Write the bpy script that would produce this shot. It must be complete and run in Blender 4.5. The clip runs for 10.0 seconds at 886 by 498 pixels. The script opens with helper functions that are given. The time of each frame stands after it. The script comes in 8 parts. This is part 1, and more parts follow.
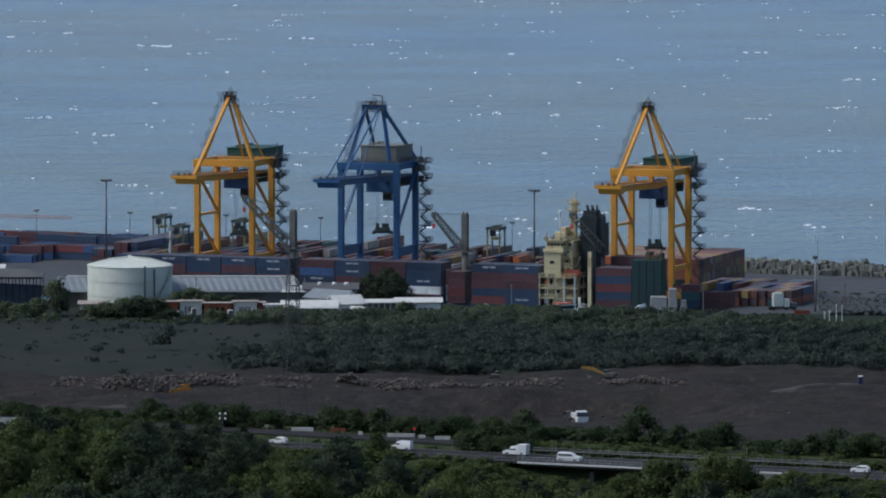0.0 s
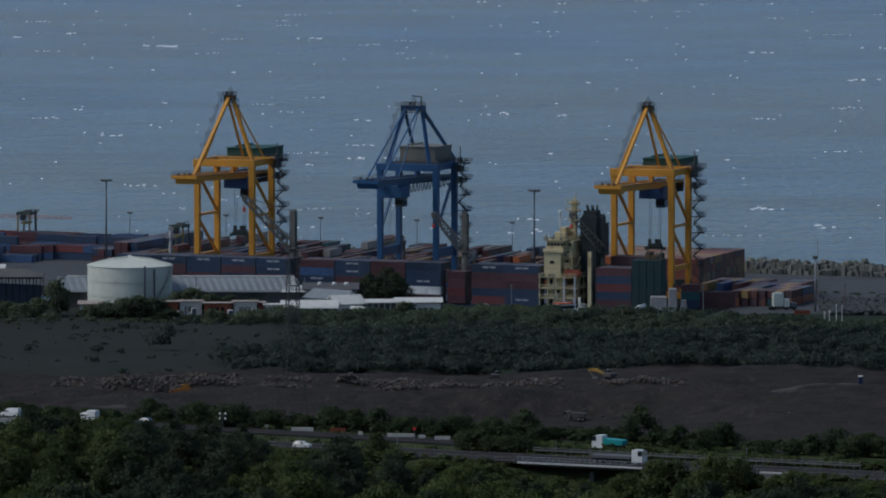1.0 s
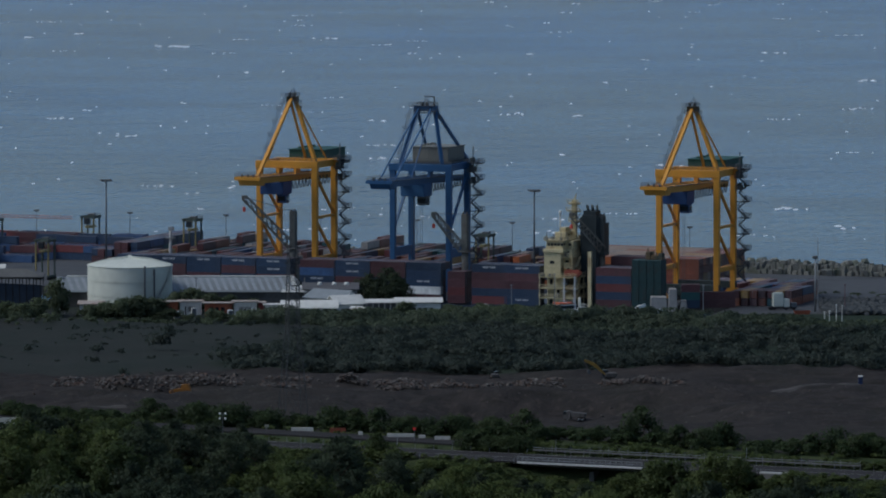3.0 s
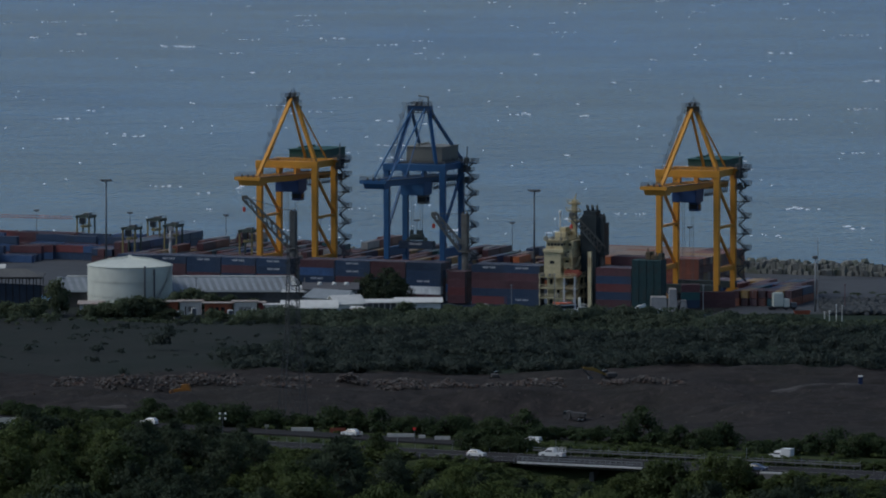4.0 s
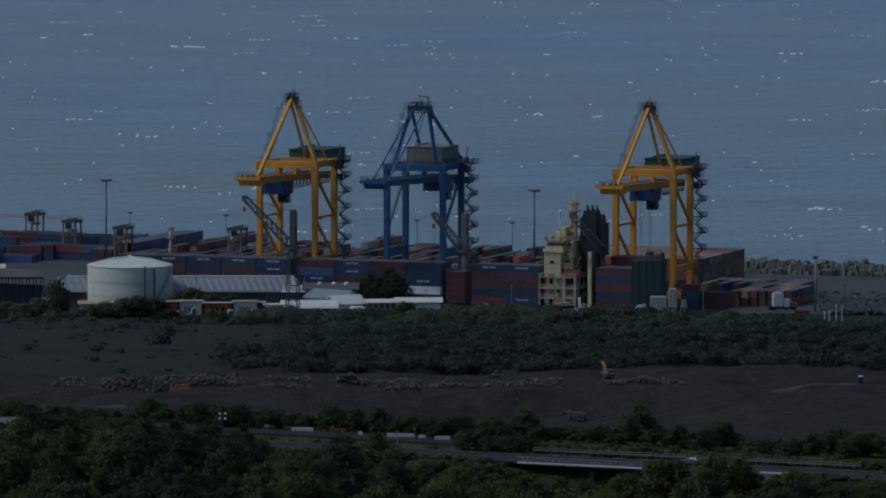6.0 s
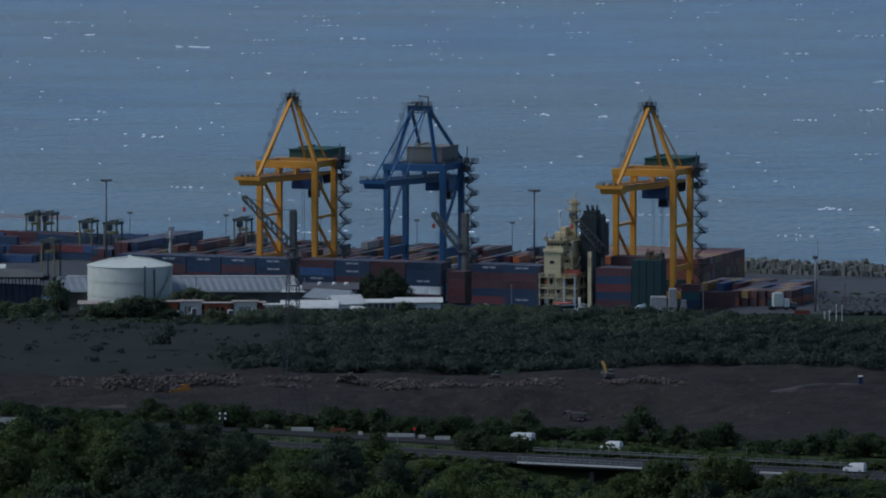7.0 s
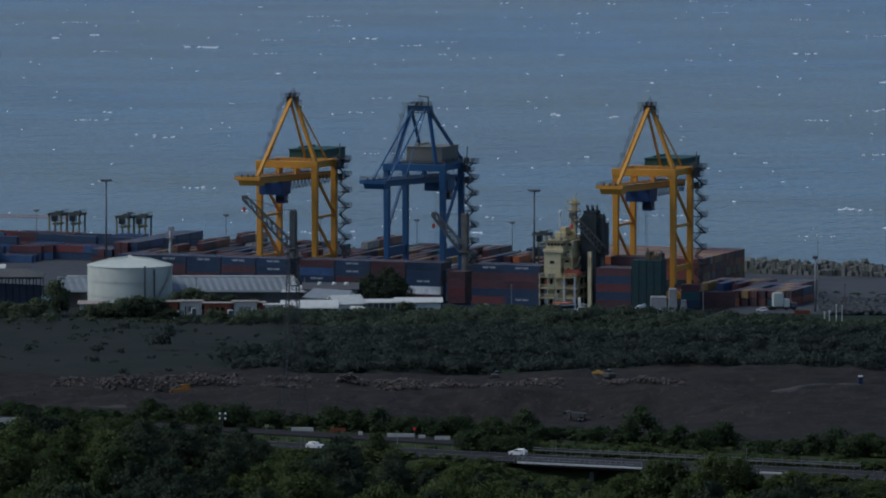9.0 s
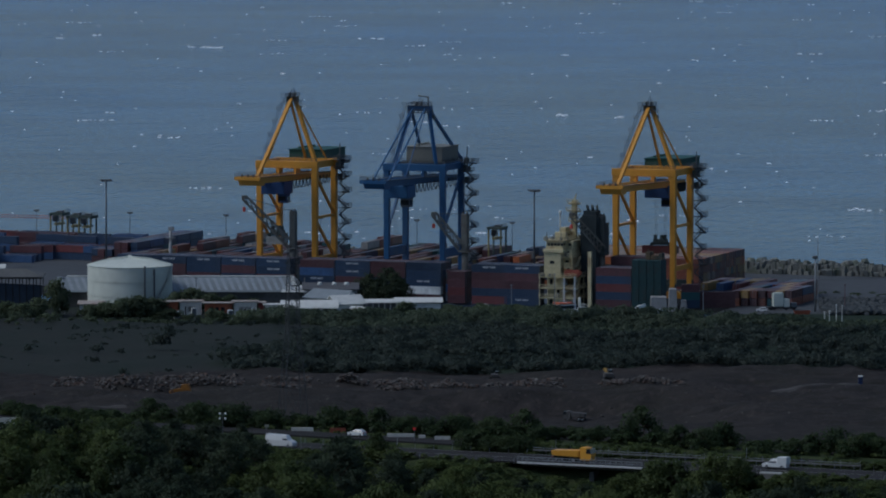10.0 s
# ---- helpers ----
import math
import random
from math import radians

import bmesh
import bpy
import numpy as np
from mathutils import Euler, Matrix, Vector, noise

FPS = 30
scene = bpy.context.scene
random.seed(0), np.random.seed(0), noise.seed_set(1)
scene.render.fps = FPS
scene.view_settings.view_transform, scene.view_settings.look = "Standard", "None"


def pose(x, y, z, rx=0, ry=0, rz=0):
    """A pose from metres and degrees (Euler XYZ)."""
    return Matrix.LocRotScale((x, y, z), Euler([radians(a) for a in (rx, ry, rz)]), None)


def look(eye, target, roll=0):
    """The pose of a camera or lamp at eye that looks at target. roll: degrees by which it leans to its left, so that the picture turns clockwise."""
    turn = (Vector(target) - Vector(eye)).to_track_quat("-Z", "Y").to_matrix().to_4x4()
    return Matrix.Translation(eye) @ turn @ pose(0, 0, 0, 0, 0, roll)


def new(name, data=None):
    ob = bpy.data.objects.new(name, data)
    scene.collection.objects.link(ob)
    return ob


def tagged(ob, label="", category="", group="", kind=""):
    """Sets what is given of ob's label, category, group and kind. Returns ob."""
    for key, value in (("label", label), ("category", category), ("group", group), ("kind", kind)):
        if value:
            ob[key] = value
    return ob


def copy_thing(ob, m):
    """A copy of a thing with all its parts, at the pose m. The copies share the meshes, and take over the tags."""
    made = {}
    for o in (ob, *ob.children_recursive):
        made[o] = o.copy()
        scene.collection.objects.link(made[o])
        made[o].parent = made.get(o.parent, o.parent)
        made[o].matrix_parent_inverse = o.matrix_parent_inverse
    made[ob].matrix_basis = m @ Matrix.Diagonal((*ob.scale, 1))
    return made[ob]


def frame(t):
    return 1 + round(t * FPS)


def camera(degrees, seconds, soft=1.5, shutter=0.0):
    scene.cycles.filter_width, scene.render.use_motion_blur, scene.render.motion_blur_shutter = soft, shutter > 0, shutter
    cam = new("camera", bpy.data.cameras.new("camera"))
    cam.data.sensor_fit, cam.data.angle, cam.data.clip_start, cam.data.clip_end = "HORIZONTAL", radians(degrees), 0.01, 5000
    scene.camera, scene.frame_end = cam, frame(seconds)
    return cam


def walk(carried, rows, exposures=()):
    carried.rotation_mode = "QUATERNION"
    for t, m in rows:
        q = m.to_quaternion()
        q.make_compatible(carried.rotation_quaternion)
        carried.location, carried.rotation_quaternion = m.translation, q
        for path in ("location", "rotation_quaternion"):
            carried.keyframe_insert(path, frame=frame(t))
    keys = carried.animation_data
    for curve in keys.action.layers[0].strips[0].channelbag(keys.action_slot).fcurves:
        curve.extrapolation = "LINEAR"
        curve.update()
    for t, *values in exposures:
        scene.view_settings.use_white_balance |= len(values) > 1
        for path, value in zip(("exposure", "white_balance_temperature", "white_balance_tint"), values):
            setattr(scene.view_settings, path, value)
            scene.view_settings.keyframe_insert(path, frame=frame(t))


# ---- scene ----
cam = camera(7.5, 10.0, soft=2.0)
EYE = pose(0, 0, 188.5, 90 - 4.308, 0, 0)
walk(cam, [(0, EYE), (10, EYE)], exposures=[(0, 1.05, 5900, 8), (0.5, 0.8, 5900, 8), (1.0, 0.42, 5900, 8), (1.5, 0.65, 5950, 7), (2.0, 0.32, 5850, 7), (2.5, 0.52, 5780, 7), (4.0, 0.32, 5780, 7), (4.5, 0.22, 5750, 7), (5.0, 0.22, 5780, 7), (5.5, -0.08, 5700, 7), (7.0, 0.38, 5440, 7), (7.5, 0.43, 5440, 7), (8.0, 0.38, 5460, 7), (8.5, 0.34, 5560, 7), (9.5, 0.34, 5600, 7), (10, 0.16, 5450, 7)])

# ---- sky and sun: hazy overcast afternoon ----
world = bpy.data.worlds.new("world")
scene.world = world
world.use_nodes = True
wn = world.node_tree.nodes
sky = wn.new("ShaderNodeTexSky")
sky.sky_type, sky.sun_disc = "NISHITA", False
sky.sun_elevation, sky.sun_rotation = radians(52), radians(-98)
sky.air_density, sky.dust_density, sky.ozone_density = 1.0, 2.0, 1.5
world.node_tree.links.new(sky.outputs[0], wn["Background"].inputs[0])
wn["Background"].inputs[1].default_value = 0.06
sun_data = bpy.data.lights.new("sun", "SUN")
sun_data.energy, sun_data.angle, sun_data.color = 0.95, radians(25), (1.0, 0.93, 0.83)
sun = new("sun", sun_data)
sun.matrix_world = look((0, 0, 400), (0.774, 0.109, 399.0))


# ---- materials ----
def mat(name, col, rough=0.7, metal=0.0, vary=0.25, size=1.0, bump=0.0, stain=None, rand=0.0, spec=0.3):
    """A painted or natural surface: colour, broken up at two scales; size in metres."""
    m = bpy.data.materials.new(name)
    m.use_nodes = True
    n, l = m.node_tree.nodes, m.node_tree.links
    b = n["Principled BSDF"]
    b.inputs["Roughness"].default_value, b.inputs["Metallic"].default_value = rough, metal
    b.inputs["Specular IOR Level"].default_value = spec
    geo = n.new("ShaderNodeTexCoord")
    big, fine = n.new("ShaderNodeTexNoise"), n.new("ShaderNodeTexNoise")
    big.inputs["Scale"].default_value, fine.inputs["Scale"].default_value = 0.35 / size, 3.0 / size
    big.inputs["Detail"].default_value, fine.inputs["Detail"].default_value = 4, 5
    for t in (big, fine):
        l.new(geo.outputs["Object"], t.inputs["Vector"])
    ramp = n.new("ShaderNodeMapRange")
    ramp.inputs["From Min"].default_value, ramp.inputs["From Max"].default_value = 0.3, 0.7
    ramp.inputs["To Min"].default_value, ramp.inputs["To Max"].default_value = 1 - vary, 1 + vary
    add = n.new("ShaderNodeMath")
    add.operation = "MULTIPLY_ADD"
    add.inputs[1].default_value, add.inputs[2].default_value = 0.5, 0.0
    l.new(fine.outputs["Fac"], add.inputs[0])
    half = n.new("ShaderNodeMath")
    half.operation = "MULTIPLY_ADD"
    half.inputs[1].default_value = 0.5
    l.new(big.outputs["Fac"], half.inputs[0])
    l.new(add.outputs[0], half.inputs[2])
    l.new(half.outputs[0], ramp.inputs["Value"])
    tint = n.new("ShaderNodeMix")
    tint.data_type, tint.blend_type = "RGBA", "MULTIPLY"
    tint.inputs["Factor"].default_value = 1.0
    tint.inputs["A"].default_value = (*col, 1)
    source = ramp.outputs["Result"]
    if rand:
        info, spread, prod = n.new("ShaderNodeObjectInfo"), n.new("ShaderNodeMapRange"), n.new("ShaderNodeMath")
        spread.inputs["To Min"].default_value, spread.inputs["To Max"].default_value = 1 - rand, 1 + rand
        prod.operation = "MULTIPLY"
        l.new(info.outputs["Random"], spread.inputs["Value"])
        l.new(spread.outputs["Result"], prod.inputs[0])
        l.new(source, prod.inputs[1])
        source = prod.outputs[0]
    l.new(source, tint.inputs["B"])
    out = tint.outputs["Result"]
    if stain:
        patch, mix = n.new("ShaderNodeMapRange"), n.new("ShaderNodeMix")
        patch.inputs["From Min"].default_value, patch.inputs["From Max"].default_value = 0.5, 0.62
        l.new(big.outputs["Fac"], patch.inputs["Value"])
        mix.data_type = "RGBA"
        mix.inputs["B"].default_value = (*stain, 1)
        l.new(patch.outputs["Result"], mix.inputs["Factor"])
        l.new(out, mix.inputs["A"])
        out = mix.outputs["Result"]
    l.new(out, b.inputs["Base Color"])
    if bump:
        bp = n.new("ShaderNodeBump")
        bp.inputs["Strength"].default_value, bp.inputs["Distance"].default_value = 0.6, bump
        l.new(fine.outputs["Fac"], bp.inputs["Height"])
        l.new(bp.outputs["Normal"], b.inputs["Normal"])
    return m


def leaf_mat(name, dark, light, patch=0.35):
    """Foliage that differs from leaf to leaf, clump to clump and tree to tree, and lets some light through."""
    m = bpy.data.materials.new(name)
    m.use_nodes = True
    n, l = m.node_tree.nodes, m.node_tree.links
    n.remove(n["Principled BSDF"])
    diff, trans, both = n.new("ShaderNodeBsdfDiffuse"), n.new("ShaderNodeBsdfTranslucent"), n.new("ShaderNodeMixShader")
    both.inputs[0].default_value = 0.48
    geo, info, co, tex = n.new("ShaderNodeNewGeometry"), n.new("ShaderNodeObjectInfo"), n.new("ShaderNodeTexCoord"), n.new("ShaderNodeTexNoise")
    tex.inputs["Scale"].default_value, tex.inputs["Detail"].default_value = patch, 3
    l.new(co.outputs["Object"], tex.inputs["Vector"])
    mix = n.new("ShaderNodeMix")
    mix.data_type = "RGBA"
    mix.inputs["A"].default_value, mix.inputs["B"].default_value = (*dark, 1), (*light, 1)
    total = None
    for sock, w in ((geo.outputs["Random Per Island"], 0.12), (info.outputs["Random"], 0.5), (tex.outputs["Fac"], 0.6)):
        k = n.new("ShaderNodeMath")
        k.operation = "MULTIPLY_ADD"
        k.inputs[1].default_value, k.inputs[2].default_value = w, 0.0
        l.new(sock, k.inputs[0])
        if total is not None:
            l.new(total, k.inputs[2])
        else:
            k.inputs[2].default_value = -0.12
        total = k.outputs[0]
    l.new(total, mix.inputs["Factor"])
    for sh in (diff, trans):
        l.new(mix.outputs["Result"], sh.inputs["Color"])
    l.new(diff.outputs[0], both.inputs[1])
    l.new(trans.outputs[0], both.inputs[2])
    shine, waxy = n.new("ShaderNodeBsdfGlossy"), n.new("ShaderNodeMixShader")
    shine.inputs["Roughness"].default_value = 0.55
    shine.inputs["Color"].default_value = (0.6, 0.6, 0.6, 1)
    waxy.inputs[0].default_value = 0.015
    l.new(both.outputs[0], waxy.inputs[1])
    l.new(shine.outputs[0], waxy.inputs[2])
    l.new(waxy.outputs[0], n["Material Output"].inputs["Surface"])
    return m


def sea_mat():
    """Wind-roughened sea: greyer-green by the shore, bluer offshore; short chop on long swell."""
    m = bpy.data.materials.new("sea_water")
    m.use_nodes = True
    n, l = m.node_tree.nodes, m.node_tree.links
    b = n["Principled BSDF"]
    b.inputs["IOR"].default_value = 1.333
    co, sep = n.new("ShaderNodeTexCoord"), n.new("ShaderNodeSeparateXYZ")
    l.new(co.outputs["Object"], sep.inputs[0])

    def tex(sx, sy, detail, turn=0.0):
        t, mp = n.new("ShaderNodeTexNoise"), n.new("ShaderNodeMapping")
        mp.inputs["Scale"].default_value = (sx, sy, 0.1)
        mp.inputs["Rotation"].default_value = (0, 0, turn)
        l.new(co.outputs["Object"], mp.inputs["Vector"])
        l.new(mp.outputs[0], t.inputs["Vector"])
        t.inputs["Scale"].default_value, t.inputs["Detail"].default_value = 1.0, detail
        return t.outputs["Fac"]

    def span(a, lo, hi, to0, to1):
        k = n.new("ShaderNodeMapRange")
        for name, v in (("From Min", lo), ("From Max", hi), ("To Min", to0), ("To Max", to1)):
            k.inputs[name].default_value = v
        l.new(a, k.inputs["Value"])
        return k.outputs["Result"]

    def plus(a, c):
        k = n.new("ShaderNodeMath")
        l.new(a, k.inputs[0])
        l.new(c, k.inputs[1])
        return k.outputs[0]

    drift = tex(0.0035, 0.0016, 4, 0.1)                     # broad streaks in colour and roughness
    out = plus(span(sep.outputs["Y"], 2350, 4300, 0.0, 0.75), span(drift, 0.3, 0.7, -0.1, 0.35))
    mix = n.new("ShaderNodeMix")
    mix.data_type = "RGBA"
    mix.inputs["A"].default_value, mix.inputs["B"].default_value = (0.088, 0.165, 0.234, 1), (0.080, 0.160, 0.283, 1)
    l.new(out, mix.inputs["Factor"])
    streak_tone = n.new("ShaderNodeMix")                           # base colour darker and paler in streaks drawn out across the sea
    streak_tone.data_type, streak_tone.blend_type = "RGBA", "MULTIPLY"
    streak_tone.inputs["Factor"].default_value = 1.0
    l.new(mix.outputs["Result"], streak_tone.inputs["A"])
    l.new(span(tex(0.006, 0.011, 6, 0.05), 0.36, 0.62, 0.78, 1.1), streak_tone.inputs["B"])
    l.new(streak_tone.outputs["Result"], b.inputs["Base Color"])
    l.new(span(drift, 0.35, 0.65, 0.13, 0.2), b.inputs["Roughness"])
    chop = n.new("ShaderNodeBump")
    chop.inputs["Strength"].default_value, chop.inputs["Distance"].default_value = 1.0, 2.3
    l.new(tex(0.21, 0.125, 6, 0.3), chop.inputs["Height"])
    swell = n.new("ShaderNodeBump")
    swell.inputs["Strength"].default_value, swell.inputs["Distance"].default_value = 1.0, 2.0
    l.new(tex(0.03, 0.045, 3, -0.1), swell.inputs["Height"])
    l.new(swell.outputs["Normal"], chop.inputs["Normal"])
    l.new(chop.outputs["Normal"], b.inputs["Normal"])
    return m


def ground_mat():
    """Scrub, bare quarry soil and a pale haul track, by where they lie on the slope."""
    m = bpy.data.materials.new("slope_soil")
    m.use_nodes = True
    n, l = m.node_tree.nodes, m.node_tree.links
    b = n["Principled BSDF"]
    b.inputs["Roughness"].default_value, b.inputs["Specular IOR Level"].default_value = 0.95, 0.04
    co = n.new("ShaderNodeTexCoord")
    sep = n.new("ShaderNodeSeparateXYZ")
    l.new(co.outputs["Object"], sep.inputs[0])

    def noise_tex(scale, detail=5, sx=1, sy=1):
        t, mp = n.new("ShaderNodeTexNoise"), n.new("ShaderNodeMapping")
        mp.inputs["Scale"].default_value = (sx, sy, 1)
        l.new(co.outputs["Object"], mp.inputs["Vector"])
        l.new(mp.outputs[0], t.inputs["Vector"])
        t.inputs["Scale"].default_value, t.inputs["Detail"].default_value = scale, detail
        return t.outputs["Fac"]

    def math2(op, a, v):
        k = n.new("ShaderNodeMath")
        k.operation = op
        l.new(a, k.inputs[0])
        if isinstance(v, (int, float)):
            k.inputs[1].default_value = v
        else:
            l.new(v, k.inputs[1])
        return k.outputs[0]

    def ramp(a, lo, hi):
        k = n.new("ShaderNodeMapRange")
        k.inputs["From Min"].default_value, k.inputs["From Max"].default_value = lo, hi
        l.new(a, k.inputs["Value"])
        return k.outputs["Result"]

    def mixc(fac, a, bb):
        k = n.new("ShaderNodeMix")
        k.data_type = "RGBA"
        l.new(fac, k.inputs["Factor"])
        for sock, v in (("A", a), ("B", bb)):
            if isinstance(v, tuple):
                k.inputs[sock].default_value = (*v, 1)
            else:
                l.new(v, k.inputs[sock])
        return k.outputs["Result"]

    wob = math2("MULTIPLY", noise_tex(0.02, 6), 16.0)
    along = math2("ADD", sep.outputs["Y"], wob)
    scrub = mixc(ramp(noise_tex(0.05, 6, 1, 0.5), 0.42, 0.6), (0.030, 0.040, 0.029), (0.026, 0.037, 0.026))
    bare = math2("ADD", math2("ADD", sep.outputs["X"], math2("MULTIPLY", sep.outputs["Y"], -0.06)), math2("MULTIPLY", noise_tex(0.03, 5), 40.0))
    shoulder = mixc(ramp(noise_tex(0.08, 7, 1, 0.4), 0.4, 0.62), (0.033, 0.036, 0.033), (0.027, 0.033, 0.029))
    scrub = mixc(ramp(bare, -122, -136), scrub, shoulder)
    soil = mixc(ramp(noise_tex(0.15, 8, 1, 0.5), 0.35, 0.65), (0.026, 0.0245, 0.0235), (0.040, 0.0355, 0.0335))
    soil = mixc(ramp(noise_tex(0.035, 4, 1, 0.3), 0.52, 0.64), soil, (0.032, 0.030, 0.027))
    soil = mixc(ramp(noise_tex(0.6, 8, 1, 0.35), 0.55, 0.72), soil, (0.052, 0.045, 0.041))
    soil = mixc(ramp(noise_tex(0.3, 6, 0.4, 1.5), 0.56, 0.66), soil, (0.026, 0.024, 0.022))
    behind = math2("ADD", math2("ADD", sep.outputs["Y"], math2("MULTIPLY", sep.outputs["X"], 0.475)), math2("MULTIPLY", wob, 0.4))
    quarry = math2("MULTIPLY", ramp(behind, 1352, 1362), ramp(along, 1652, 1642))
    col = mixc(quarry, scrub, soil)
    near_grass = mixc(ramp(noise_tex(0.2, 6), 0.4, 0.65), (0.03, 0.045, 0.02), (0.06, 0.07, 0.03))
    col = mixc(ramp(behind, 1362, 1352), col, near_grass)
    l.new(col, b.inputs["Base Color"])
    bp = n.new("ShaderNodeBump")
    bp.inputs["Strength"].default_value, bp.inputs["Distance"].default_value = 0.8, 1.0
    l.new(noise_tex(0.5, 8), bp.inputs["Height"])
    l.new(bp.outputs["Normal"], b.inputs["Normal"])
    return m


YELLOW = mat("crane_yellow", (0.60, 0.28, 0.036), 0.5, vary=0.12, size=4)
BLUE = mat("crane_blue", (0.027, 0.088, 0.20), 0.5, vary=0.15, size=4)
GREEN = mat("house_green", (0.024, 0.075, 0.06), 0.6, vary=0.15, size=4)
CABBLUE = mat("trolley_blue", (0.02, 0.052, 0.15), 0.5, vary=0.15, size=3)
BEIGE = mat("house_grey", (0.19, 0.19, 0.168), 0.7, vary=0.12, size=4)
STEEL = mat("dark_steel", (0.105, 0.11, 0.115), 0.6, vary=0.2, size=2)
GALV = mat("galvanised", (0.25, 0.26, 0.27), 0.5, 0.3, vary=0.15, size=1)
CONCRETE = mat("concrete", (0.28, 0.27, 0.26), 0.9, vary=0.2, size=3, stain=(0.17, 0.165, 0.155))
ASPHALT = mat("asphalt", (0.034, 0.033, 0.033), 0.95, vary=0.3, size=3, spec=0.06)
APRON = mat("apron_asphalt", (0.067, 0.071, 0.076), 0.9, vary=0.25, size=10, stain=(0.049, 0.052, 0.056))
# dark concrete: the shade under the bridge and warehouse eaves put into the colour
DARKCON = mat("shade_concrete", (0.10, 0.10, 0.095), 0.9, vary=0.25, size=3, stain=(0.06, 0.06, 0.055))
WHITE = mat("white_paint", (0.68, 0.68, 0.64), 0.6, vary=0.06, size=4)
TANKWHITE = mat("tank_white", (0.60, 0.625, 0.55), 0.7, vary=0.1, size=6, stain=(0.52, 0.53, 0.45))
CREAM = mat("ship_cream", (0.53, 0.46, 0.275), 0.65, vary=0.28, size=2.5, stain=(0.36, 0.28, 0.16))
ROOFGREY = mat("metal_roof", (0.20, 0.225, 0.24), 0.6, 0.1, vary=0.16, size=8, stain=(0.17, 0.185, 0.19))
ROOFWHITE = mat("white_roof", (0.58, 0.58, 0.54), 0.6, vary=0.16, size=4, stain=(0.46, 0.46, 0.42))
PINKROOF = mat("dusty_roof", (0.36, 0.31, 0.27), 0.85, vary=0.3, size=2, stain=(0.2, 0.13, 0.1))
RUSTRED = mat("rusty_red", (0.26, 0.075, 0.04), 0.8, vary=0.35, size=1.5)
REDWALL = mat("red_wall", (0.16, 0.035, 0.03), 0.8, vary=0.25, size=2)
SLATE = mat("slate_wall", (0.10, 0.115, 0.13), 0.8, vary=0.2, size=3)
ORANGE = mat("orange_wall", (0.33, 0.10, 0.05), 0.85, vary=0.35, size=1.5, stain=(0.2, 0.07, 0.04))
DARKROOF = mat("dark_roof", (0.09, 0.09, 0.095), 0.8, vary=0.2, size=5)
HULL = mat("hull_paint", (0.03, 0.042, 0.065), 0.5, vary=0.2, size=6)
BOOT = mat("hull_red", (0.25, 0.03, 0.025), 0.6, vary=0.2, size=6)
GLASS = mat("dark_glass", (0.02, 0.025, 0.03), 0.1, spec=0.6, vary=0.0)
PALE = mat("pale_concrete", (0.5, 0.5, 0.48), 0.85, vary=0.12, size=3)
BLACK = mat("rubber_black", (0.02, 0.02, 0.02), 0.8, vary=0.1)
REDP = mat("red_paint", (0.45, 0.05, 0.04), 0.6, vary=0.15, size=2)
ORANGEP = mat("safety_orange", (0.48, 0.12, 0.055), 0.6, vary=0.1, size=2)
CARRIER = mat("carrier_green", (0.06, 0.078, 0.066), 0.6, vary=0.2, size=3)
CARRIERY = mat("carrier_yellow", (0.25, 0.21, 0.09), 0.6, vary=0.2, size=3)
BARK = mat("bark", (0.10, 0.075, 0.055), 0.95, vary=0.3, size=0.8)
ROCK = mat("quarry_rock", (0.088, 0.079, 0.072), 0.95, vary=0.85, size=1.6, bump=0.1, stain=(0.075, 0.055, 0.045))
REDROCK = mat("red_rock", (0.078, 0.053, 0.043), 0.95, vary=0.6, size=1.6, bump=0.1)
PALEROCK = mat("pale_rock", (0.15, 0.142, 0.13), 0.95, vary=0.5, size=1.6, bump=0.1)
DIGGER = mat("digger_yellow", (0.24, 0.15, 0.03), 0.6, vary=0.3, size=1.5)
DOZER = mat("dozer_orange", (0.23, 0.10, 0.018), 0.7, vary=0.35, size=1.5)
TRACK = mat("track_dust", (0.060, 0.054, 0.050), 0.95, vary=0.25, size=4)
RIPRAP = mat("riprap_rock", (0.058, 0.064, 0.066), 0.95, vary=0.3, size=3)
DOLOS = mat("breakwater_concrete", (0.175, 0.175, 0.155), 0.95, vary=0.5, size=1.8, stain=(0.12, 0.13, 0.10))
LEAF = leaf_mat("leaf_green", (0.027, 0.046, 0.020), (0.106, 0.134, 0.042))
DEEPLEAF = leaf_mat("leaf_deep", (0.026, 0.046, 0.023), (0.070, 0.095, 0.036))
# scrub leaf greyed and blued: haze over the slope put into the colour
SCRUB = leaf_mat("scrub_leaf", (0.038, 0.050, 0.045), (0.060, 0.077, 0.063), 0.03)
BANKLEAF = leaf_mat("bank_leaf", (0.062, 0.082, 0.054), (0.118, 0.148, 0.082), 0.05)
HIGHLEAF = leaf_mat("upper_scrub_leaf", (0.054, 0.072, 0.054), (0.098, 0.124, 0.078), 0.05)
FOAM = mat("sea_foam", (0.93, 0.95, 0.96), 0.6, vary=0.05)
# darker, bluer leaf: on the harbour clump, haze and shade put into the colour
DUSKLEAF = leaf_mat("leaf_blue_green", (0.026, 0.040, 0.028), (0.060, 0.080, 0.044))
DRYLEAF = leaf_mat("leaf_dry", (0.055, 0.045, 0.02), (0.15, 0.105, 0.045))
SEA = sea_mat()
SLOPE = ground_mat()


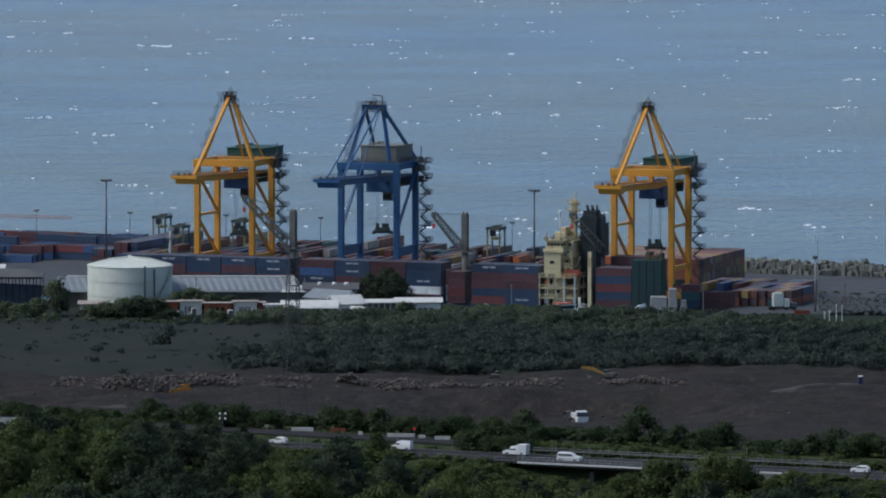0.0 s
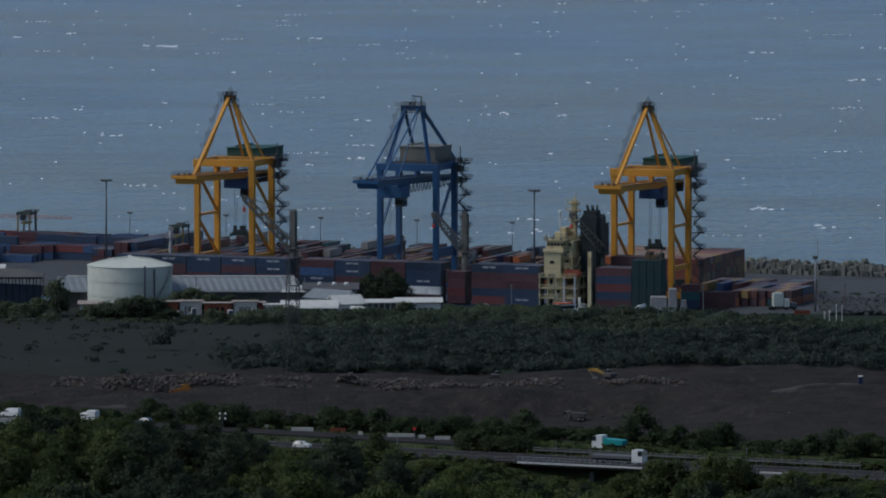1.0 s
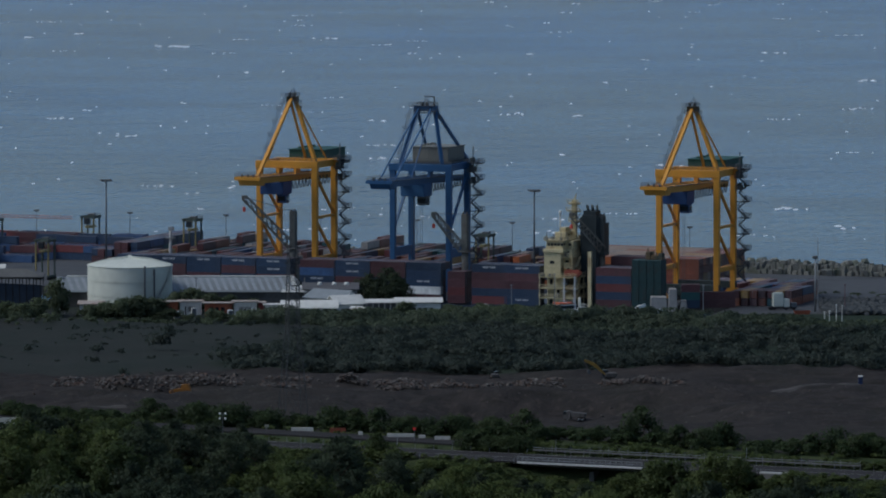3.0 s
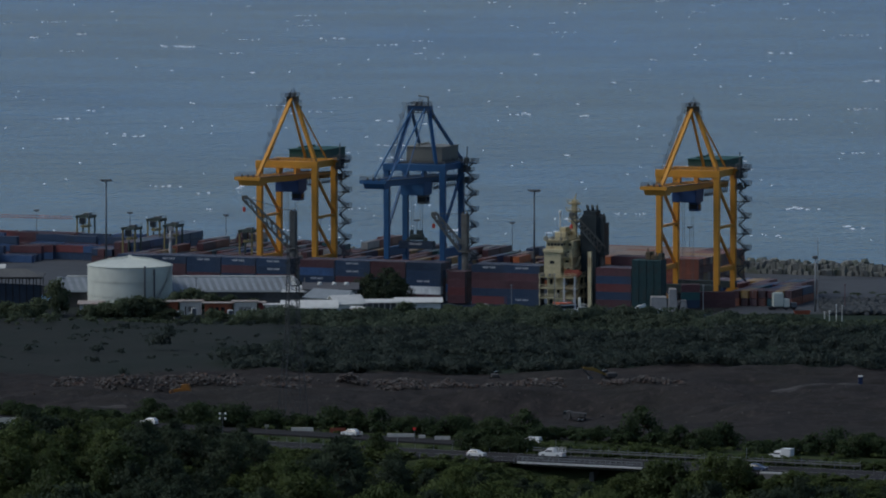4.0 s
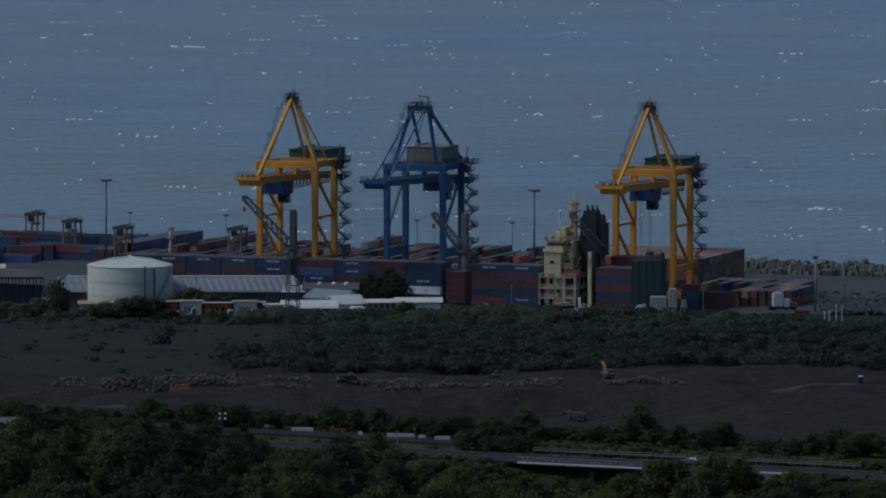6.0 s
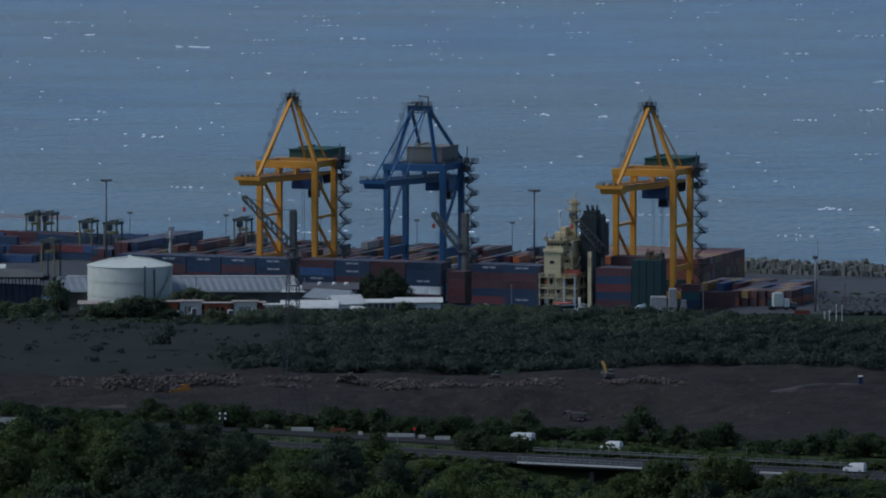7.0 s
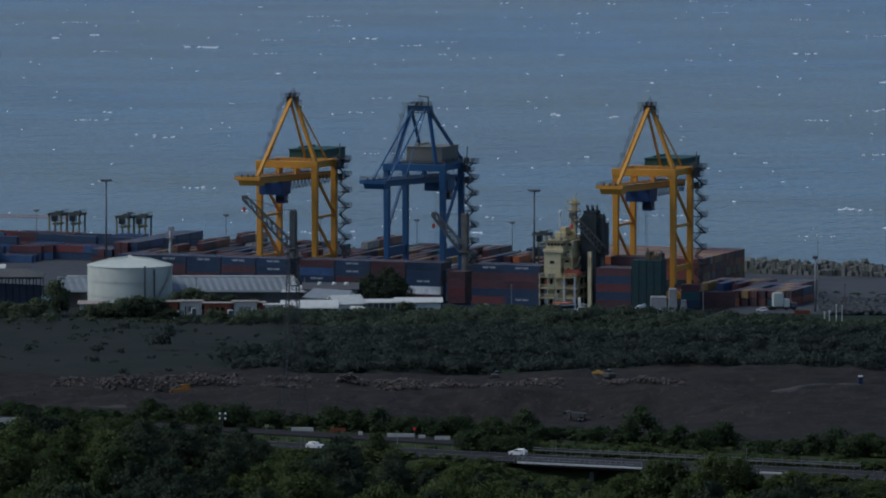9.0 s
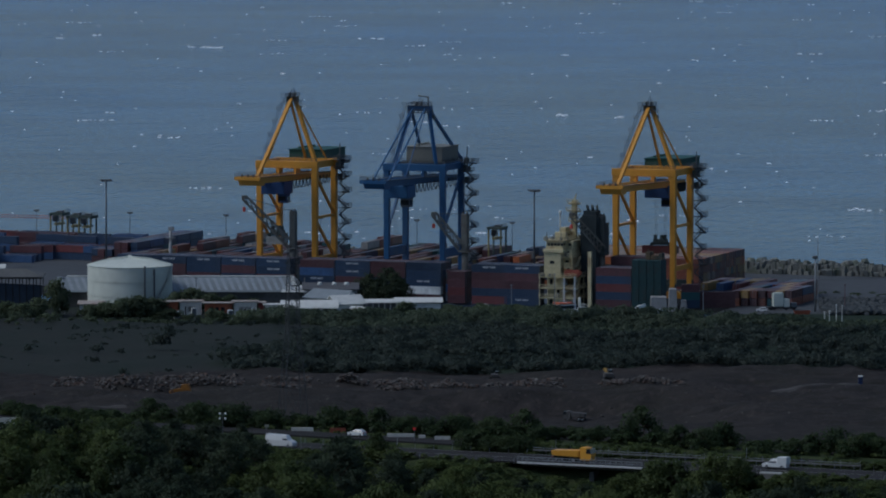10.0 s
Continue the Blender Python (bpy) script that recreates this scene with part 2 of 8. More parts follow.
# ---- mesh helpers ----
def part(name, bm, material, parent=None, label=""):
    me = bpy.data.meshes.new(name)
    bm.to_mesh(me)
    bm.free()
    for m in material if isinstance(material, (list, tuple)) else (material,):
        me.materials.append(m)
    ob = new(name, me)
    if parent is not None:
        ob.parent = parent
    return tagged(ob, label) if label else ob


def share(name, me, parent, m=None):
    """Another part on a mesh that exists already."""
    ob = new(name, me)
    ob.parent = parent
    if m is not None:
        ob.matrix_basis = m
    return ob


def empty(name, label, category, group="", m=None):
    ob = new(name)
    if m is not None:
        ob.matrix_basis = m
    return tagged(ob, label, category, group)


def box(bm, x0, y0, z0, x1, y1, z1, slot=0, m=None):
    vs = [bm.verts.new(v) for v in ((x0, y0, z0), (x1, y0, z0), (x1, y1, z0), (x0, y1, z0), (x0, y0, z1), (x1, y0, z1), (x1, y1, z1), (x0, y1, z1))]
    if m is not None:
        for v in vs:
            v.co = m @ v.co
    for q in ((3, 2, 1, 0), (4, 5, 6, 7), (0, 1, 5, 4), (1, 2, 6, 5), (2, 3, 7, 6), (3, 0, 4, 7)):
        f = bm.faces.new([vs[i] for i in q])
        f.material_index = slot
    return vs


def beam(bm, p, q, w, h=None, slot=0):
    """A box-section member from p to q."""
    p, q = Vector(p), Vector(q)
    h = h or w
    d = (q - p).normalized()
    side = d.cross(Vector((0, 0, 1)))
    side = Vector((1, 0, 0)) if side.length < 0.02 else side.normalized()
    up = side.cross(d)
    ring = [(-1, -1), (1, -1), (1, 1), (-1, 1)]
    a = [bm.verts.new(p + side * (i * w / 2) + up * (j * h / 2)) for i, j in ring]
    b = [bm.verts.new(q + side * (i * w / 2) + up * (j * h / 2)) for i, j in ring]
    for k in range(4):
        f = bm.faces.new((a[k], a[(k + 1) % 4], b[(k + 1) % 4], b[k]))
        f.material_index = slot
    for r in (a[::-1], b):
        f = bm.faces.new(r)
        f.material_index = slot


def rod(bm, p, q, r0, r1=None, seg=8, slot=0):
    p, q = Vector(p), Vector(q)
    r1 = r0 if r1 is None else r1
    d = (q - p).normalized()
    side = d.orthogonal().normalized()
    up = d.cross(side)
    rings = []
    for c, r in ((p, r0), (q, r1)):
        rings.append([bm.verts.new(c + (side * math.cos(2 * math.pi * k / seg) + up * math.sin(2 * math.pi * k / seg)) * r) for k in range(seg)])
    for k in range(seg):
        f = bm.faces.new((rings[0][k], rings[0][(k + 1) % seg], rings[1][(k + 1) % seg], rings[1][k]))
        f.material_index = slot
        f.smooth = seg > 8
    for r in (rings[0][::-1], rings[1]):
        f = bm.faces.new(r)
        f.material_index = slot


def bevel(bm, w=0.05, seg=1):
    bmesh.ops.bevel(bm, geom=list(bm.edges), offset=w, segments=seg, affect="EDGES")
    return bm


def rail(bm, pts, h=1.1, r=0.05, slot=0):
    """A handrail along points: posts, top and middle rail."""
    for p, q in zip(pts, pts[1:]):
        p, q = Vector(p), Vector(q)
        n = max(1, int((q - p).length / 2.0))
        for k in range(n + 1):
            c = p.lerp(q, k / n)
            beam(bm, c, c + Vector((0, 0, h)), r * 1.6, slot=slot)
        for z in (h, h * 0.5):
            beam(bm, p + Vector((0, 0, z)), q + Vector((0, 0, z)), r * 1.4, slot=slot)


# ---- the lie of the land ----
PROFILE = [(-600, 200), (0, 178), (300, 140), (700, 92), (1000, 58), (1150, 43), (1245, 42.5), (1290, 47), (1345, 48.5), (1400, 46.5),
           (1500, 42.5), (1600, 38), (1640, 35.5), (1800, 27), (1950, 18), (2060, 10), (2110, 6), (2125, 5.2), (2400, 5)]


def profile(y):
    for (a, za), (b, zb) in zip(PROFILE, PROFILE[1:]):
        if y <= b:
            k = (y - a) / (b - a)
            return za + (zb - za) * k
    return PROFILE[-1][1]


TURN = radians(-20)
R = Vector((math.cos(TURN), math.sin(TURN), 0))      # along the quay
N = Vector((-math.sin(TURN), math.cos(TURN), 0))     # from the quay inland
RAIL0 = Vector((88.9, 2217.2, 3.0))                  # seaward rail


def quay(s, n, z=3.0):
    """A place on the terminal: metres along the quay, inland of the rail, height."""
    v = RAIL0 + R * s + N * n
    return (v.x, v.y, z)


def on_quay(s, n, z=3.0, turn=0.0):
    x, y, z = quay(s, n, z)
    return pose(x, y, z, 0, 0, -20 + turn)


# the highway: nearly straight, on an embankment
ROAD_A, ROAD_B, ROAD_Z = Vector((-140.0, 1378.8, 0)), Vector((130.0, 1250.5, 0)), 49.6
FAR_A, FAR_B = Vector((-140.0, 1411.4, 0)), Vector((130.0, 1265.8, 0))
ROAD_D = (ROAD_B - ROAD_A).normalized()
ROAD_N = Vector((-ROAD_D.y, ROAD_D.x, 0))


def road_off(x, y):
    """Signed distance from the highway's middle line; away from the viewer is positive."""
    return (Vector((x, y, 0)) - ROAD_A).dot(ROAD_N)


def ground_z(x, y):
    z = profile(y)
    d = road_off(x, y)
    bare = max(0.0, min(1.0, (y - 1385) / 25)) * max(0.0, min(1.0, (1660 - y) / 25))
    z += noise.noise((x * 0.012, y * 0.012, 3)) * (3.0 if y < 2080 else 0.0) * min(1, abs(d - 10) / 60)
    z += bare * noise.noise((x * 0.05, y * 0.05, 7)) * 2.0
    pit = max(0.0, 1 - ((x - 22) / 45) ** 2) * bare
    step = 1515 + 10 * noise.noise((x * 0.04, 0, 2))
    z -= pit * 5.0 * max(0.0, min(1.0, (step - y) / 14)) * max(0.0, min(1.0, (y - 1400) / 40))
    z += bare * noise.noise((x * 0.16, y * 0.16, 1)) * 0.9
    face = bare * max(0.0, 1 - abs(y - 1500) / 40)
    z -= face * abs(noise.noise((x * 0.22, y * 0.05, 8))) * 2.4
    if -24 < d < 46 and -200 < x < 190:
        k = max(0.0, min(1.0, max(-d - 9, d - 31) / 14))
        z = (ROAD_Z - 0.35) * (1 - k) + z * k
    if d < 0 and 8 < x < 64 and d > -60:      # the dip under the bridge
        z -= 7.0 * max(0.0, 1 - abs(x - 36) / 28) * min(1.0, -d / 8)
    return z


# ---- ground, water, terminal ----
def grid_sheet(name, xs, ys, height, material, label, category):
    verts = [(x, y, height(x, y)) for y in ys for x in xs]
    w = len(xs)
    faces = [(j * w + i, j * w + i + 1, (j + 1) * w + i + 1, (j + 1) * w + i) for j in range(len(ys) - 1) for i in range(w - 1)]
    me = bpy.data.meshes.new(name)
    me.from_pydata(verts, [], faces)
    me.materials.append(material)
    me.polygons.foreach_set("use_smooth", [True] * len(faces))
    return tagged(new(name, me), label, category, kind="structure")


SHORE = -82.0      # the near bank, metres off the seaward rail


def slope_height(x, y):
    off = (Vector((x, y, 3.0)) - RAIL0).dot(N)
    z = ground_z(x, y)
    if x > 95 and off > SHORE - 30:
        return z if y < 2150 else z - max(0, min(2.8, (y - 2150) / 15))
    return z if off < SHORE else z - (off - SHORE) * 0.9


xs = [-900, -600, -400, -300, -240] + [-200 + k * 4.0 for k in range(22)] + [-112 + k * 2.0 for k in range(113)] + [116 + k * 4.0 for k in range(22)] + [240, 300, 400, 600, 900]
ys = [-600, -300, 0, 200, 400, 600, 800, 950, 1050, 1100] + [1120 + k * 4.0 for k in range(0, 66)] + [1384 + k * 2.0 for k in range(0, 125)] + [1634 + k * 5.0 for k in range(0, 118)]
grid_sheet("ground", xs, ys, slope_height, SLOPE, "dark scrubby slope with bare quarry soil", "ground")

bm = bmesh.new()
vs = [bm.verts.new(v) for v in ((-20000, 2040, 0), (20000, 2040, 0), (20000, 24000, 0), (-20000, 24000, 0))]
bm.faces.new(vs)
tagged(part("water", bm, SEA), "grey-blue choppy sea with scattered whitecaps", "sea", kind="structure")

bm = bmesh.new()
pts = [quay(-520, -3), quay(8.5, -3), quay(12, -50), quay(260, -50), quay(260, 172), quay(-520, 186)]
top = [bm.verts.new((x, y, 3.0)) for x, y, z in pts]
low = [bm.verts.new((x, y, -3.0)) for x, y, z in pts]
bm.faces.new(top)
for k in range(len(pts)):
    bm.faces.new((low[k], low[(k + 1) % len(pts)], top[(k + 1) % len(pts)], top[k]))
bmesh.ops.recalc_face_normals(bm, faces=list(bm.faces))
tagged(part("pavement", bm, APRON), "grey asphalt terminal apron beside the basin", "quay", kind="structure")

for n_off, nm in ((0, "seaward"), (18, "landward")):
    bm = bmesh.new()
    a, b = Vector(quay(-330, n_off, 3.02)), Vector(quay(8, n_off, 3.02))
    beam(bm, a, b, 0.4, 0.12)
    tagged(part("crane_rail", bm, STEEL), "steel crane rail let into the quay", "rail", "crane rails", "structure")


# ---- ship-to-shore gantry cranes ----
def stair_tower(bm, x, y, z0, z1, rise=5.2):
    n = max(1, round((z1 - z0) / rise))
    h = (z1 - z0) / n
    for k in range(n):
        za, zb = z0 + k * h, z0 + (k + 1) * h
        yy = y + (0.7 if k % 2 else -0.7)
        mid = (za + zb) / 2
        for (xa, zc), (xb, zd) in (((x + 3.6, za), (x + 0.6, mid)), ((x + 0.6, mid), (x + 3.6, zb))):
            for dy in (-0.4, 0.4):
                beam(bm, (xa, yy + dy, zc), (xb, yy + dy, zd), 0.16, 0.34)
                beam(bm, (xa, yy + dy, zc + 1.1), (xb, yy + dy, zd + 1.1), 0.1)
            for i in range(1, 6):
                t = i / 6
                xx, zz = xa + (xb - xa) * t, zc + (zd - zc) * t
                box(bm, xx - 0.15, yy - 0.4, zz, xx + 0.15, yy + 0.4, zz + 0.06)
        box(bm, x + 2.2, y - 1.3, zb - 0.15, x + 4.8, y + 1.3, zb)
        rail(bm, [(x + 2.2, y - 1.25, zb), (x + 4.75, y - 1.25, zb), (x + 4.75, y + 1.25, zb), (x + 2.2, y + 1.25, zb)], h=1.3, r=0.09)
        beam(bm, (x - 1, y, zb - 0.35), (x + 4.6, y, zb - 0.35), 0.3)


GEARRUST = mat("rusty_gear", (0.12, 0.085, 0.05), 0.8, vary=0.4, size=1.0, stain=(0.05, 0.055, 0.045))
STAIRSTEEL = mat("stair_steel", (0.06, 0.068, 0.078), 0.7, vary=0.2, size=2)
DARKGEAR = mat("spreader_steel", (0.045, 0.06, 0.06), 0.6, vary=0.3, size=1.5)


def gantry_crane(name, label, paint, house_paint, house, outreach, apex_z, apex_w, foot, stays, pose_m):
    """Origin between the seaward legs at rail height; x along the quay, y inland."""
    c = empty(name, label, "gantry crane", "quay cranes", pose_m)
    hx, g = 9.95, 18.0
    for x in (-hx, hx):
        for y in (0, g):
            bm = bmesh.new()
            z_top = 42.1
            vs = box(bm, x - 1.0, y - 0.9, 4.2, x + 1.0, y + 0.9, z_top)
            for v in vs[:4]:
                v.co.x = x + (v.co.x - x) * 0.85
            part("leg", bevel(bm, 0.08), paint, c)
            bm = bmesh.new()                                # bogie under the leg
            for v in box(bm, x - 3.4, y - 0.7, 2.6, x + 3.4, y + 0.7, 4.4):
                if v.co.z > 4:
                    v.co.x = x + (v.co.x - x) * 0.45
            for k in range(8):
                xx = x - 3.1 + k * 0.886
                box(bm, xx - 0.36, y - 0.5, 0.5, xx + 0.36, y + 0.5, 1.9, 1)
                rod(bm, (xx, y - 0.22, 0.35), (xx, y + 0.22, 0.35), 0.33, seg=10, slot=1)
            for xx in (x - 1.8, x + 1.8):
                box(bm, xx - 1.6, y - 0.6, 1.8, xx + 1.6, y + 0.6, 2.7)
            part("bogie", bm, [paint, STEEL], c)
    for y in (0, g):                                        # sill beams and top beams along the quay
        bm = bmesh.new()
        box(bm, -hx - 1.0, y - 0.8, 4.3, hx + 1.0, y + 0.8, 6.6)
        part("sill_beam", bevel(bm, 0.08), DARKGEAR, c)
        bm = bmesh.new()
        box(bm, -hx - 1.2, y - 1.1, 41.9, hx + 1.2, y + 1.1, 44.3)
        part("cross_beam", bevel(bm, 0.1), paint, c)
        bm = bmesh.new()
        rail(bm, [(-hx - 1.1, y - 1.0, 44.3), (hx + 1.1, y - 1.0, 44.3)], r=0.06)
        part("handrail", bm, STEEL, c)
    for x in (-hx, hx):                                     # ties and braces from seaward to landward leg
        tall = paint is BLUE                                # the blue crane has one long brace on each side
        for z, h in ((14.5, 3.0), (43.1, 2.2)) if tall else ((11.4, 1.6), (25.3, 0.8), (43.1, 2.2)):
            bm = bmesh.new()
            box(bm, x - 0.5, 0.9 if z < 40 else 1.1, z - h / 2, x + 0.5, g - (0.9 if z < 40 else 1.1), z + h / 2)
            part("tie_beam", bevel(bm, 0.06), paint, c)
        for p, q in (((x, g - 0.5, 40.0), (x, 0.6, 22.0)),) if tall else (((x, 0.5, 39.5), (x, g - 0.5, 26.0)), ((x, 0.5, 24.5), (x, g - 0.5, 11.6))):
            bm = bmesh.new()
            beam(bm, p, q, 0.8)
            part("brace", bm, paint, c)
    back = 32.0
    for x in (-3.1, 3.1):                                   # boom and girder, hung under the cross beams
        bm = bmesh.new()
        vs = box(bm, x - 0.7, -outreach, 38.4, x + 0.7, back, 40.6)
        for v in vs:
            if v.co.y < 0 and v.co.z < 39:
                v.co.y += 2.5
        part("girder", bevel(bm, 0.08), paint, c)
        bm = bmesh.new()
        sx = 1 if x > 0 else -1
        box(bm, x + sx * 0.7, -outreach + 1, 40.5, x + sx * 1.7, back, 40.62)
        rail(bm, [(x + sx * 1.65, -outreach + 1, 40.6), (x + sx * 1.65, back, 40.6)], r=0.05)
        part("walkway", bm, STEEL, c)
    for y in (-outreach + 0.6, -outreach * 0.66, -outreach * 0.33, -2.5, 9, back - 1):
        bm = bmesh.new()
        box(bm, -2.4, y - 0.5, 38.7, 2.4, y + 0.5, 40.3)
        part("girder_tie", bm, paint, c)
    for y in (0, g):
        for x in (-3.1, 3.1):
            bm = bmesh.new()
            box(bm, x - 0.5, y - 0.9, 39.4, x + 0.5, y + 0.9, 42.0)
            part("hanger", bm, paint, c)
    bm = bmesh.new()                                        # boom head with sheaves
    box(bm, -4.6, -outreach - 1.2, 39.4, 4.6, -outreach + 0.6, 40.5)
    for x in (-2, 0, 2):
        rod(bm, (x - 0.2, -outreach - 0.6, 40.9), (x + 0.2, -outreach - 0.6, 40.9), 0.6, seg=12, slot=1)
    rail(bm, [(-4.5, -outreach - 1.1, 40.5), (4.5, -outreach - 1.1, 40.5)], r=0.06, slot=1)
    for v in box(bm, -3.6, -outreach - 0.4, 37.6, 3.6, -outreach + 7.0, 39.4):
        if v.co.z < 38:
            v.co.y = v.co.y + 1.4 if v.co.y < -outreach else v.co.y - 1.8
    part("boom_head", bm, [paint, STEEL], c)
    ay = 5.0
    for x in (-1, 1):                                       # the A-frame
        bm = bmesh.new()
        beam(bm, (x * foot if x > 0 or apex_w > 2 else x * 7.8, 0.2, 44.2), (x * apex_w, ay, apex_z - 1), 1.0, 1.2)
        part("mast_leg", bm, paint, c)
        bm = bmesh.new()
        if apex_w > 2:
            beam(bm, (x * stays[1], 27, 44.0), (x * apex_w, ay, apex_z - 1), 0.9)
        else:
            beam(bm, (-0.2 if x < 0 else 7.3, 17.6, 44.2), (x * apex_w, ay, apex_z - 1), 0.7 if x < 0 else 0.4)
        part("backstay", bm, paint, c)
        if apex_w > 2:
            bm = bmesh.new()
            beam(bm, (x * 2.7, -stays[0], 40.5), (x * apex_w * 0.7, ay - 0.6, apex_z - 0.6), 0.42)
            part("forestay", bm, paint, c)
            bm = bmesh.new()
            beam(bm, (x * 2.7, -stays[0] * 0.5, 40.5), (x * apex_w * 0.7, ay - 0.6, apex_z - 1.6), 0.3)
            part("inner_stay", bm, paint, c)
        elif x < 0:
            bm = bmesh.new()
            beam(bm, (-1.0, -stays[0], 40.4), (0, ay - 0.6, apex_z - 0.6), 1.0)
            part("forestay", bm, paint, c)
    bm = bmesh.new()
    box(bm, -apex_w - 0.9, ay - 1.3, apex_z - 1.6, apex_w + 0.9, ay + 1.3, apex_z)
    for dz, o in ((0.0, 0.9), (-2.4, 1.5)) if apex_w < 2 else ((0.0, 0.5), (-2.4, 0.8)):                 # two small platforms with rails
        k = apex_w + o
        box(bm, -k - 0.1, ay - 1.9, apex_z + dz, k + 0.1, ay + 1.9, apex_z + dz + 0.12, 1)
        rail(bm, [(-k, ay - 1.8, apex_z + dz + 0.1), (k, ay - 1.8, apex_z + dz + 0.1), (k, ay + 1.8, apex_z + dz + 0.1), (-k, ay + 1.8, apex_z + dz + 0.1), (-k, ay - 1.8, apex_z + dz + 0.1)], r=0.1, slot=1)
    for x in (-0.8, 0.8):
        rod(bm, (x - 0.25, ay - 1.0, apex_z + 0.7), (x + 0.25, ay - 1.0, apex_z + 0.7), 0.8, seg=12, slot=1)
    for x, h in ((-0.6, 2.6), (0.1, 3.2), (0.7, 2.2)):
        beam(bm, (x, ay + 0.6, apex_z), (x, ay + 0.6, apex_z + h), 0.16, slot=1)
    box(bm, apex_w - 0.2, ay + 1.2, apex_z - 4.4, apex_w + 1.4, ay + 2.6, apex_z - 3.2, 1)
    part("mast_head", bm, [paint if apex_w > 2 else GEARRUST, STEEL], c)
    bm = bmesh.new()                                        # ladder with rest platforms up the mast
    for t in [i / 5 for i in range(5)]:
        start, end = Vector((-foot if apex_w > 2 else -7.8, -1.0, 44.2)), Vector((-apex_w - 0.6, ay - 1.6, apex_z))
        p, q = start.lerp(end, t), start.lerp(end, t + 0.2)
        for d in (-0.35, 0.35):
            beam(bm, p + Vector((d - 1, 0, 0)), q + Vector((d - 1, 0, 0)), 0.14)
        box(bm, q.x - 1.9, q.y - 0.8, q.z - 0.1, q.x - 0.2, q.y + 0.5, q.z)
        rail(bm, [(q.x - 1.85, q.y - 0.75, q.z), (q.x - 0.25, q.y - 0.75, q.z)], r=0.07)
    part("ladder", bm, STEEL, c)
    x0, y0, z0, x1, y1, z1 = house                          # machinery house
    bm = bmesh.new()
    box(bm, x0, y0, z0, x1, y1, z1)
    bevel(bm, 0.15)
    mh = part("machinery_house", bm, house_paint, c)
    bm = bmesh.new()
    box(bm, -0.07, -0.07, z0 + 0.3, 0.07, 0.07, z1 - 0.3)
    rib = part("cladding_rib", bm, house_paint, mh)
    rib.matrix_basis = pose(x0 + 0.6, y0, 0)
    for k in range(1, int((x1 - x0) / 1.7)):
        share("cladding_rib", rib.data, mh, pose(x0 + 0.6 + k * 1.7, y0, 0))
    for k in range(int((y1 - y0) / 1.7)):
        share("cladding_rib", rib.data, mh, pose(x1, y0 + 0.6 + k * 1.7, 0))
    bm = bmesh.new()
    box(bm, x0 - 0.3, y0 - 0.3, z1, x1 + 0.3, y1 + 0.3, z1 + 0.2)
    for k in range(3):
        yy = y0 + (k + 0.6) * (y1 - y0) / 3.4
        box(bm, x0 + 2, yy, z1 + 0.2, x0 + 3.4, yy + 1.4, z1 + 0.9)
    part("roof", bm, house_paint, mh)
    bm = bmesh.new()
    box(bm, x0 - 1.3, y0 - 1.3, z0 - 0.5, x1 + 1.3, y1 + 1.3, z0 - 0.003)
    rail(bm, [(x0 - 1.2, y0 - 1.2, z0), (x1 + 1.2, y0 - 1.2, z0), (x1 + 1.2, y1 + 1.2, z0)], r=0.06)
    part("platform", bm, STEEL, c)
    bm = bmesh.new()
    stair_tower(bm, hx + 1.0, g + 0.2, 6.6, 44.0)
    part("stair_tower", bm, STAIRSTEEL, c)
    for z, y0, y1 in ((41.0, g - 3.0, g + 5.0), (37.2, g - 2.0, g + 4.0), (44.2, g - 3.0, g + 4.0)):    # landing platforms by the stairs
        bm = bmesh.new()
        box(bm, hx + 1.0, y0, z - 0.15, hx + 3.2, y1, z)
        rail(bm, [(hx + 1.1, y0, z), (hx + 3.1, y0, z), (hx + 3.1, y1, z)], r=0.09)
        part("landing", bm, STEEL, c)
    for y, z, h in ((16.0, 41.0, 2.2), (19.0, 41.0, 1.7), (18.0, 37.2, 2.0), (17.0, 44.2, 1.5)):
        bm = bmesh.new()
        box(bm, hx + 1.3, y, z, hx + 2.5, y + 2.0, z + h)
        part("switch_cabinet", bevel(bm, 0.08), DARKGEAR, c)
    bm = bmesh.new()
    beam(bm, (hx + 2.8, g - 2.0, 41.0), (hx + 2.8, g - 2.0, 49.5), 0.3)
    part("light_pole", bm, STEEL, c)
    for ob in c.children:                                   # the boom rides a little high at its tip
        if ob.name.split(".")[0] in ("girder", "walkway", "girder_tie", "boom_head"):
            for v in ob.data.vertices:
                v.co.z -= 0.3 + 0.03 * (v.co.y + 8.0)
    # trolley with driver's cabin: its own part, which runs along the girders
    t = new("trolley")
    t.parent = c
    tagged(t, "dark blue trolley with hanging machinery cabin")
    bm = bmesh.new()
    box(bm, -4.2, -4.6, 33.9, 4.2, 3.4, 38.1)
    bevel(bm, 0.15)
    box(bm, -2.2, -3.0, 38.1, 2.2, 3.0, 39.6)
    part("trolley_house", bm, CABBLUE if paint is YELLOW else BLUE, t)
    bm = bmesh.new()
    box(bm, 0.8, -2.2, 30.9, 4.0, 1.6, 33.88)
    bevel(bm, 0.2)
    box(bm, 0.95, -2.28, 31.6, 3.85, -2.15, 33.2, 1)
    box(bm, 3.95, -1.8, 31.6, 4.06, 1.2, 33.2, 1)
    part("cabin", bm, [CABBLUE if paint is YELLOW else STEEL, GLASS], t)
    sp = new("spreader")
    sp.parent = t
    bm = bmesh.new()
    box(bm, -3.0, -0.9, 0.3, 3.0, 0.9, 1.2)
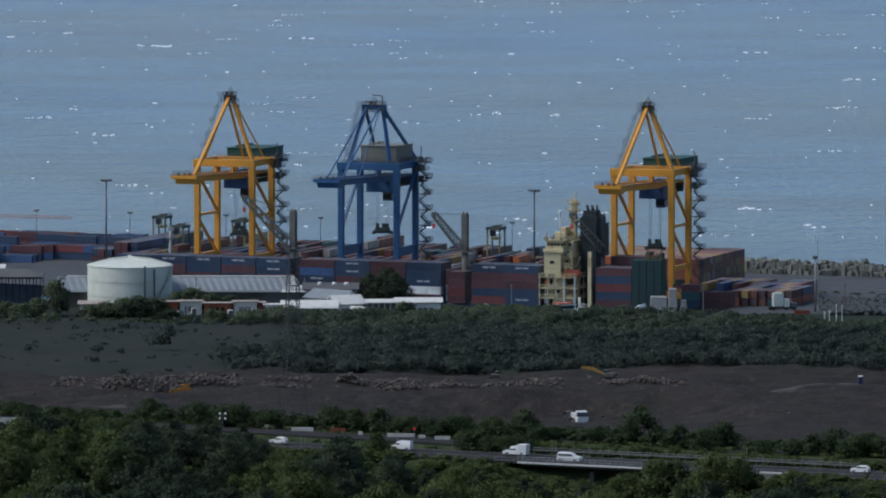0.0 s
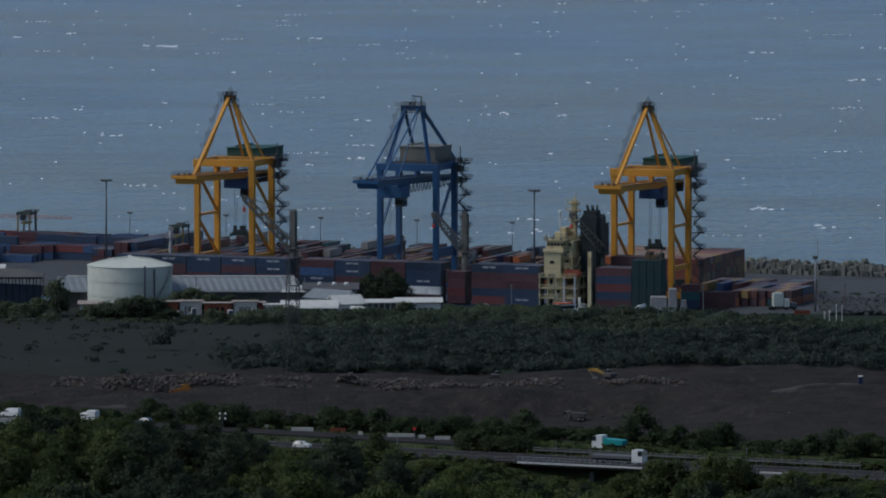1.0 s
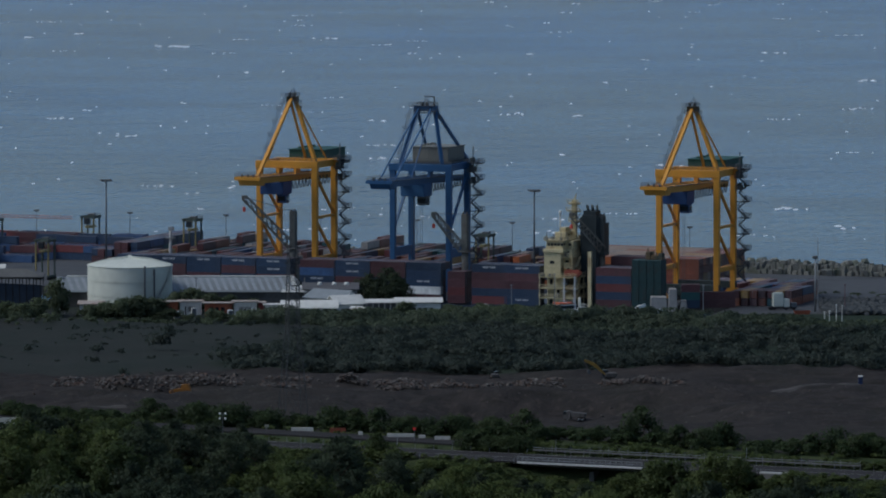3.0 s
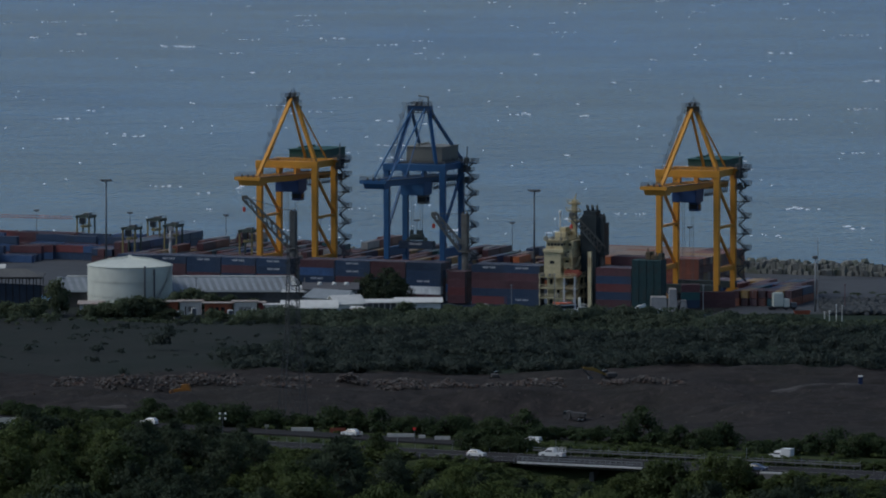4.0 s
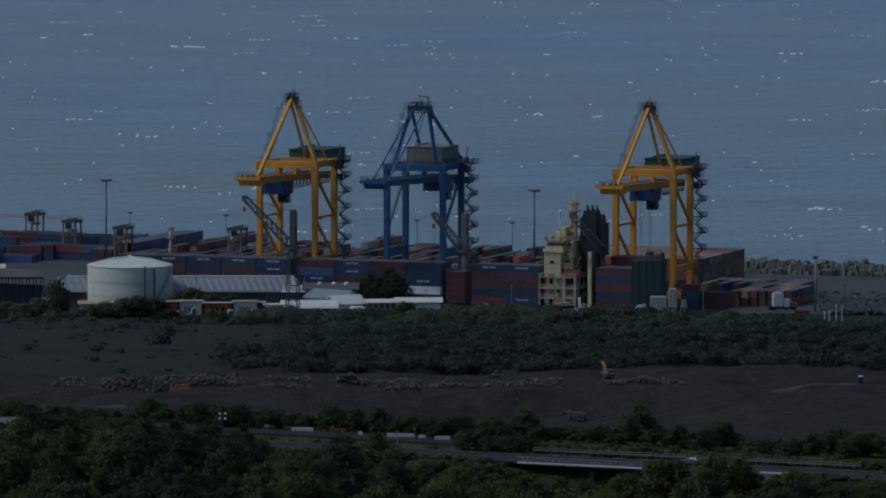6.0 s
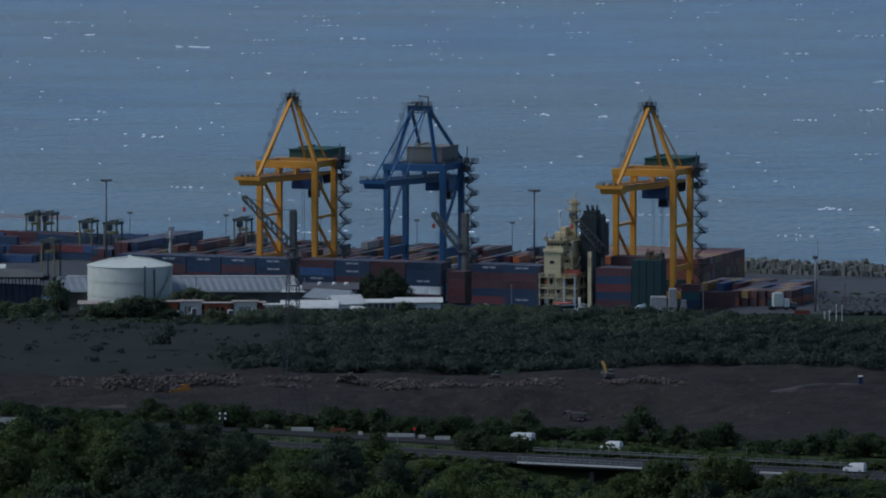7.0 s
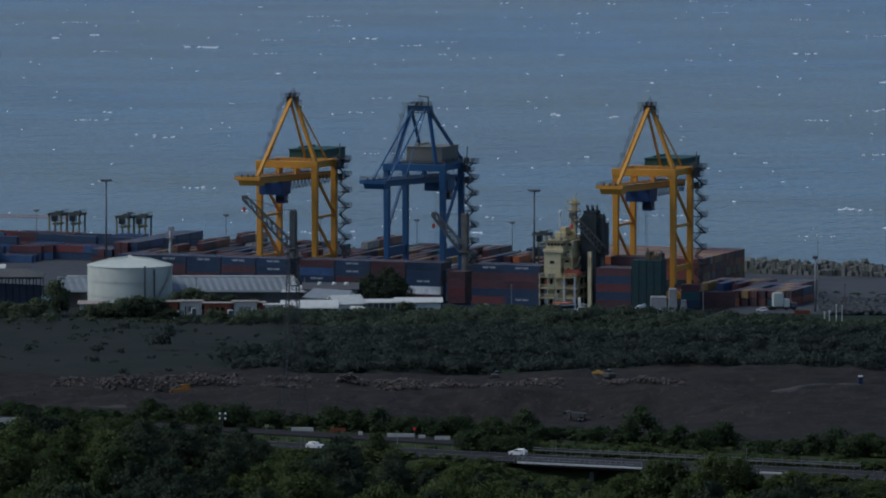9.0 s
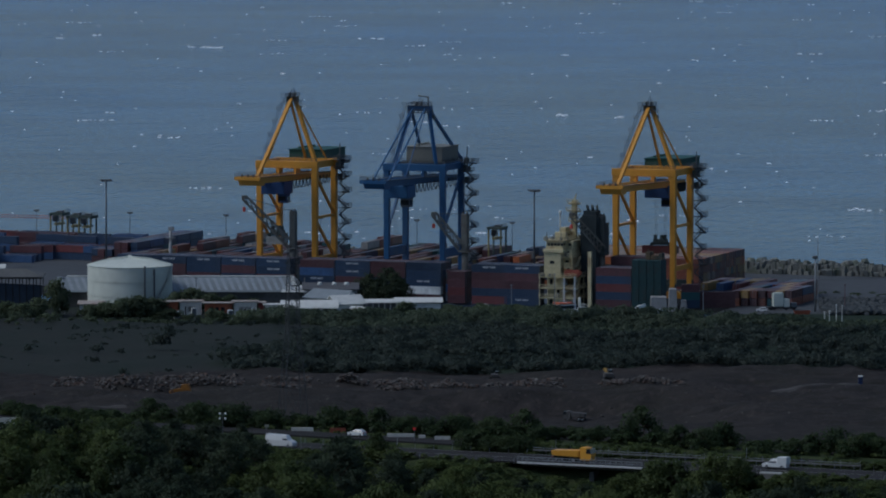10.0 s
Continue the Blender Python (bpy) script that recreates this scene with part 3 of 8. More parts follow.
    for x in (-3.0, 3.0):
        box(bm, x - 0.3, -1.2, 0.0, x + 0.3, 1.2, 1.0)
    box(bm, -2.2, -1.2, 1.2, 2.2, 1.2, 2.2)
    for x in (-1.9, 0.4, 1.5):
        box(bm, x - 0.35, -0.7, 2.2, x + 0.45, 0.7, 3.6)
    part("spreader_frame", bm, [DARKGEAR], sp)
    bm = bmesh.new()
    for x in (-1.6, 1.6):
        for y in (-1.0, 1.0):
            beam(bm, (x, y, 1.7), (x, y, 17.0), 0.09)
    part("hoist_rope", bm, STEEL, sp)
    bm = bmesh.new()
    for x in (-1.6, 1.6):
        for y in (-1.0, 1.0):
            beam(bm, (x, y, 20.5), (x, y, 36.0), 0.09)
    part("hoist_rope", bm, STEEL, t)
    bm = bmesh.new()                                        # looped supply cable under the girder
    pts = [(3.9, 2.6 * i / 8, 38.3 - 3.0 * (1 - (i / 4 - 1) ** 2) ** 0.6) for i in range(9)]
    for p, q in zip(pts, pts[1:]):
        beam(bm, p, q, 0.24)
    loops = [part("festoon_loop", bm, BLACK, c)]
    for k in range(10):
        loops.append(share("festoon_loop", loops[0].data, c))
    return c, t, sp, loops


def crane_pose(s):
    return on_quay(s, 0)


yellow_a, trolley_a, spreader_a, loops_a = gantry_crane("gantry_crane", "yellow steel quay crane with a green machinery house", YELLOW, GREEN,
    (-6.6, 18.5, 42.2, 6.6, 37.5, 47.0), 35.5, 65.8, 0.9, 9.95, (25, 4.2), crane_pose(-173.0))
blue_b, trolley_b, spreader_b, loops_b = gantry_crane("gantry_crane", "blue steel quay crane with a pale grey machinery house", BLUE, BEIGE,
    (-6, 8, 44.6, 6.8, 24, 49.4), 39, 63.5, 3.1, 7.4, (33, 7.0), crane_pose(-121.0))
yellow_c, trolley_c, spreader_c, loops_c = gantry_crane("gantry_crane", "yellow steel quay crane beside the moored ship's stern", YELLOW, GREEN,
    (-6.2, 18.5, 42.0, 7.0, 37.5, 46.6), 35.5, 65.0, 0.9, 9.95, (25, 4.2), crane_pose(-24.4))
bm = bmesh.new()                                            # jib on the blue crane's mast head
beam(bm, (2.9, 5, 63.5), (2.9, 5, 66.6), 0.4)
beam(bm, (3.1, 5, 66.5), (-0.6, 5, 66.8), 0.35)
part("service_jib", bm, STEEL, blue_b)


# ---- containers ----
CONTAINER_COLOURS = {
    "navy": ((0.021, 0.040, 0.078), "dark navy blue"), "red": ((0.125, 0.034, 0.034), "dull dark red"), "rust": ((0.19, 0.065, 0.04), "rust brown"),
    "blue": ((0.032, 0.068, 0.15), "mid blue"), "teal": ((0.03, 0.095, 0.10), "dark teal"), "ochre": ((0.36, 0.22, 0.07), "ochre yellow"),
    "grey": ((0.30, 0.30, 0.29), "pale grey"), "maroon": ((0.076, 0.030, 0.034), "dark maroon"), "white": ((0.62, 0.62, 0.6), "off-white"),
    "orange": ((0.42, 0.12, 0.035), "faded orange"), "beige": ((0.42, 0.32, 0.24), "sun-bleached beige")}
BOXES = {}


def container_mesh(key, length):
    me = BOXES.get((key, length))
    if me:
        return me
    bm = bmesh.new()
    L, W, H = length, 2.44, 2.59
    box(bm, 0.06, 0.06, 0.12, L - 0.06, W - 0.06, H - 0.06)
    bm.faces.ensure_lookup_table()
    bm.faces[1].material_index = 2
    n = int(L / 0.62)
    for k in range(n):
        x = 0.25 + (L - 0.5) * k / n
        for y0, y1 in ((0.01, 0.055), (W - 0.055, W - 0.01)):
            box(bm, x, y0, 0.16, x + 0.3, y1, H - 0.14)
    for x in (0, L - 0.16):
        for y in (0, W - 0.16):
            box(bm, x, y, 0, x + 0.16, y + 0.16, H)
    for z in (0, H - 0.12):
        for y in (0.0, W - 0.1):
            box(bm, 0.16, y, z, L - 0.16, y + 0.1, z + 0.12)
    for y in (0.35, 0.95, 1.45, 2.05):                      # door bars at both ends
        for x in (0.0, L - 0.05):
            box(bm, x, y - 0.04, 0.15, x + 0.05, y + 0.04, H - 0.15, 1)
    me = bpy.data.meshes.new("shipping_container")
    bm.to_mesh(me)
    bm.free()
    me.materials.append(PAINTS[key])
    me.materials.append(GALV)
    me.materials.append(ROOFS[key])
    BOXES[(key, length)] = me
    return me


PAINTS = {k: mat("container_" + k, tuple(min(0.7, 1.1 * c + 0.006) for c in v[0]), 0.45, vary=0.3, size=3, rand=0.3, spec=0.38, stain=tuple(0.85 * c + 0.018 for c in v[0])) for k, v in CONTAINER_COLOURS.items()}

# roof paints lifted towards pale grey: skylight on the tops put into the colour
ROOFS = {k: mat("skylit_" + k, tuple(0.5 * c + w for c, w in zip(v[0], (0.102, 0.098, 0.102))), 0.7, vary=0.3, size=3, rand=0.35, spec=0.2) for k, v in CONTAINER_COLOURS.items()}


def word_mesh(length, height, gaps):
    """One toothed bar that stands for a word: its upper edge steps up and down."""
    bm = bmesh.new()
    n = 2 * gaps + 1
    outline = [(0.0, 0.0), (length, 0.0)]
    for k in range(n, 0, -1):
        z = height * (1.0 if k % 2 else 0.35)
        outline += [(length * k / n, z), (length * (k - 1) / n, z)]
    front = [bm.verts.new((x, -0.03, z)) for x, z in outline]
    back = [bm.verts.new((x, 0.0, z)) for x, z in outline]
    bm.faces.new(front)
    for k in range(len(front)):
        bm.faces.new((front[k], back[k], back[(k + 1) % len(front)], front[(k + 1) % len(front)]))
    bmesh.ops.recalc_face_normals(bm, faces=list(bm.faces))
    me = bpy.data.meshes.new("lettering_bar")
    bm.to_mesh(me)
    bm.free()
    me.materials.append(LETTERS)
    return me


LETTERS = mat("letter_white", (0.42, 0.43, 0.44), 0.6, vary=0.15, size=2)
WORD, BIGWORD = word_mesh(1.9, 0.62, 2), word_mesh(3.2, 0.7, 4)
rng = random.Random(11)


BULK = {}


def container(key, m, group, where, length=12.19, mark=False, keep=True):
    if not keep:
        BULK.setdefault(group, []).append((key, m, length))
        return None
    ob = new("shipping_container", container_mesh(key, length))
    ob.matrix_basis = m
    tagged(ob, CONTAINER_COLOURS[key][1] + " steel shipping container " + where, "container", group)
    if mark:
        for x in (-2.2, 0.2):
            share("lettering_bar", WORD, ob, Matrix.Translation((length * 0.5 + x, 0.0, 1.4)))
    return ob


def bulk_containers():
    """The far rows, too many to count: one mesh for each yard."""
    for group, items in BULK.items():
        keys = sorted({k for k, _, _ in items})
        verts, faces, slots = [], [], []
        for key, m, L in items:
            for (x0, y0, z0, x1, y1, z1) in ((0.05, 0.05, 0.1, L - 0.05, 2.39, 2.52), (0, 0, 0, 0.2, 0.2, 2.59), (0, 2.24, 0, 0.2, 2.44, 2.59), (L - 0.2, 0, 0, L, 0.2, 2.59),
                                             (L - 0.2, 2.24, 0, L, 2.44, 2.59), (0, 0, 2.45, L, 0.12, 2.59), (0, 2.32, 2.45, L, 2.44, 2.59), (0.0, 1.16, 0.1, 0.1, 1.28, 2.5)):
                b = len(verts)
                for p in ((x0, y0, z0), (x1, y0, z0), (x1, y1, z0), (x0, y1, z0), (x0, y0, z1), (x1, y0, z1), (x1, y1, z1), (x0, y1, z1)):
                    verts.append(tuple(m @ Vector(p)))
                for q in ((3, 2, 1, 0), (4, 5, 6, 7), (0, 1, 5, 4), (1, 2, 6, 5), (2, 3, 7, 6), (3, 0, 4, 7)):
                    faces.append(tuple(b + i for i in q))
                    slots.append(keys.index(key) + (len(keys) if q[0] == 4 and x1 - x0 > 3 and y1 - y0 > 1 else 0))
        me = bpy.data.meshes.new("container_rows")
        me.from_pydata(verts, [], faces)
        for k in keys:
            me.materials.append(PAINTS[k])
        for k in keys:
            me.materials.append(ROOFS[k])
        me.polygons.foreach_set("material_index", slots)
        tagged(new("container_rows", me), "long rows of dark blue, red and brown shipping containers", "containers", group, "stuff")


def pick(weights):
    keys = list(weights)
    return rng.choices(keys, [weights[k] for k in keys])[0]


SHIPMIX = {"navy": 7, "red": 1.2, "maroon": 5, "blue": 0.3, "rust": 0.3}
YARDMIX = {"navy": 2.2, "red": 2, "maroon": 4, "rust": 3.5, "blue": 1, "teal": 1, "ochre": 1.6, "grey": 1, "beige": 0.8}
MIDMIX = {"navy": 1.5, "red": 3, "rust": 3, "ochre": 2.5, "grey": 1, "teal": 0.8, "maroon": 4, "orange": 1, "white": 0.6}

# ---- the moored ship: bow to the west, deckhouse aft ----
SHIP_N, BEAM = -5.5, 27.0          # its side against the quay, and its width
ship = empty("container_ship", "geared container ship with cream deckhouse moored at the quay", "ship", "", on_quay(-25.0, SHIP_N - BEAM / 2, 0))
# in the ship's own space x runs aft to the right, y inland, z from the waterline
bm = bmesh.new()
rows = [(-200, 0.3), (-194, 4.5), (-182, 9.5), (-165, 13.0), (-60, 13.5), (2, 13.3), (12, 11.0)]
prev = None
for x, h in rows:
    ring = [bm.verts.new(v) for v in ((x, -h, 3.4 + (4.0 if x < -175 else 0)), (x, -h * 0.97, 0.0), (x, -h * 0.8, -3), (x, h * 0.8, -3), (x, h * 0.97, 0.0), (x, h, 3.4 + (4.0 if x < -175 else 0)))]
    if prev:
        for k in range(6):
            f = bm.faces.new((prev[k], ring[k], ring[(k + 1) % 6], prev[(k + 1) % 6]))
            f.material_index = 0 if k in (0, 4, 5) else 1
    else:
        bm.faces.new(ring[::-1])
    prev = ring
bm.faces.new(prev)
bmesh.ops.recalc_face_normals(bm, faces=list(bm.faces))
part("hull", bm, [HULL, BOOT], ship)


def deckhouse():
    s0 = -23.6                                              # forward face, in the ship's space

    def tier(x0, x1, y0, y1, z0, z1, windows=()):
        bm = bmesh.new()
        box(bm, x0, y0, z0, x1, y1, z1)
        d = part("deckhouse_tier", bevel(bm, 0.12), CREAM, ship)
        for face, p, z, w, h in windows:
            bm = bmesh.new()
            if face == "side":
                box(bm, p - w / 2, y0 - 0.05, z - h / 2, p + w / 2, y0 + 0.04, z + h / 2)
            else:
                box(bm, x1 - 0.04, p - w / 2, z - h / 2, x1 + 0.05, p + w / 2, z + h / 2)
            part("window", bm, GLASS, d)
        return d

    def deck(x0, x1, y0, y1, z, posts):
        """An open gallery: slab, rails and stanchions."""
        bm = bmesh.new()
        box(bm, x0, y0, z - 0.25, x1, y1, z)
        rail(bm, [(x0, y0 + 0.1, z), (x1 - 0.1, y0 + 0.1, z), (x1 - 0.1, y1, z)], r=0.1)
        d = part("gallery", bm, CREAM, ship)
        for x, y in posts:
            bm = bmesh.new()
            beam(bm, (x, y, z - 3.0), (x, y, z - 0.25), 0.2)
            part("stanchion", bm, CREAM, d)

    aft = [(s0 + 6.5 + 5.6, y) for y in (-11, -6, -1, 4, 9)]
    side = [(s0 + x, -13.3) for x in (-0.6, 2.2, 5.0, 8.0, 11.8)]
    tier(s0 + 1.2, s0 + 6.6, -10.4, 10, 3.4, 13.5, [("side", s0 + 2.4, 5.2, 0.9, 1.9), ("side", s0 + 4.8, 8.6, 0.9, 0.9), ("side", s0 + 2.4, 11.6, 0.9, 1.9), ("aft", -6, 5.0, 1.2, 2.0), ("aft", 0, 8.3, 1.2, 2.0), ("aft", -5, 11.3, 1.2, 2.0)])
    tier(s0 + 6.6, s0 + 9.0, -7.5, 7.5, 3.4, 10.4, [("aft", -4, 5.0, 1.2, 2.0), ("aft", 3, 8.3, 1.2, 2.0)])
    for z in (6.6, 9.8, 13.5):
        deck(s0 - 0.8, s0 + 12.2, -13.5, 10.5, z, aft + side)
    tier(s0 + 0.6, s0 + 6.4, -12.4, 10, 13.5, 21.4, [("side", s0 + 3.4, 18.2, 1.6, 1.0), ("aft", -7, 15.0, 1.0, 1.9), ("aft", 0, 15.0, 1.0, 1.9), ("aft", -4, 18.4, 1.0, 1.9), ("aft", 4, 18.4, 1.0, 1.9)])
    tier(s0 + 6.4, s0 + 9.4, -9.6, 8, 13.5, 22.4, [("side", s0 + 8.0, 15.2, 0.8, 1.9), ("side", s0 + 7.6, 18.4, 1.2, 0.8), ("side", s0 + 8.0, 21.4, 0.8, 0.7), ("aft", -6, 15.2, 0.9, 1.9), ("aft", 0, 18.4, 1.2, 0.9)])
    tier(s0 + 6.8, s0 + 9.2, -8.0, 6, 22.5, 25.0, [("side", s0 + 8.0, 23.8, 1.0, 0.8)])
    for z in (16.6, 20.0):
        deck(s0 + 6.4, s0 + 10.2, -11.8, 9, z, [(s0 + 10.0, y) for y in (-11.5, -5, 2, 8.8)])
    for x, y, z, h in ((s0 + 7.0, -9.5, 10.4, 2.0), (s0 + 8.5, -3.0, 13.5, 2.4), (s0 + 9.0, 3.0, 13.5, 1.6), (s0 + 0.2, -12.6, 13.5, 1.2), (s0 + 3.0, -12.9, 13.5, 0.9), (s0 + 5.4, -12.8, 6.6, 1.6), (s0 + 7.6, -10.0, 20.0, 1.3)):
        bm = bmesh.new()                                    # lockers and drums on the galleries
        box(bm, x - 0.7, y - 0.5, z, x + 0.7, y + 0.5, z + h)
        part("deck_locker", bevel(bm, 0.15), STEEL, ship)
    tier(s0 + 0.4, s0 + 7.4, -13.0, 11, 21.4, 22.5)
    tier(s0 + 1.0, s0 + 6.8, -11.6, 10, 22.5, 25.2, [("side", s0 + 1.9 + 1.15 * k, 24.0, 0.85, 0.9) for k in range(5)] + [("aft", -10 + 2.6 * k, 24.0, 1.3, 0.8) for k in range(4)])
    deck(s0 + 0.4, s0 + 7.6, -12.2, 10.6, 25.4, [])
    tier(s0 + 2.2, s0 + 6.0, -6.5, 5, 25.4, 27.6, [("aft", -3, 26.4, 1.4, 0.9)])
    tier(s0 + 3.0, s0 + 5.2, -4.0, 1, 27.6, 29.0)
    for x, y, h in ((1.0, -11, 2.6), (2.6, -9, 1.8), (5.8, -10.5, 3.2), (6.9, -8, 2.2)):
        bm = bmesh.new()
        rod(bm, (s0 + x, y, 25.4), (s0 + x, y, 25.4 + h), 0.14)
        box(bm, s0 + x - 0.5, y - 0.4, 25.4, s0 + x + 0.5, y + 0.4, 26.3)
        part("deck_fitting", bm, STEEL, ship)
    for y in (-8.5, -2.5):                                  # outside stairs between the galleries
        for z in (6.6, 9.8, 13.5, 16.6):
            bm = bmesh.new()
            beam(bm, (s0 + 10.6, y, z), (s0 + 10.6, y + 3.4, z + 3.0), 0.7, 0.12)
            part("ladder", bm, CREAM, ship)
    bm = bmesh.new()                                        # radar mast
    beam(bm, (s0 + 6.8, 0, 25.2), (s0 + 6.8, 0, 38.0), 1.5)
    radar = part("radar_mast", bm, CREAM, ship)
    for z, w in ((30.8, 3.0), (34.2, 4.4), (36.6, 4.0)):
        bm = bmesh.new()
        beam(bm, (s0 + 6.8 - w / 2, 0, z), (s0 + 6.8 + w / 2, 0, z), 0.4)
        box(bm, s0 + 6.8 - w / 2, -1.6, z + 0.2, s0 + 6.8 + w / 2, 1.6, z + 0.35)
        rail(bm, [(s0 + 6.8 - w / 2, -1.5, z + 0.35), (s0 + 6.8 + w / 2, -1.5, z + 0.35)], r=0.1)
        part("mast_platform", bm, CREAM, radar)
    bm = bmesh.new()
    rod(bm, (s0 + 6.8, 0, 38.0), (s0 + 7.6, 0, 40.2), 0.3, 0.15)
    part("aerial", bm, CREAM, radar)
    bm = bmesh.new()
    rod(bm, (s0 + 4, -6, 29), (s0 + 4, -6, 33.5), 0.25)
    rod(bm, (s0 + 4, -6, 33.5), (s0 + 4, -6, 34.8), 0.55, 0.45, seg=10)
    part("satellite_dome", bm, WHITE, ship)
    bm = bmesh.new()                                        # funnel aft of the deckhouse
    box(bm, s0 + 9.9, -3.5, 3.4, s0 + 16.2, 3.5, 33.2)
    bevel(bm, 0.6, 2)
    box(bm, s0 + 10.8, -2.6, 33.2, s0 + 15.0, 2.6, 34.6)
    box(bm, s0 + 16.2, -2.5, 20.0, s0 + 18.0, 2.5, 30.6)
    box(bm, s0 + 9.4, -3.9, 26.0, s0 + 16.6, -3.5, 26.4)
    for k in range(5):
        rod(bm, (s0 + 11.2 + k * 0.85, 0.8 * (-1) ** k, 34.5), (s0 + 11.2 + k * 0.85 - 0.3, 0.8 * (-1) ** k, 36.4 - 0.3 * (k % 2)), 0.36, seg=10)
    part("funnel", bm, STACK, ship, "dark green funnel with exhaust pipes")
    bm = bmesh.new()
    box(bm, s0 + 7.6, -13.2, 13.7, s0 + 13.4, -11.2, 15.9)
    bevel(bm, 0.5, 2)
    part("lifeboat", bm, BOATRED, ship)
    bm = bmesh.new()                                        # cream goal post aft
    box(bm, s0 + 16.0, -13.4, 3.4, s0 + 17.2, -12.2, 22.0)
    part("post", bm, CREAM, ship)


BOATRED = mat("lifeboat_red", (0.24, 0.065, 0.042), 0.6, vary=0.2, size=1.5)
SILO = mat("silo_green", (0.022, 0.052, 0.055), 0.7, vary=0.4, size=2, stain=(0.030, 0.034, 0.032))
STACK = mat("funnel_dark", (0.026, 0.036, 0.04), 0.6, vary=0.2, size=4)
deckhouse()


def ship_crane(x, y, top, jib_to, post_z=3.4, shade=None, heel=-1.2):
    k = new("deck_crane")
    k.parent = ship
    bm = bmesh.new()
    rod(bm, (x, y, post_z), (x, y, top - 12), 1.2, 1.1, seg=16)
    part("pedestal", bm, DECKGREY, k)
    bm = bmesh.new()
    box(bm, x - 1.05, y - 1.1, top - 12, x + 1.05, y + 1.1, top)
    bevel(bm, 0.15)
    box(bm, x - 1.9, y - 1.9, top - 12.6, x + 1.9, y + 1.9, top - 12)
    for d in (-0.6, 0.6):
        rod(bm, (x + d - 0.15, y, top + 0.2), (x + d + 0.15, y, top + 0.2), 0.6, seg=10)
    part("crane_house", bm, shade or DECKGREY, k)
    a, b = Vector((x + heel, y - (0.5 if heel < 0 else 1.9), top - 11)), Vector(jib_to)
    side = (b - a).cross(Vector((0, 0, 1))).normalized()
    up = side.cross(b - a).normalized()
    bm = bmesh.new()
    chord = lambda t, d, e: a.lerp(b, t) + side * d * (1.2 - 0.5 * t) + up * e * (1.25 - 0.45 * t)
    for d in (-1, 1):
        for e in (-1, 1):
            beam(bm, chord(0, d, e), chord(1, d, e), 0.42)
    for t in range(9):
        for d in (-1, 1):
            beam(bm, chord(t / 9, d, -1), chord((t + 1) / 9, d, 1), 0.22)
            beam(bm, chord((t + 1) / 9, d, -1), chord((t + 1) / 9, d, 1), 0.25)
    box(bm, b.x - 0.6, b.y - 0.9, b.z - 0.6, b.x + 0.6, b.y + 0.9, b.z + 0.6)
    part("jib", bm, DECKGREY, k)
    bm = bmesh.new()
    for d in (-0.5, 0.5):
        beam(bm, b + side * d, Vector((x, y, top)) + side * d, 0.1)
    beam(bm, b, b - Vector((0, 0, 3.4)), 0.1)
    part("crane_rope", bm, STEEL, k)
    bm = bmesh.new()
    c = b - Vector((0, 0, 4.0))
    box(bm, c.x - 0.5, c.y - 0.3, c.z - 0.8, c.x + 0.5, c.y + 0.3, c.z + 0.7)
    bevel(bm, 0.15)
    part("hook_block", bm, REDP, k)


DECKGREY = mat("deck_crane_paint", (0.13, 0.132, 0.12), 0.7, vary=0.35, size=2, stain=(0.09, 0.08, 0.068))
ship_crane(-115.0, -2.0, 32.0, (-131.0, -6, 36.5))
ship_crane(-54.2, -2.0, 32.5, (-64.5, -4, 32.5))
ship_crane(-6.9, -1.0, 33.0, (-15.6, -6.5, 33.6), shade=STACK, heel=0.9)

SHIP_M = on_quay(-25.0, SHIP_N - BEAM / 2, 0)
bays = [(-174, 3), (-161.5, 3), (-149, 3), (-136.5, 3), (-124, 3), (-108.5, 3), (-96, 3), (-83.5, 3), (-71, 3), (-48.0, 3), (-36.6, 3)]
for bx, tiers in bays + [(-5, 3)]:
    bm = bmesh.new()
    box(bm, bx, -13.0, 3.38, bx + 12.2, 13.0, 3.9)
    part("hatch_cover", bm, HULL, ship)
bm = bmesh.new()
rod(bm, (-160.0, 0, 3.4), (-160.0, 0, 24.5), 0.75, 0.5, seg=10)
box(bm, -161.3, -1.0, 21.6, -158.7, 1.0, 22.0)
rail(bm, [(-161.2, -0.9, 22.0), (-158.8, -0.9, 22.0)], r=0.08)
box(bm, -160.6, -0.5, 24.3, -158.9, 0.5, 25.6)
part("foremast", bm, GALV, ship)
for bx, high in bays:
    tiers = int(high) + 2
    for col in range(4):
        for tier in range(tiers):
            if 2 <= col and tier < tiers - 1:
                continue
            key = "white" if (bx == -71 and tier == 1 and col == 0) else pick(SHIPMIX)
            if bx > -50:
                key = (("red", "navy", "maroon", "maroon", "navy") if bx < -40 else ("navy", "navy", "maroon", "maroon", "navy"))[tier]
            m = SHIP_M @ pose(bx, -12.9 + col * 2.58, 3.9 + tier * 2.6)
            container(key, m, "containers on the ship", "stacked on the ship's deck", mark=(key == "navy" and col == 0 and rng.random() < 0.38), keep=(col == 0 or tier == tiers - 1))
for tier, key in enumerate(("maroon", "navy", "red", "navy", "maroon")):         # aft stack
    for col in range(4):
        if col == 0 or tier == 4:
            container(key if col == 0 else pick(SHIPMIX), SHIP_M @ pose(-5.0, -12.9 + col * 2.58, 3.9 + tier * 2.6), "containers on the ship", "stacked on the ship's after deck")
for col in (6, 7, 8):
    for tier in range(6):
        container("maroon", SHIP_M @ pose(-5.0, -12.9 + col * 2.58, 3.9 + tier * 2.6), "containers on the ship", "stacked on the ship's after deck", keep=tier > 3)
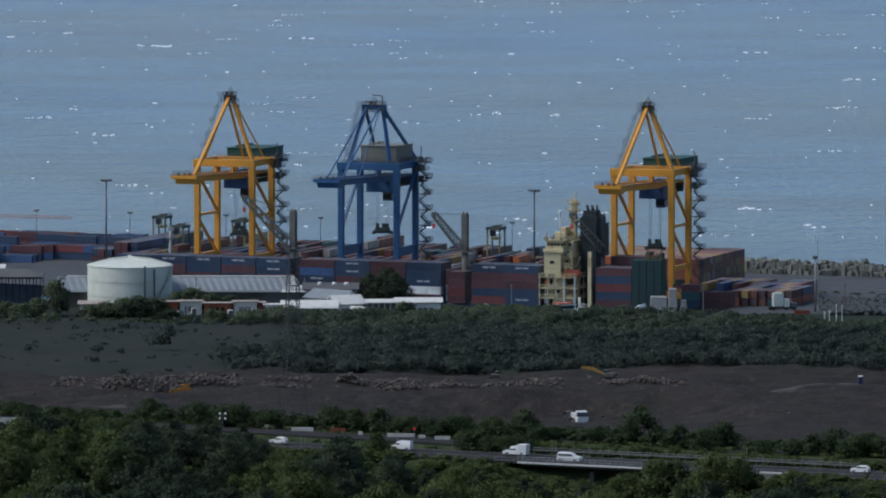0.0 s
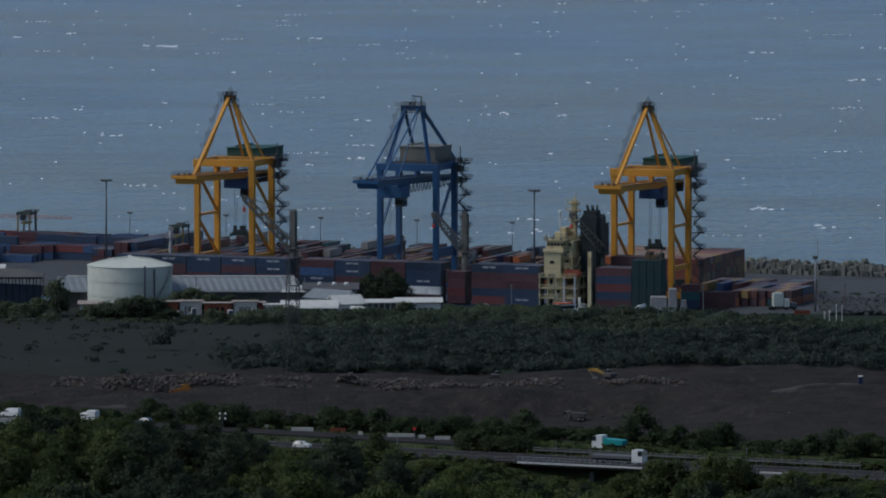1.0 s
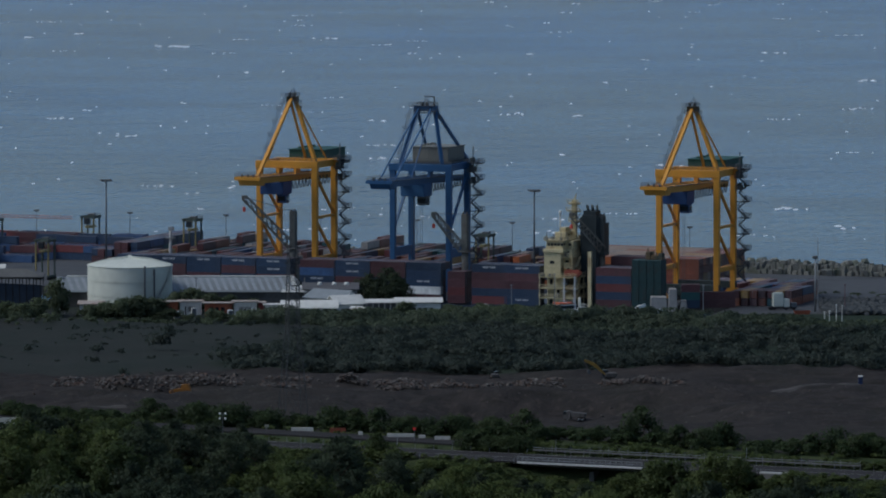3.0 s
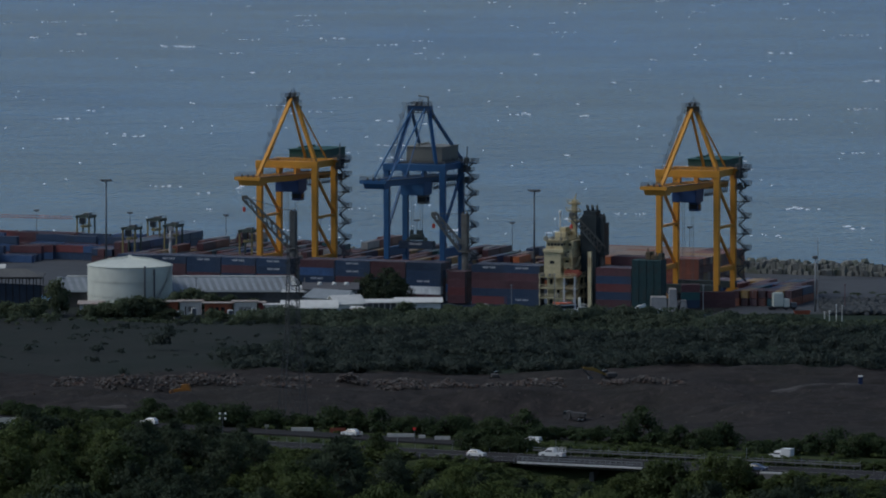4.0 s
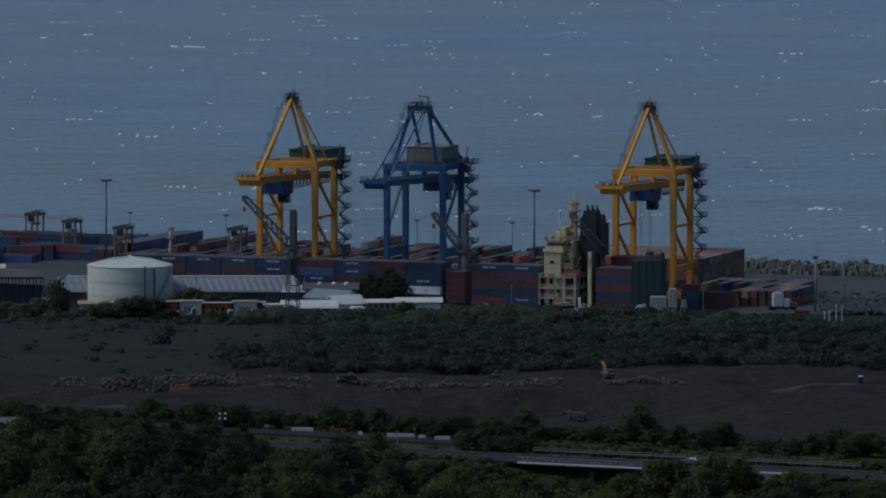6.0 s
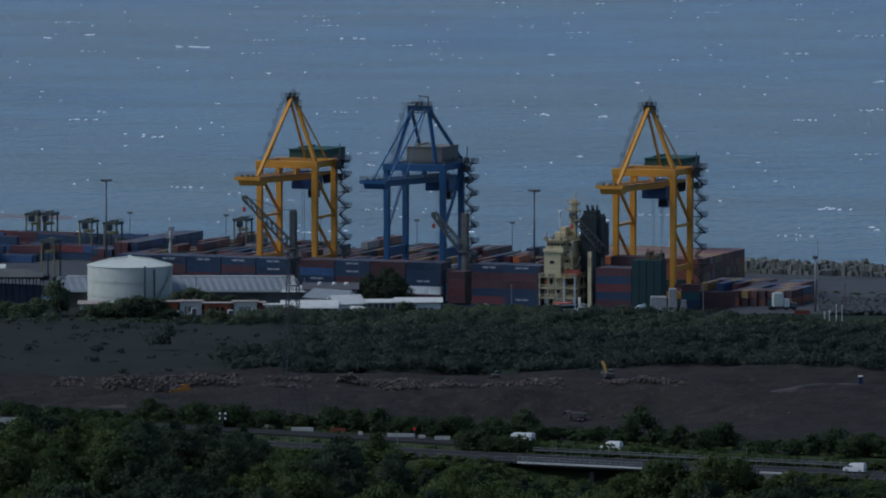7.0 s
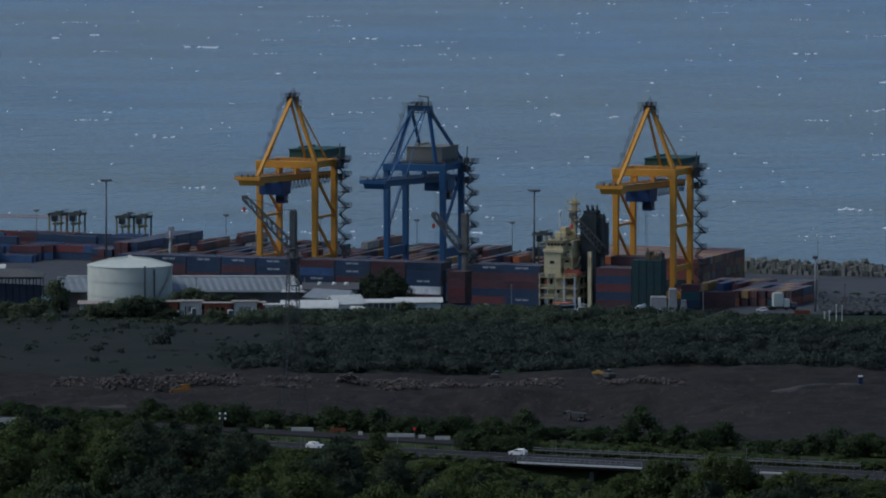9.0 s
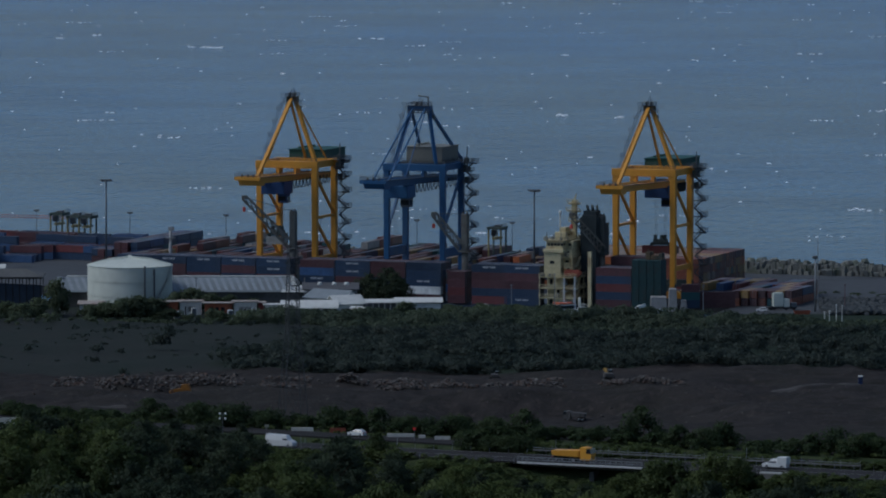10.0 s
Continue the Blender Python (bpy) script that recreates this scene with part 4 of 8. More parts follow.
for tier, key in enumerate(("maroon", "red", "maroon", "maroon")):           # short boxes by the middle deck crane
    for col in range(3):
        container(key, SHIP_M @ pose(-56.4, -12.9 + col * 2.58, 3.9 + tier * 2.6), "containers on the ship", "stacked short beside the deck crane", length=6.06, keep=(col == 0 or tier == 3))
for k in range(4):                                          # tall dark green stern hoppers
    bm = bmesh.new()
    box(bm, 0, 0, 0, 2.5, 5.5, 16.3)
    bevel(bm, 0.15)
    for i in range(3):
        box(bm, 0.2 + i * 0.9, -0.12, 0.3, 0.5 + i * 0.9, 0.0, 16.0)
    ob = part("bulk_silo", bm, SILO)
    ob.matrix_basis = SHIP_M @ pose(7.4 + k * 2.55, -13, 3.5)
    tagged(ob, "dark green ribbed upright tank on the stern", "tank", "stern tanks")

gear = empty("deck_machinery", "rusty brown and green machinery on top of the stern tanks", "machinery", "", SHIP_M @ pose(11.6, -11.5, 19.8))
for b in ((0, 0, 0, 1.6, 3.0, 2.6), (1.7, 0.2, 0, 4.2, 2.6, 1.5), (4.3, 0, 0, 5.8, 2.6, 2.2)):
    bm = bmesh.new()
    box(bm, *b)
    part("housing", bevel(bm, 0.15), GEARRUST, gear)
for x, h in ((0.5, 3.6), (2.4, 2.9), (3.4, 2.2), (5.1, 3.0)):
    bm = bmesh.new()
    rod(bm, (x, 1.2, 0.5), (x, 1.2, h), 0.22)
    part("pipe", bm, GEARRUST, gear)


# ---- yard stacks ----
def stack_block(s0, n0, count, step, length_axis, tiers, mix, group, where, long=12.19, keep=lambda k, t, h: False):
    """A row of stacks; count stacks, step apart."""
    for k in range(count):
        h = tiers(k) if callable(tiers) else tiers
        for t in range(h):
            if length_axis == "n":
                m = on_quay(s0 + 2.44, n0 + k * step, 3.0 + t * 2.6, 90)
            else:
                m = on_quay(s0, n0 + k * step, 3.0 + t * 2.6)
            container(pick(mix), m, group, where, long, keep=keep(k, t, h))


# middle yard: long single rows that run inland, one or two high
for row in range(54):
    s = -232 + row * 4.1 + (row % 3 == 2) * 0.6
    if row % 14 in (12, 13) or s > -64:
        continue
    mixrow = MIDMIX if s > -110 else YARDMIX
    level = rng.choice((2, 2, 2, 3))
    if s > -150:
        level = min(level, 2)
    hi = [max(1, level - (rng.random() < 0.35)) if s < -110 else rng.choice((0, 1, 1, 1, 2, 1)) for _ in range(9)]
    if s < -150:
        hi = [max(1, h) for h in hi]
    stack_block(s, 48, 9, 12.6, "n", lambda k: hi[k], mixrow, "containers in the yard", "standing in a long yard row")
# west yard: boxes parallel to the quay, low in front and higher behind, with lanes and gaps
WESTMIX = {"navy": 8, "blue": 3.0, "teal": 1.0, "red": 1.5, "maroon": 5}
for bay in range(7):
    for row in range(14):
        n0 = 82 + row * 5.6 + (bay % 2) * 1.5
        high = 1 if row < 3 else 2 if row < 7 or row > 9 else 3
        tiers = max(0, min(3 if row < 10 else 2, high + rng.choice((-1, 0, 0, 0, 1)))) if rng.random() < 0.86 else 0
        if bay > 4 and row < 4:
            tiers = 0
        stack_block(-346 + bay * 12.9 + rng.uniform(-1.5, 1.5), n0, 1, 1, "s", tiers, WESTMIX, "containers in the west yard", "")
for row in range(6):                                        # a higher block by the light mast
    stack_block(-262 + row * 3.0, 92 + rng.uniform(0, 3), 5, 12.6, "n", 3 if row > 2 else 2, WESTMIX, "containers in the west yard", "")
# tall stack past the ship's stern
for k in range(20):
    for t in range(4):
        for col in range(1 if t < 3 else 4):
            # lighter paints weighted up to offset the stack's shaded side; beige pales its roof
            container(pick({"beige": 7, "grey": 1.5, "orange": 0.6} if t == 3 and col else {"rust": 6, "teal": 1, "maroon": 2.5, "ochre": 3.5, "beige": 1, "red": 2, "orange": 1.5}),
                      on_quay(-35.2 - col * 12.3, 56 + k * 2.6, 3.0 + t * 2.6), "containers in the tall stack", "in a tall stack", keep=(col == 0))
# east yard: low rows that run inland
for row in range(14):
    s = -12.0 + row * 2.75
    n0 = 24.0 if s < 5 else -3.0 + (s - 5) * 0.3
    end = min(56.0, (178 - 5.2 * s) / 1.6)
    hi = [2 if rng.random() < 0.85 else 1 for _ in range(6)]
    stack_block(s, n0, max(1, int((end - n0) / 12.6)), 12.7, "n", lambda k: hi[k], {"maroon": 5, "rust": 2, "ochre": 2.5, "navy": 2, "blue": 0.5, "teal": 1, "red": 1}, "containers in the east yard", "standing in the east yard", keep=lambda k, t, h: k == 0)

for tier in range(2):
    container("maroon", pose(83.6, 2206.5, 3.0 + 2.6 * tier), "containers in the east yard", "standing in the east yard")

for tier in range(3):
    container(("navy", "teal", "maroon")[tier], pose(78.0, 2205.0, 3.0 + 2.6 * tier), "containers in the east yard", "stacked beside the mooring block", 6.06)

bulk_containers()


# ---- straddle carriers ----
def straddle_carrier():
    c = empty("straddle_carrier", "tall dark green and yellow straddle carrier in the yard", "straddle carrier", "straddle carriers")
    for x in (-2.7, 2.7):
        for y in (-2.3, 2.3):
            bm = bmesh.new()
            box(bm, x - 0.3, y - 0.25, 1.4, x + 0.3, y + 0.25, 13.6)
            part("leg", bevel(bm, 0.05), CARRIERY if x < 0 else CARRIER, c)
    for y in (-2.3, 2.3):
        bm = bmesh.new()
        box(bm, -3.4, y - 0.4, 0.9, 3.4, y + 0.4, 1.6)
        part("side_sill", bevel(bm, 0.05), CARRIER, c)
        for x in (-2.8, -1.0, 1.0, 2.8):
            bm = bmesh.new()
            rod(bm, (x, y - 0.3, 0.75), (x, y + 0.3, 0.75), 0.75, seg=16)
            part("wheel", bm, BLACK, c)
        bm = bmesh.new()
        box(bm, -3.4, y - 0.45, 13.0, 3.4, y + 0.45, 14.0)
        part("top_beam", bevel(bm, 0.06), CARRIER, c)
    bm = bmesh.new()
    for x in (-2.7, 0.0, 2.7):
        box(bm, x - 0.35, -2.7, 13.2, x + 0.35, 2.7, 13.9)
    part("top_frame", bm, CARRIER, c)
    bm = bmesh.new()
    box(bm, 0.2, -1.2, 14.0, 2.6, 1.2, 14.6)
    bevel(bm, 0.1)
    rail(bm, [(-3.3, -2.6, 14.0), (3.3, -2.6, 14.0)], h=1.0, r=0.06)
    part("engine_deck", bm, STEEL, c)
    bm = bmesh.new()
    box(bm, -4.5, -1.2, 11.0, -3.1, 0.8, 13.2)
    bevel(bm, 0.12)
    part("cabin", bm, GLASS, c)
    bm = bmesh.new()
    box(bm, -2.6, -1.1, 9.6, 2.6, 1.1, 10.3)
    for x in (-2, 2):
        for y in (-0.8, 0.8):
            beam(bm, (x, y, 10.3), (x, y, 13.2), 0.12)
    part("spreader", bm, CARRIERY, c)
    return c


CARRIERS = [straddle_carrier()]
for k in range(5):
    CARRIERS.append(copy_thing(CARRIERS[0], pose(0, 0, 0)))


# ---- light masts ----
MASTGREY = mat("mast_grey", (0.10, 0.115, 0.13), 0.6, 0.0, vary=0.15)


def light_mast(h, big=True):
    c = empty("light_mast", "tall grey high-mast floodlight" if big else "thin grey lamp post on the far quay", "light mast", "high light masts" if big else "far lamp posts")
    bm = bmesh.new()
    rod(bm, (0, 0, 0), (0, 0, h), 0.42 if big else 0.17, 0.24 if big else 0.12, seg=10)
    part("mast_pole", bm, MASTGREY, c)
    bm = bmesh.new()
    w = 1.7 if big else 0.5
    rod(bm, (0, 0, h - 0.3), (0, 0, h), w, w * 1.0, seg=12)
    part("head_ring", bm, STEEL, c)
    for k in range(6 if big else 2):
        a = k * math.pi / (3 if big else 1)
        bm = bmesh.new()
        box(bm, -0.45, -0.3, -0.3, 0.45, 0.3, 0.3, m=Matrix.Translation((w * 1.05 * math.cos(a), w * 0.9 * math.sin(a), h + 0.1)) @ Matrix.Rotation(a, 4, "Z"))
        part("floodlight", bm, STEEL, c)
    return c


big_mast, small_mast = light_mast(32.0), light_mast(14.0, False)
copy_thing(big_mast, on_quay(-83.3, 60))
big_mast.matrix_basis = on_quay(-241.7, 60)
for s in (-232.7, -270.3, -123.0, -307.2, -159.1, -56.6):
    copy_thing(small_mast, on_quay(s, 150))
small_mast.matrix_basis = on_quay(-196.1, 150)


# ---- near bank: tank, sheds, offices ----
ROOFSHEET = mat("clear_roof_sheet", (0.238, 0.262, 0.277), 0.5, vary=0.2, size=4)
def storage_tank(x, y, z, r, h):
    c = empty("storage_tank", "white cylindrical storage tank with a shallow cone roof", "tank", "", pose(x, y, z))
    seg = 64
    for k in range(3):                                      # shell courses
        bm = bmesh.new()
        z0, z1 = h * k / 3, h * (k + 1) / 3
        ring = lambda zz, rr: [bm.verts.new((rr * math.cos(2 * math.pi * i / seg), rr * math.sin(2 * math.pi * i / seg), zz)) for i in range(seg)]
        rings = [ring(z0, r), ring(z1 - 0.12, r), ring(z1 - 0.12, r + 0.12), ring(z1, r + 0.12)]
        for a, b in zip(rings, rings[1:]):
            for i in range(seg):
                f = bm.faces.new((a[i], a[(i + 1) % seg], b[(i + 1) % seg], b[i]))
                f.smooth = False
        part("shell_course", bm, TANKWHITE, c)
    bm = bmesh.new()
    apex = bm.verts.new((0, 0, h + 2.7))
    rim = [bm.verts.new(((r + 0.25) * math.cos(2 * math.pi * i / 32), (r + 0.25) * math.sin(2 * math.pi * i / 32), h + 0.02)) for i in range(32)]
    mid = [bm.verts.new((r * 0.5 * math.cos(2 * math.pi * i / 32), r * 0.5 * math.sin(2 * math.pi * i / 32), h + 1.95)) for i in range(32)]
    for i in range(32):
        bm.faces.new((rim[i], rim[(i + 1) % 32], mid[(i + 1) % 32], mid[i]))
        bm.faces.new((mid[i], mid[(i + 1) % 32], apex))
    for i in range(32):
        a = 2 * math.pi * i / 32
        beam(bm, (r * math.cos(a), r * math.sin(a), h + 0.1), (r * 0.5 * math.cos(a), r * 0.5 * math.sin(a), h + 2.0), 0.14)
        beam(bm, (r * 0.5 * math.cos(a), r * 0.5 * math.sin(a), h + 2.0), (0.5 * math.cos(a), 0.5 * math.sin(a), h + 2.74), 0.12)
    part("roof", bm, TANKWHITE, c)
    bm = bmesh.new()
    rod(bm, (0, 0, h + 2.5), (0, 0, h + 3.1), 0.6, seg=12)
    part("vent", bm, TANKWHITE, c)
    for dx, hh in ((5.4, h + 0.5), (8.4, h - 0.6)):
        bm = bmesh.new()
        yy = -math.sqrt(max(0.1, r * r - dx * dx)) - 0.5
        rod(bm, (dx, yy, 0), (dx, yy, hh), 0.28, seg=8)
        part("riser_pipe", bm, STEEL, c)
    bm = bmesh.new()                                        # stairs that wind up the shell
    for k in range(40):
        a = radians(-62 + k * 1.15)
        p = Vector(((r + 0.6) * math.cos(a), (r + 0.6) * math.sin(a), h * k / 40))
        box(bm, -0.5, -0.2, 0, 0.5, 0.2, 0.08, m=Matrix.Translation(p) @ Matrix.Rotation(a, 4, "Z"))
        beam(bm, p, p + Vector((0, 0, 1.1)), 0.06)
    part("stairs", bm, GALV, c)
    return c


storage_tank(-101.3, 2180, 5, 13.7, 14.2)


def shed(name, label, x0, x1, y0, y1, z, eave, ridge, wall_m, roof_m, panels=0, hip=0.0, group="", lights=0):
    """A gabled building with its ridge along x."""
    c = empty(name, label, "building", group, pose((x0 + x1) / 2, (y0 + y1) / 2, z))
    hx, hy = (x1 - x0) / 2, (y1 - y0) / 2
    t = 0.25
    for nm, b in (("wall", (-hx, -hy, 0, hx, -hy + t, eave)), ("wall", (-hx, hy - t, 0, hx, hy, eave))):
        bm = bmesh.new()
        box(bm, *b)
        part(nm, bm, wall_m, c)
    for sx in (-1, 1):
        bm = bmesh.new()
        xa, xb = sorted((sx * hx, sx * (hx - t)))
        vs = []
        for x in (xa, xb):
            pts = [(x, -hy + t, 0), (x, hy - t, 0), (x, hy - t, eave), (x, 0, ridge - 0.15), (x, -hy + t, eave)]
            vs.append([bm.verts.new(p) for p in pts])
        bm.faces.new(vs[0][::-1])
        bm.faces.new(vs[1])
        for k in range(5):
            bm.faces.new((vs[0][k], vs[0][(k + 1) % 5], vs[1][(k + 1) % 5], vs[1][k]))
        part("wall", bm, wall_m, c)
    o = 0.8
    for sy in (-1, 1):
        bm = bmesh.new()
        drop = (ridge - eave) / hy * o
        p = [(-hx - o, sy * (hy + o), eave - drop), (hx + o, sy * (hy + o), eave - drop), (hx + o - hip, 0, ridge), (-hx - o + hip, 0, ridge)]
        lo = [bm.verts.new(v) for v in p]
        up = [bm.verts.new((v[0], v[1], v[2] + 0.2)) for v in p]
        bm.faces.new(lo[::-1])
        bm.faces.new(up)
        for k in range(4):
            bm.faces.new((lo[k], lo[(k + 1) % 4], up[(k + 1) % 4], up[k]))
        n = int((x1 - x0) / 1.6)
        for k in range(n + 1 if hx > 12 else 0):
            x = -hx - o + 0.1 + k * (2 * (hx + o) - 0.2) / n
            beam(bm, (x, sy * (hy + o), eave - drop + 0.24), (min(max(x, -hx - o + hip), hx + o - hip), 0, ridge + 0.24), 0.12)
        bmesh.ops.recalc_face_normals(bm, faces=list(bm.faces))
        part("roof", bm, roof_m, c)
    for k in range(lights):                                 # paler sheets along the near slope
        bm = bmesh.new()
        w = 2 * hx / lights
        xa = -hx + (k + 0.25) * w
        rise = (ridge - eave) / hy
        lean = min(2.2, hx + xa - 0.2) if hip else 0.0         # the sheets are lapped aslant
        pts = [(xa, -hy + 0.3, eave + 0.3 * rise + 0.34), (xa + w * 0.45, -hy + 0.3, eave + 0.3 * rise + 0.34), (xa + w * 0.45 - lean, -0.5, ridge - 0.5 * rise + 0.34), (xa - lean, -0.5, ridge - 0.5 * rise + 0.34)]
        lo = [bm.verts.new((p[0], p[1], p[2] - 0.08)) for p in pts]
        up = [bm.verts.new(p) for p in pts]
        bm.faces.new(lo[::-1])
        bm.faces.new(up)
        for j in range(4):
            bm.faces.new((lo[j], lo[(j + 1) % 4], up[(j + 1) % 4], up[j]))
        part("roof_light", bm, ROOFSHEET, c)
    n = max(1, panels)
    for k in range(panels):
        bm = bmesh.new()
        xx = -hx + 1.6 + k * (2 * hx - 3.2) / n
        w = (2 * hx - 3.2) / n
        box(bm, xx, -hy - 0.06, 0.9 if k % 3 else 0.0, xx + w * 0.6, -hy + 0.05, min(eave - 0.4, 2.6))
        part("window" if k % 3 else "door", bm, GLASS, c)
    return c


def placed(c, x, y, z, turn):
    c.matrix_basis = pose(x, y, z, 0, 0, turn)
    return c


warehouse = shed("warehouse", "long warehouse with pale grey ribbed metal roof", -126, -45, 2184, 2206, 4.6, 5.6, 9.4, DARKCON, ROOFGREY, 0, hip=4.5, lights=34)
bm = bmesh.new()
box(bm, -37.0, -0.7, 9.5, 37.0, 0.7, 9.85)
part("ridge_cap", bm, ROOFWHITE, warehouse)
bm = bmesh.new()                                            # white hipped end
v = [bm.verts.new(p) for p in ((36.6, 0, 9.75), (41.5, -11.9, 5.55), (33.0, -11.9, 5.55), (36.6, 0, 9.55), (41.5, -11.9, 5.35), (33.0, -11.9, 5.35))]
for f in ((0, 2, 1), (3, 4, 5), (0, 1, 4, 3), (1, 2, 5, 4), (2, 0, 3, 5)):
    bm.faces.new([v[k] for k in f])
part("roof_end", bm, ROOFWHITE, warehouse)
shed("side_building", "low white building with a dusty roof", -116, -109, 2150, 2160, 5, 3.9, 4.5, WHITE, PINKROOF, 4)
OFFICES = "harbour offices"
placed(shed("office", "long white office with a pale sloping metal roof", -7.6, 7.6, -4.5, 4.5, 0, 4.8, 7.0, WHITE, ROOFGREY, 7, 0.6, OFFICES), -35.4, 2168, 5, -36)
shed("office", "low white office with a bright white roof", -51, -34, 2142, 2149, 5.4, 3.2, 5.0, WHITE, ROOFWHITE, 5, 0.0, OFFICES)
placed(shed("office", "white gabled office with shaded windows", -4.6, 4.6, -3.8, 3.8, 0, 4.2, 6.4, WHITE, ROOFWHITE, 4, 0.0, OFFICES), -31.2, 2151, 5.2, 24)
porch = shed("veranda_office", "slate-grey office with a shaded veranda and white posts", -26, -15, 2151, 2159, 5, 4.5, 5.0, SLATE, ROOFWHITE, 5, 0.0, OFFICES)
bm = bmesh.new()
box(bm, -5.8, -6.2, 4.3, 5.8, -4.1, 4.45)
part("veranda_roof", bm, ROOFWHITE, porch)
for k in range(7):
    bm = bmesh.new()
    beam(bm, (-5.6 + k * 1.87, -6.1, 0), (-5.6 + k * 1.87, -6.1, 4.3), 0.22)
    part("post", bm, PALE, porch)
shed("office", "long white office with an overhanging white roof", -15, -0.8, 2152, 2160, 5, 4.4, 5.4, WHITE, ROOFWHITE, 6, 0.0, OFFICES)
placed(shed("lean_to", "little white lean-to beside the offices", -1.8, 1.8, -1.5, 1.5, 0, 2.2, 3.2, WHITE, ROOFWHITE, 1), -27.0, 2143, 5.4, -30)
dark_hall = shed("dark_hall", "long grey flat-roofed hall with round white roof vents", -45, -28, 2184, 2194, 4.6, 6.4, 7.9, CONCRETE, DARKROOF, 6)
for x in (-3.5, 1.2, 5.2):
    bm = bmesh.new()
    rod(bm, (x, -1.5, 7.4), (x, -1.5, 8.3), 0.9, 0.6, seg=12)
    part("roof_vent", bm, WHITE, dark_hall)
for x0, w, y0, e, wall, roof, n, posts, text in ((-89.2, 5.0, 2139, 4.2, ORANGE, PINKROOF, 2, 0, "small orange-painted cabin with a thin dusty roof"), (-83.6, 6.8, 2140, 4.3, WHITE, PINKROOF, 5, 4, "low white cottage with a thin dusty roof and posts"),
                                              (-75.6, 8.6, 2137, 3.9, ORANGE, PINKROOF, 3, 0, "orange-painted cabin with a thin pale roof"), (-66.4, 7.2, 2138, 4.3, WHITE, PINKROOF, 6, 6, "white cottage with a row of posts and dark windows"),
                                              (-58.6, 1.7, 2138, 4.0, REDWALL, PINKROOF, 0, 0, "narrow red-painted store with a flat roof"), (-56.4, 5.8, 2137, 3.4, WHITE, ROOFWHITE, 3, 0, "small white cabin with a white roof")):
    cottage = shed("cottage", text, x0, x0 + w, y0, y0 + 3.2, 6.4, e, e + 0.15, wall, roof, n, 0.0, "small cottages")
    for k in range(posts):
        bm = bmesh.new()
        beam(bm, (-w / 2 + 0.3 + k * (w - 0.6) / (posts - 1), -2.2, 0), (-w / 2 + 0.3 + k * (w - 0.6) / (posts - 1), -2.2, e - 0.1), 0.3)
        part("post", bm, ROOFWHITE, cottage)
for x, y, h, m_ in ((-84.5, 2136.5, 2.4, WHITE), (-79.0, 2136, 3.4, WHITE), (-67.4, 2133, 3.0, WHITE), (-60.0, 2133.5, 3.2, WHITE)):
    c = empty("storage_crate", "upright painted storage crate beside the cottages", "crate", "crates by the cottages", pose(x, y, 5.5, 0, 0, 10))
    bm = bmesh.new()
    box(bm, -0.8, -0.6, 0, 0.8, 0.6, h)
    part("body", bevel(bm, 0.08), m_, c)
    bm = bmesh.new()
    box(bm, -0.65, -0.66, 0.2, 0.65, -0.6, h - 0.2)
    part("door", bm, SLATE, c)
# open shed at the west edge
SHEDROOF = mat("weathered_roof", (0.105, 0.105, 0.10), 0.85, vary=0.25, size=4, stain=(0.085, 0.083, 0.078))
c = empty("open_shed", "open-sided dark shed with a low pitched roof on posts", "shed", "", pose(-141, 2146, 5))
for x in range(-6, 7):
    for y in (-7.4, 7.4):
        bm = bmesh.new()
        beam(bm, (x * 2.2, y, 0), (x * 2.2, y, 13.3), 0.28)
        part("post", bm, BLACK, c)
for y in (-7.4, 7.4):
    bm = bmesh.new()
    beam(bm, (-13.8, y, 13.15), (13.8, y, 13.15), 0.3, 0.45)
    part("eave_beam", bm, BLACK, c)
bm = bmesh.new()                                            # hipped roof
v = [bm.verts.new(p) for p in ((-14, -8.6, 13.6), (14, -8.6, 13.6), (14, 8.6, 13.6), (-14, 8.6, 13.6), (-14, 0, 15.6), (8, 0, 15.6))]
low = [bm.verts.new(p) for p in ((-14, -8.6, 13.38), (14, -8.6, 13.38), (14, 8.6, 13.38), (-14, 8.6, 13.38))]
for f in ((0, 1, 5, 4), (1, 2, 5), (2, 3, 4, 5), (3, 0, 4)):
    bm.faces.new([v[k] for k in f])
for k in range(4):
    bm.faces.new((low[k], low[(k + 1) % 4], v[(k + 1) % 4], v[k]))
bm.faces.new(low[::-1])
bmesh.ops.recalc_face_normals(bm, faces=list(bm.faces))
part("roof", bm, SHEDROOF, c)
bm = bmesh.new()
side = [(-13.6, 0), (13.6, 0), (13.6, 10.9), (-13.6, 12.2)]
near = [bm.verts.new((x, -7.2, z)) for x, z in side]
far = [bm.verts.new((x, -7.0, z)) for x, z in side]
bm.faces.new(near)
bm.faces.new(far[::-1])
for k in range(4):
    bm.faces.new((near[(k + 1) % 4], near[k], far[k], far[(k + 1) % 4]))
part("wall", bm, HULL, c)
shed("site_hut", "small hut with a white gabled roof on the apron", -162, -153.5, 2352, 2357, 3.0, 1.7, 2.7, WHITE, ROOFWHITE, 2)


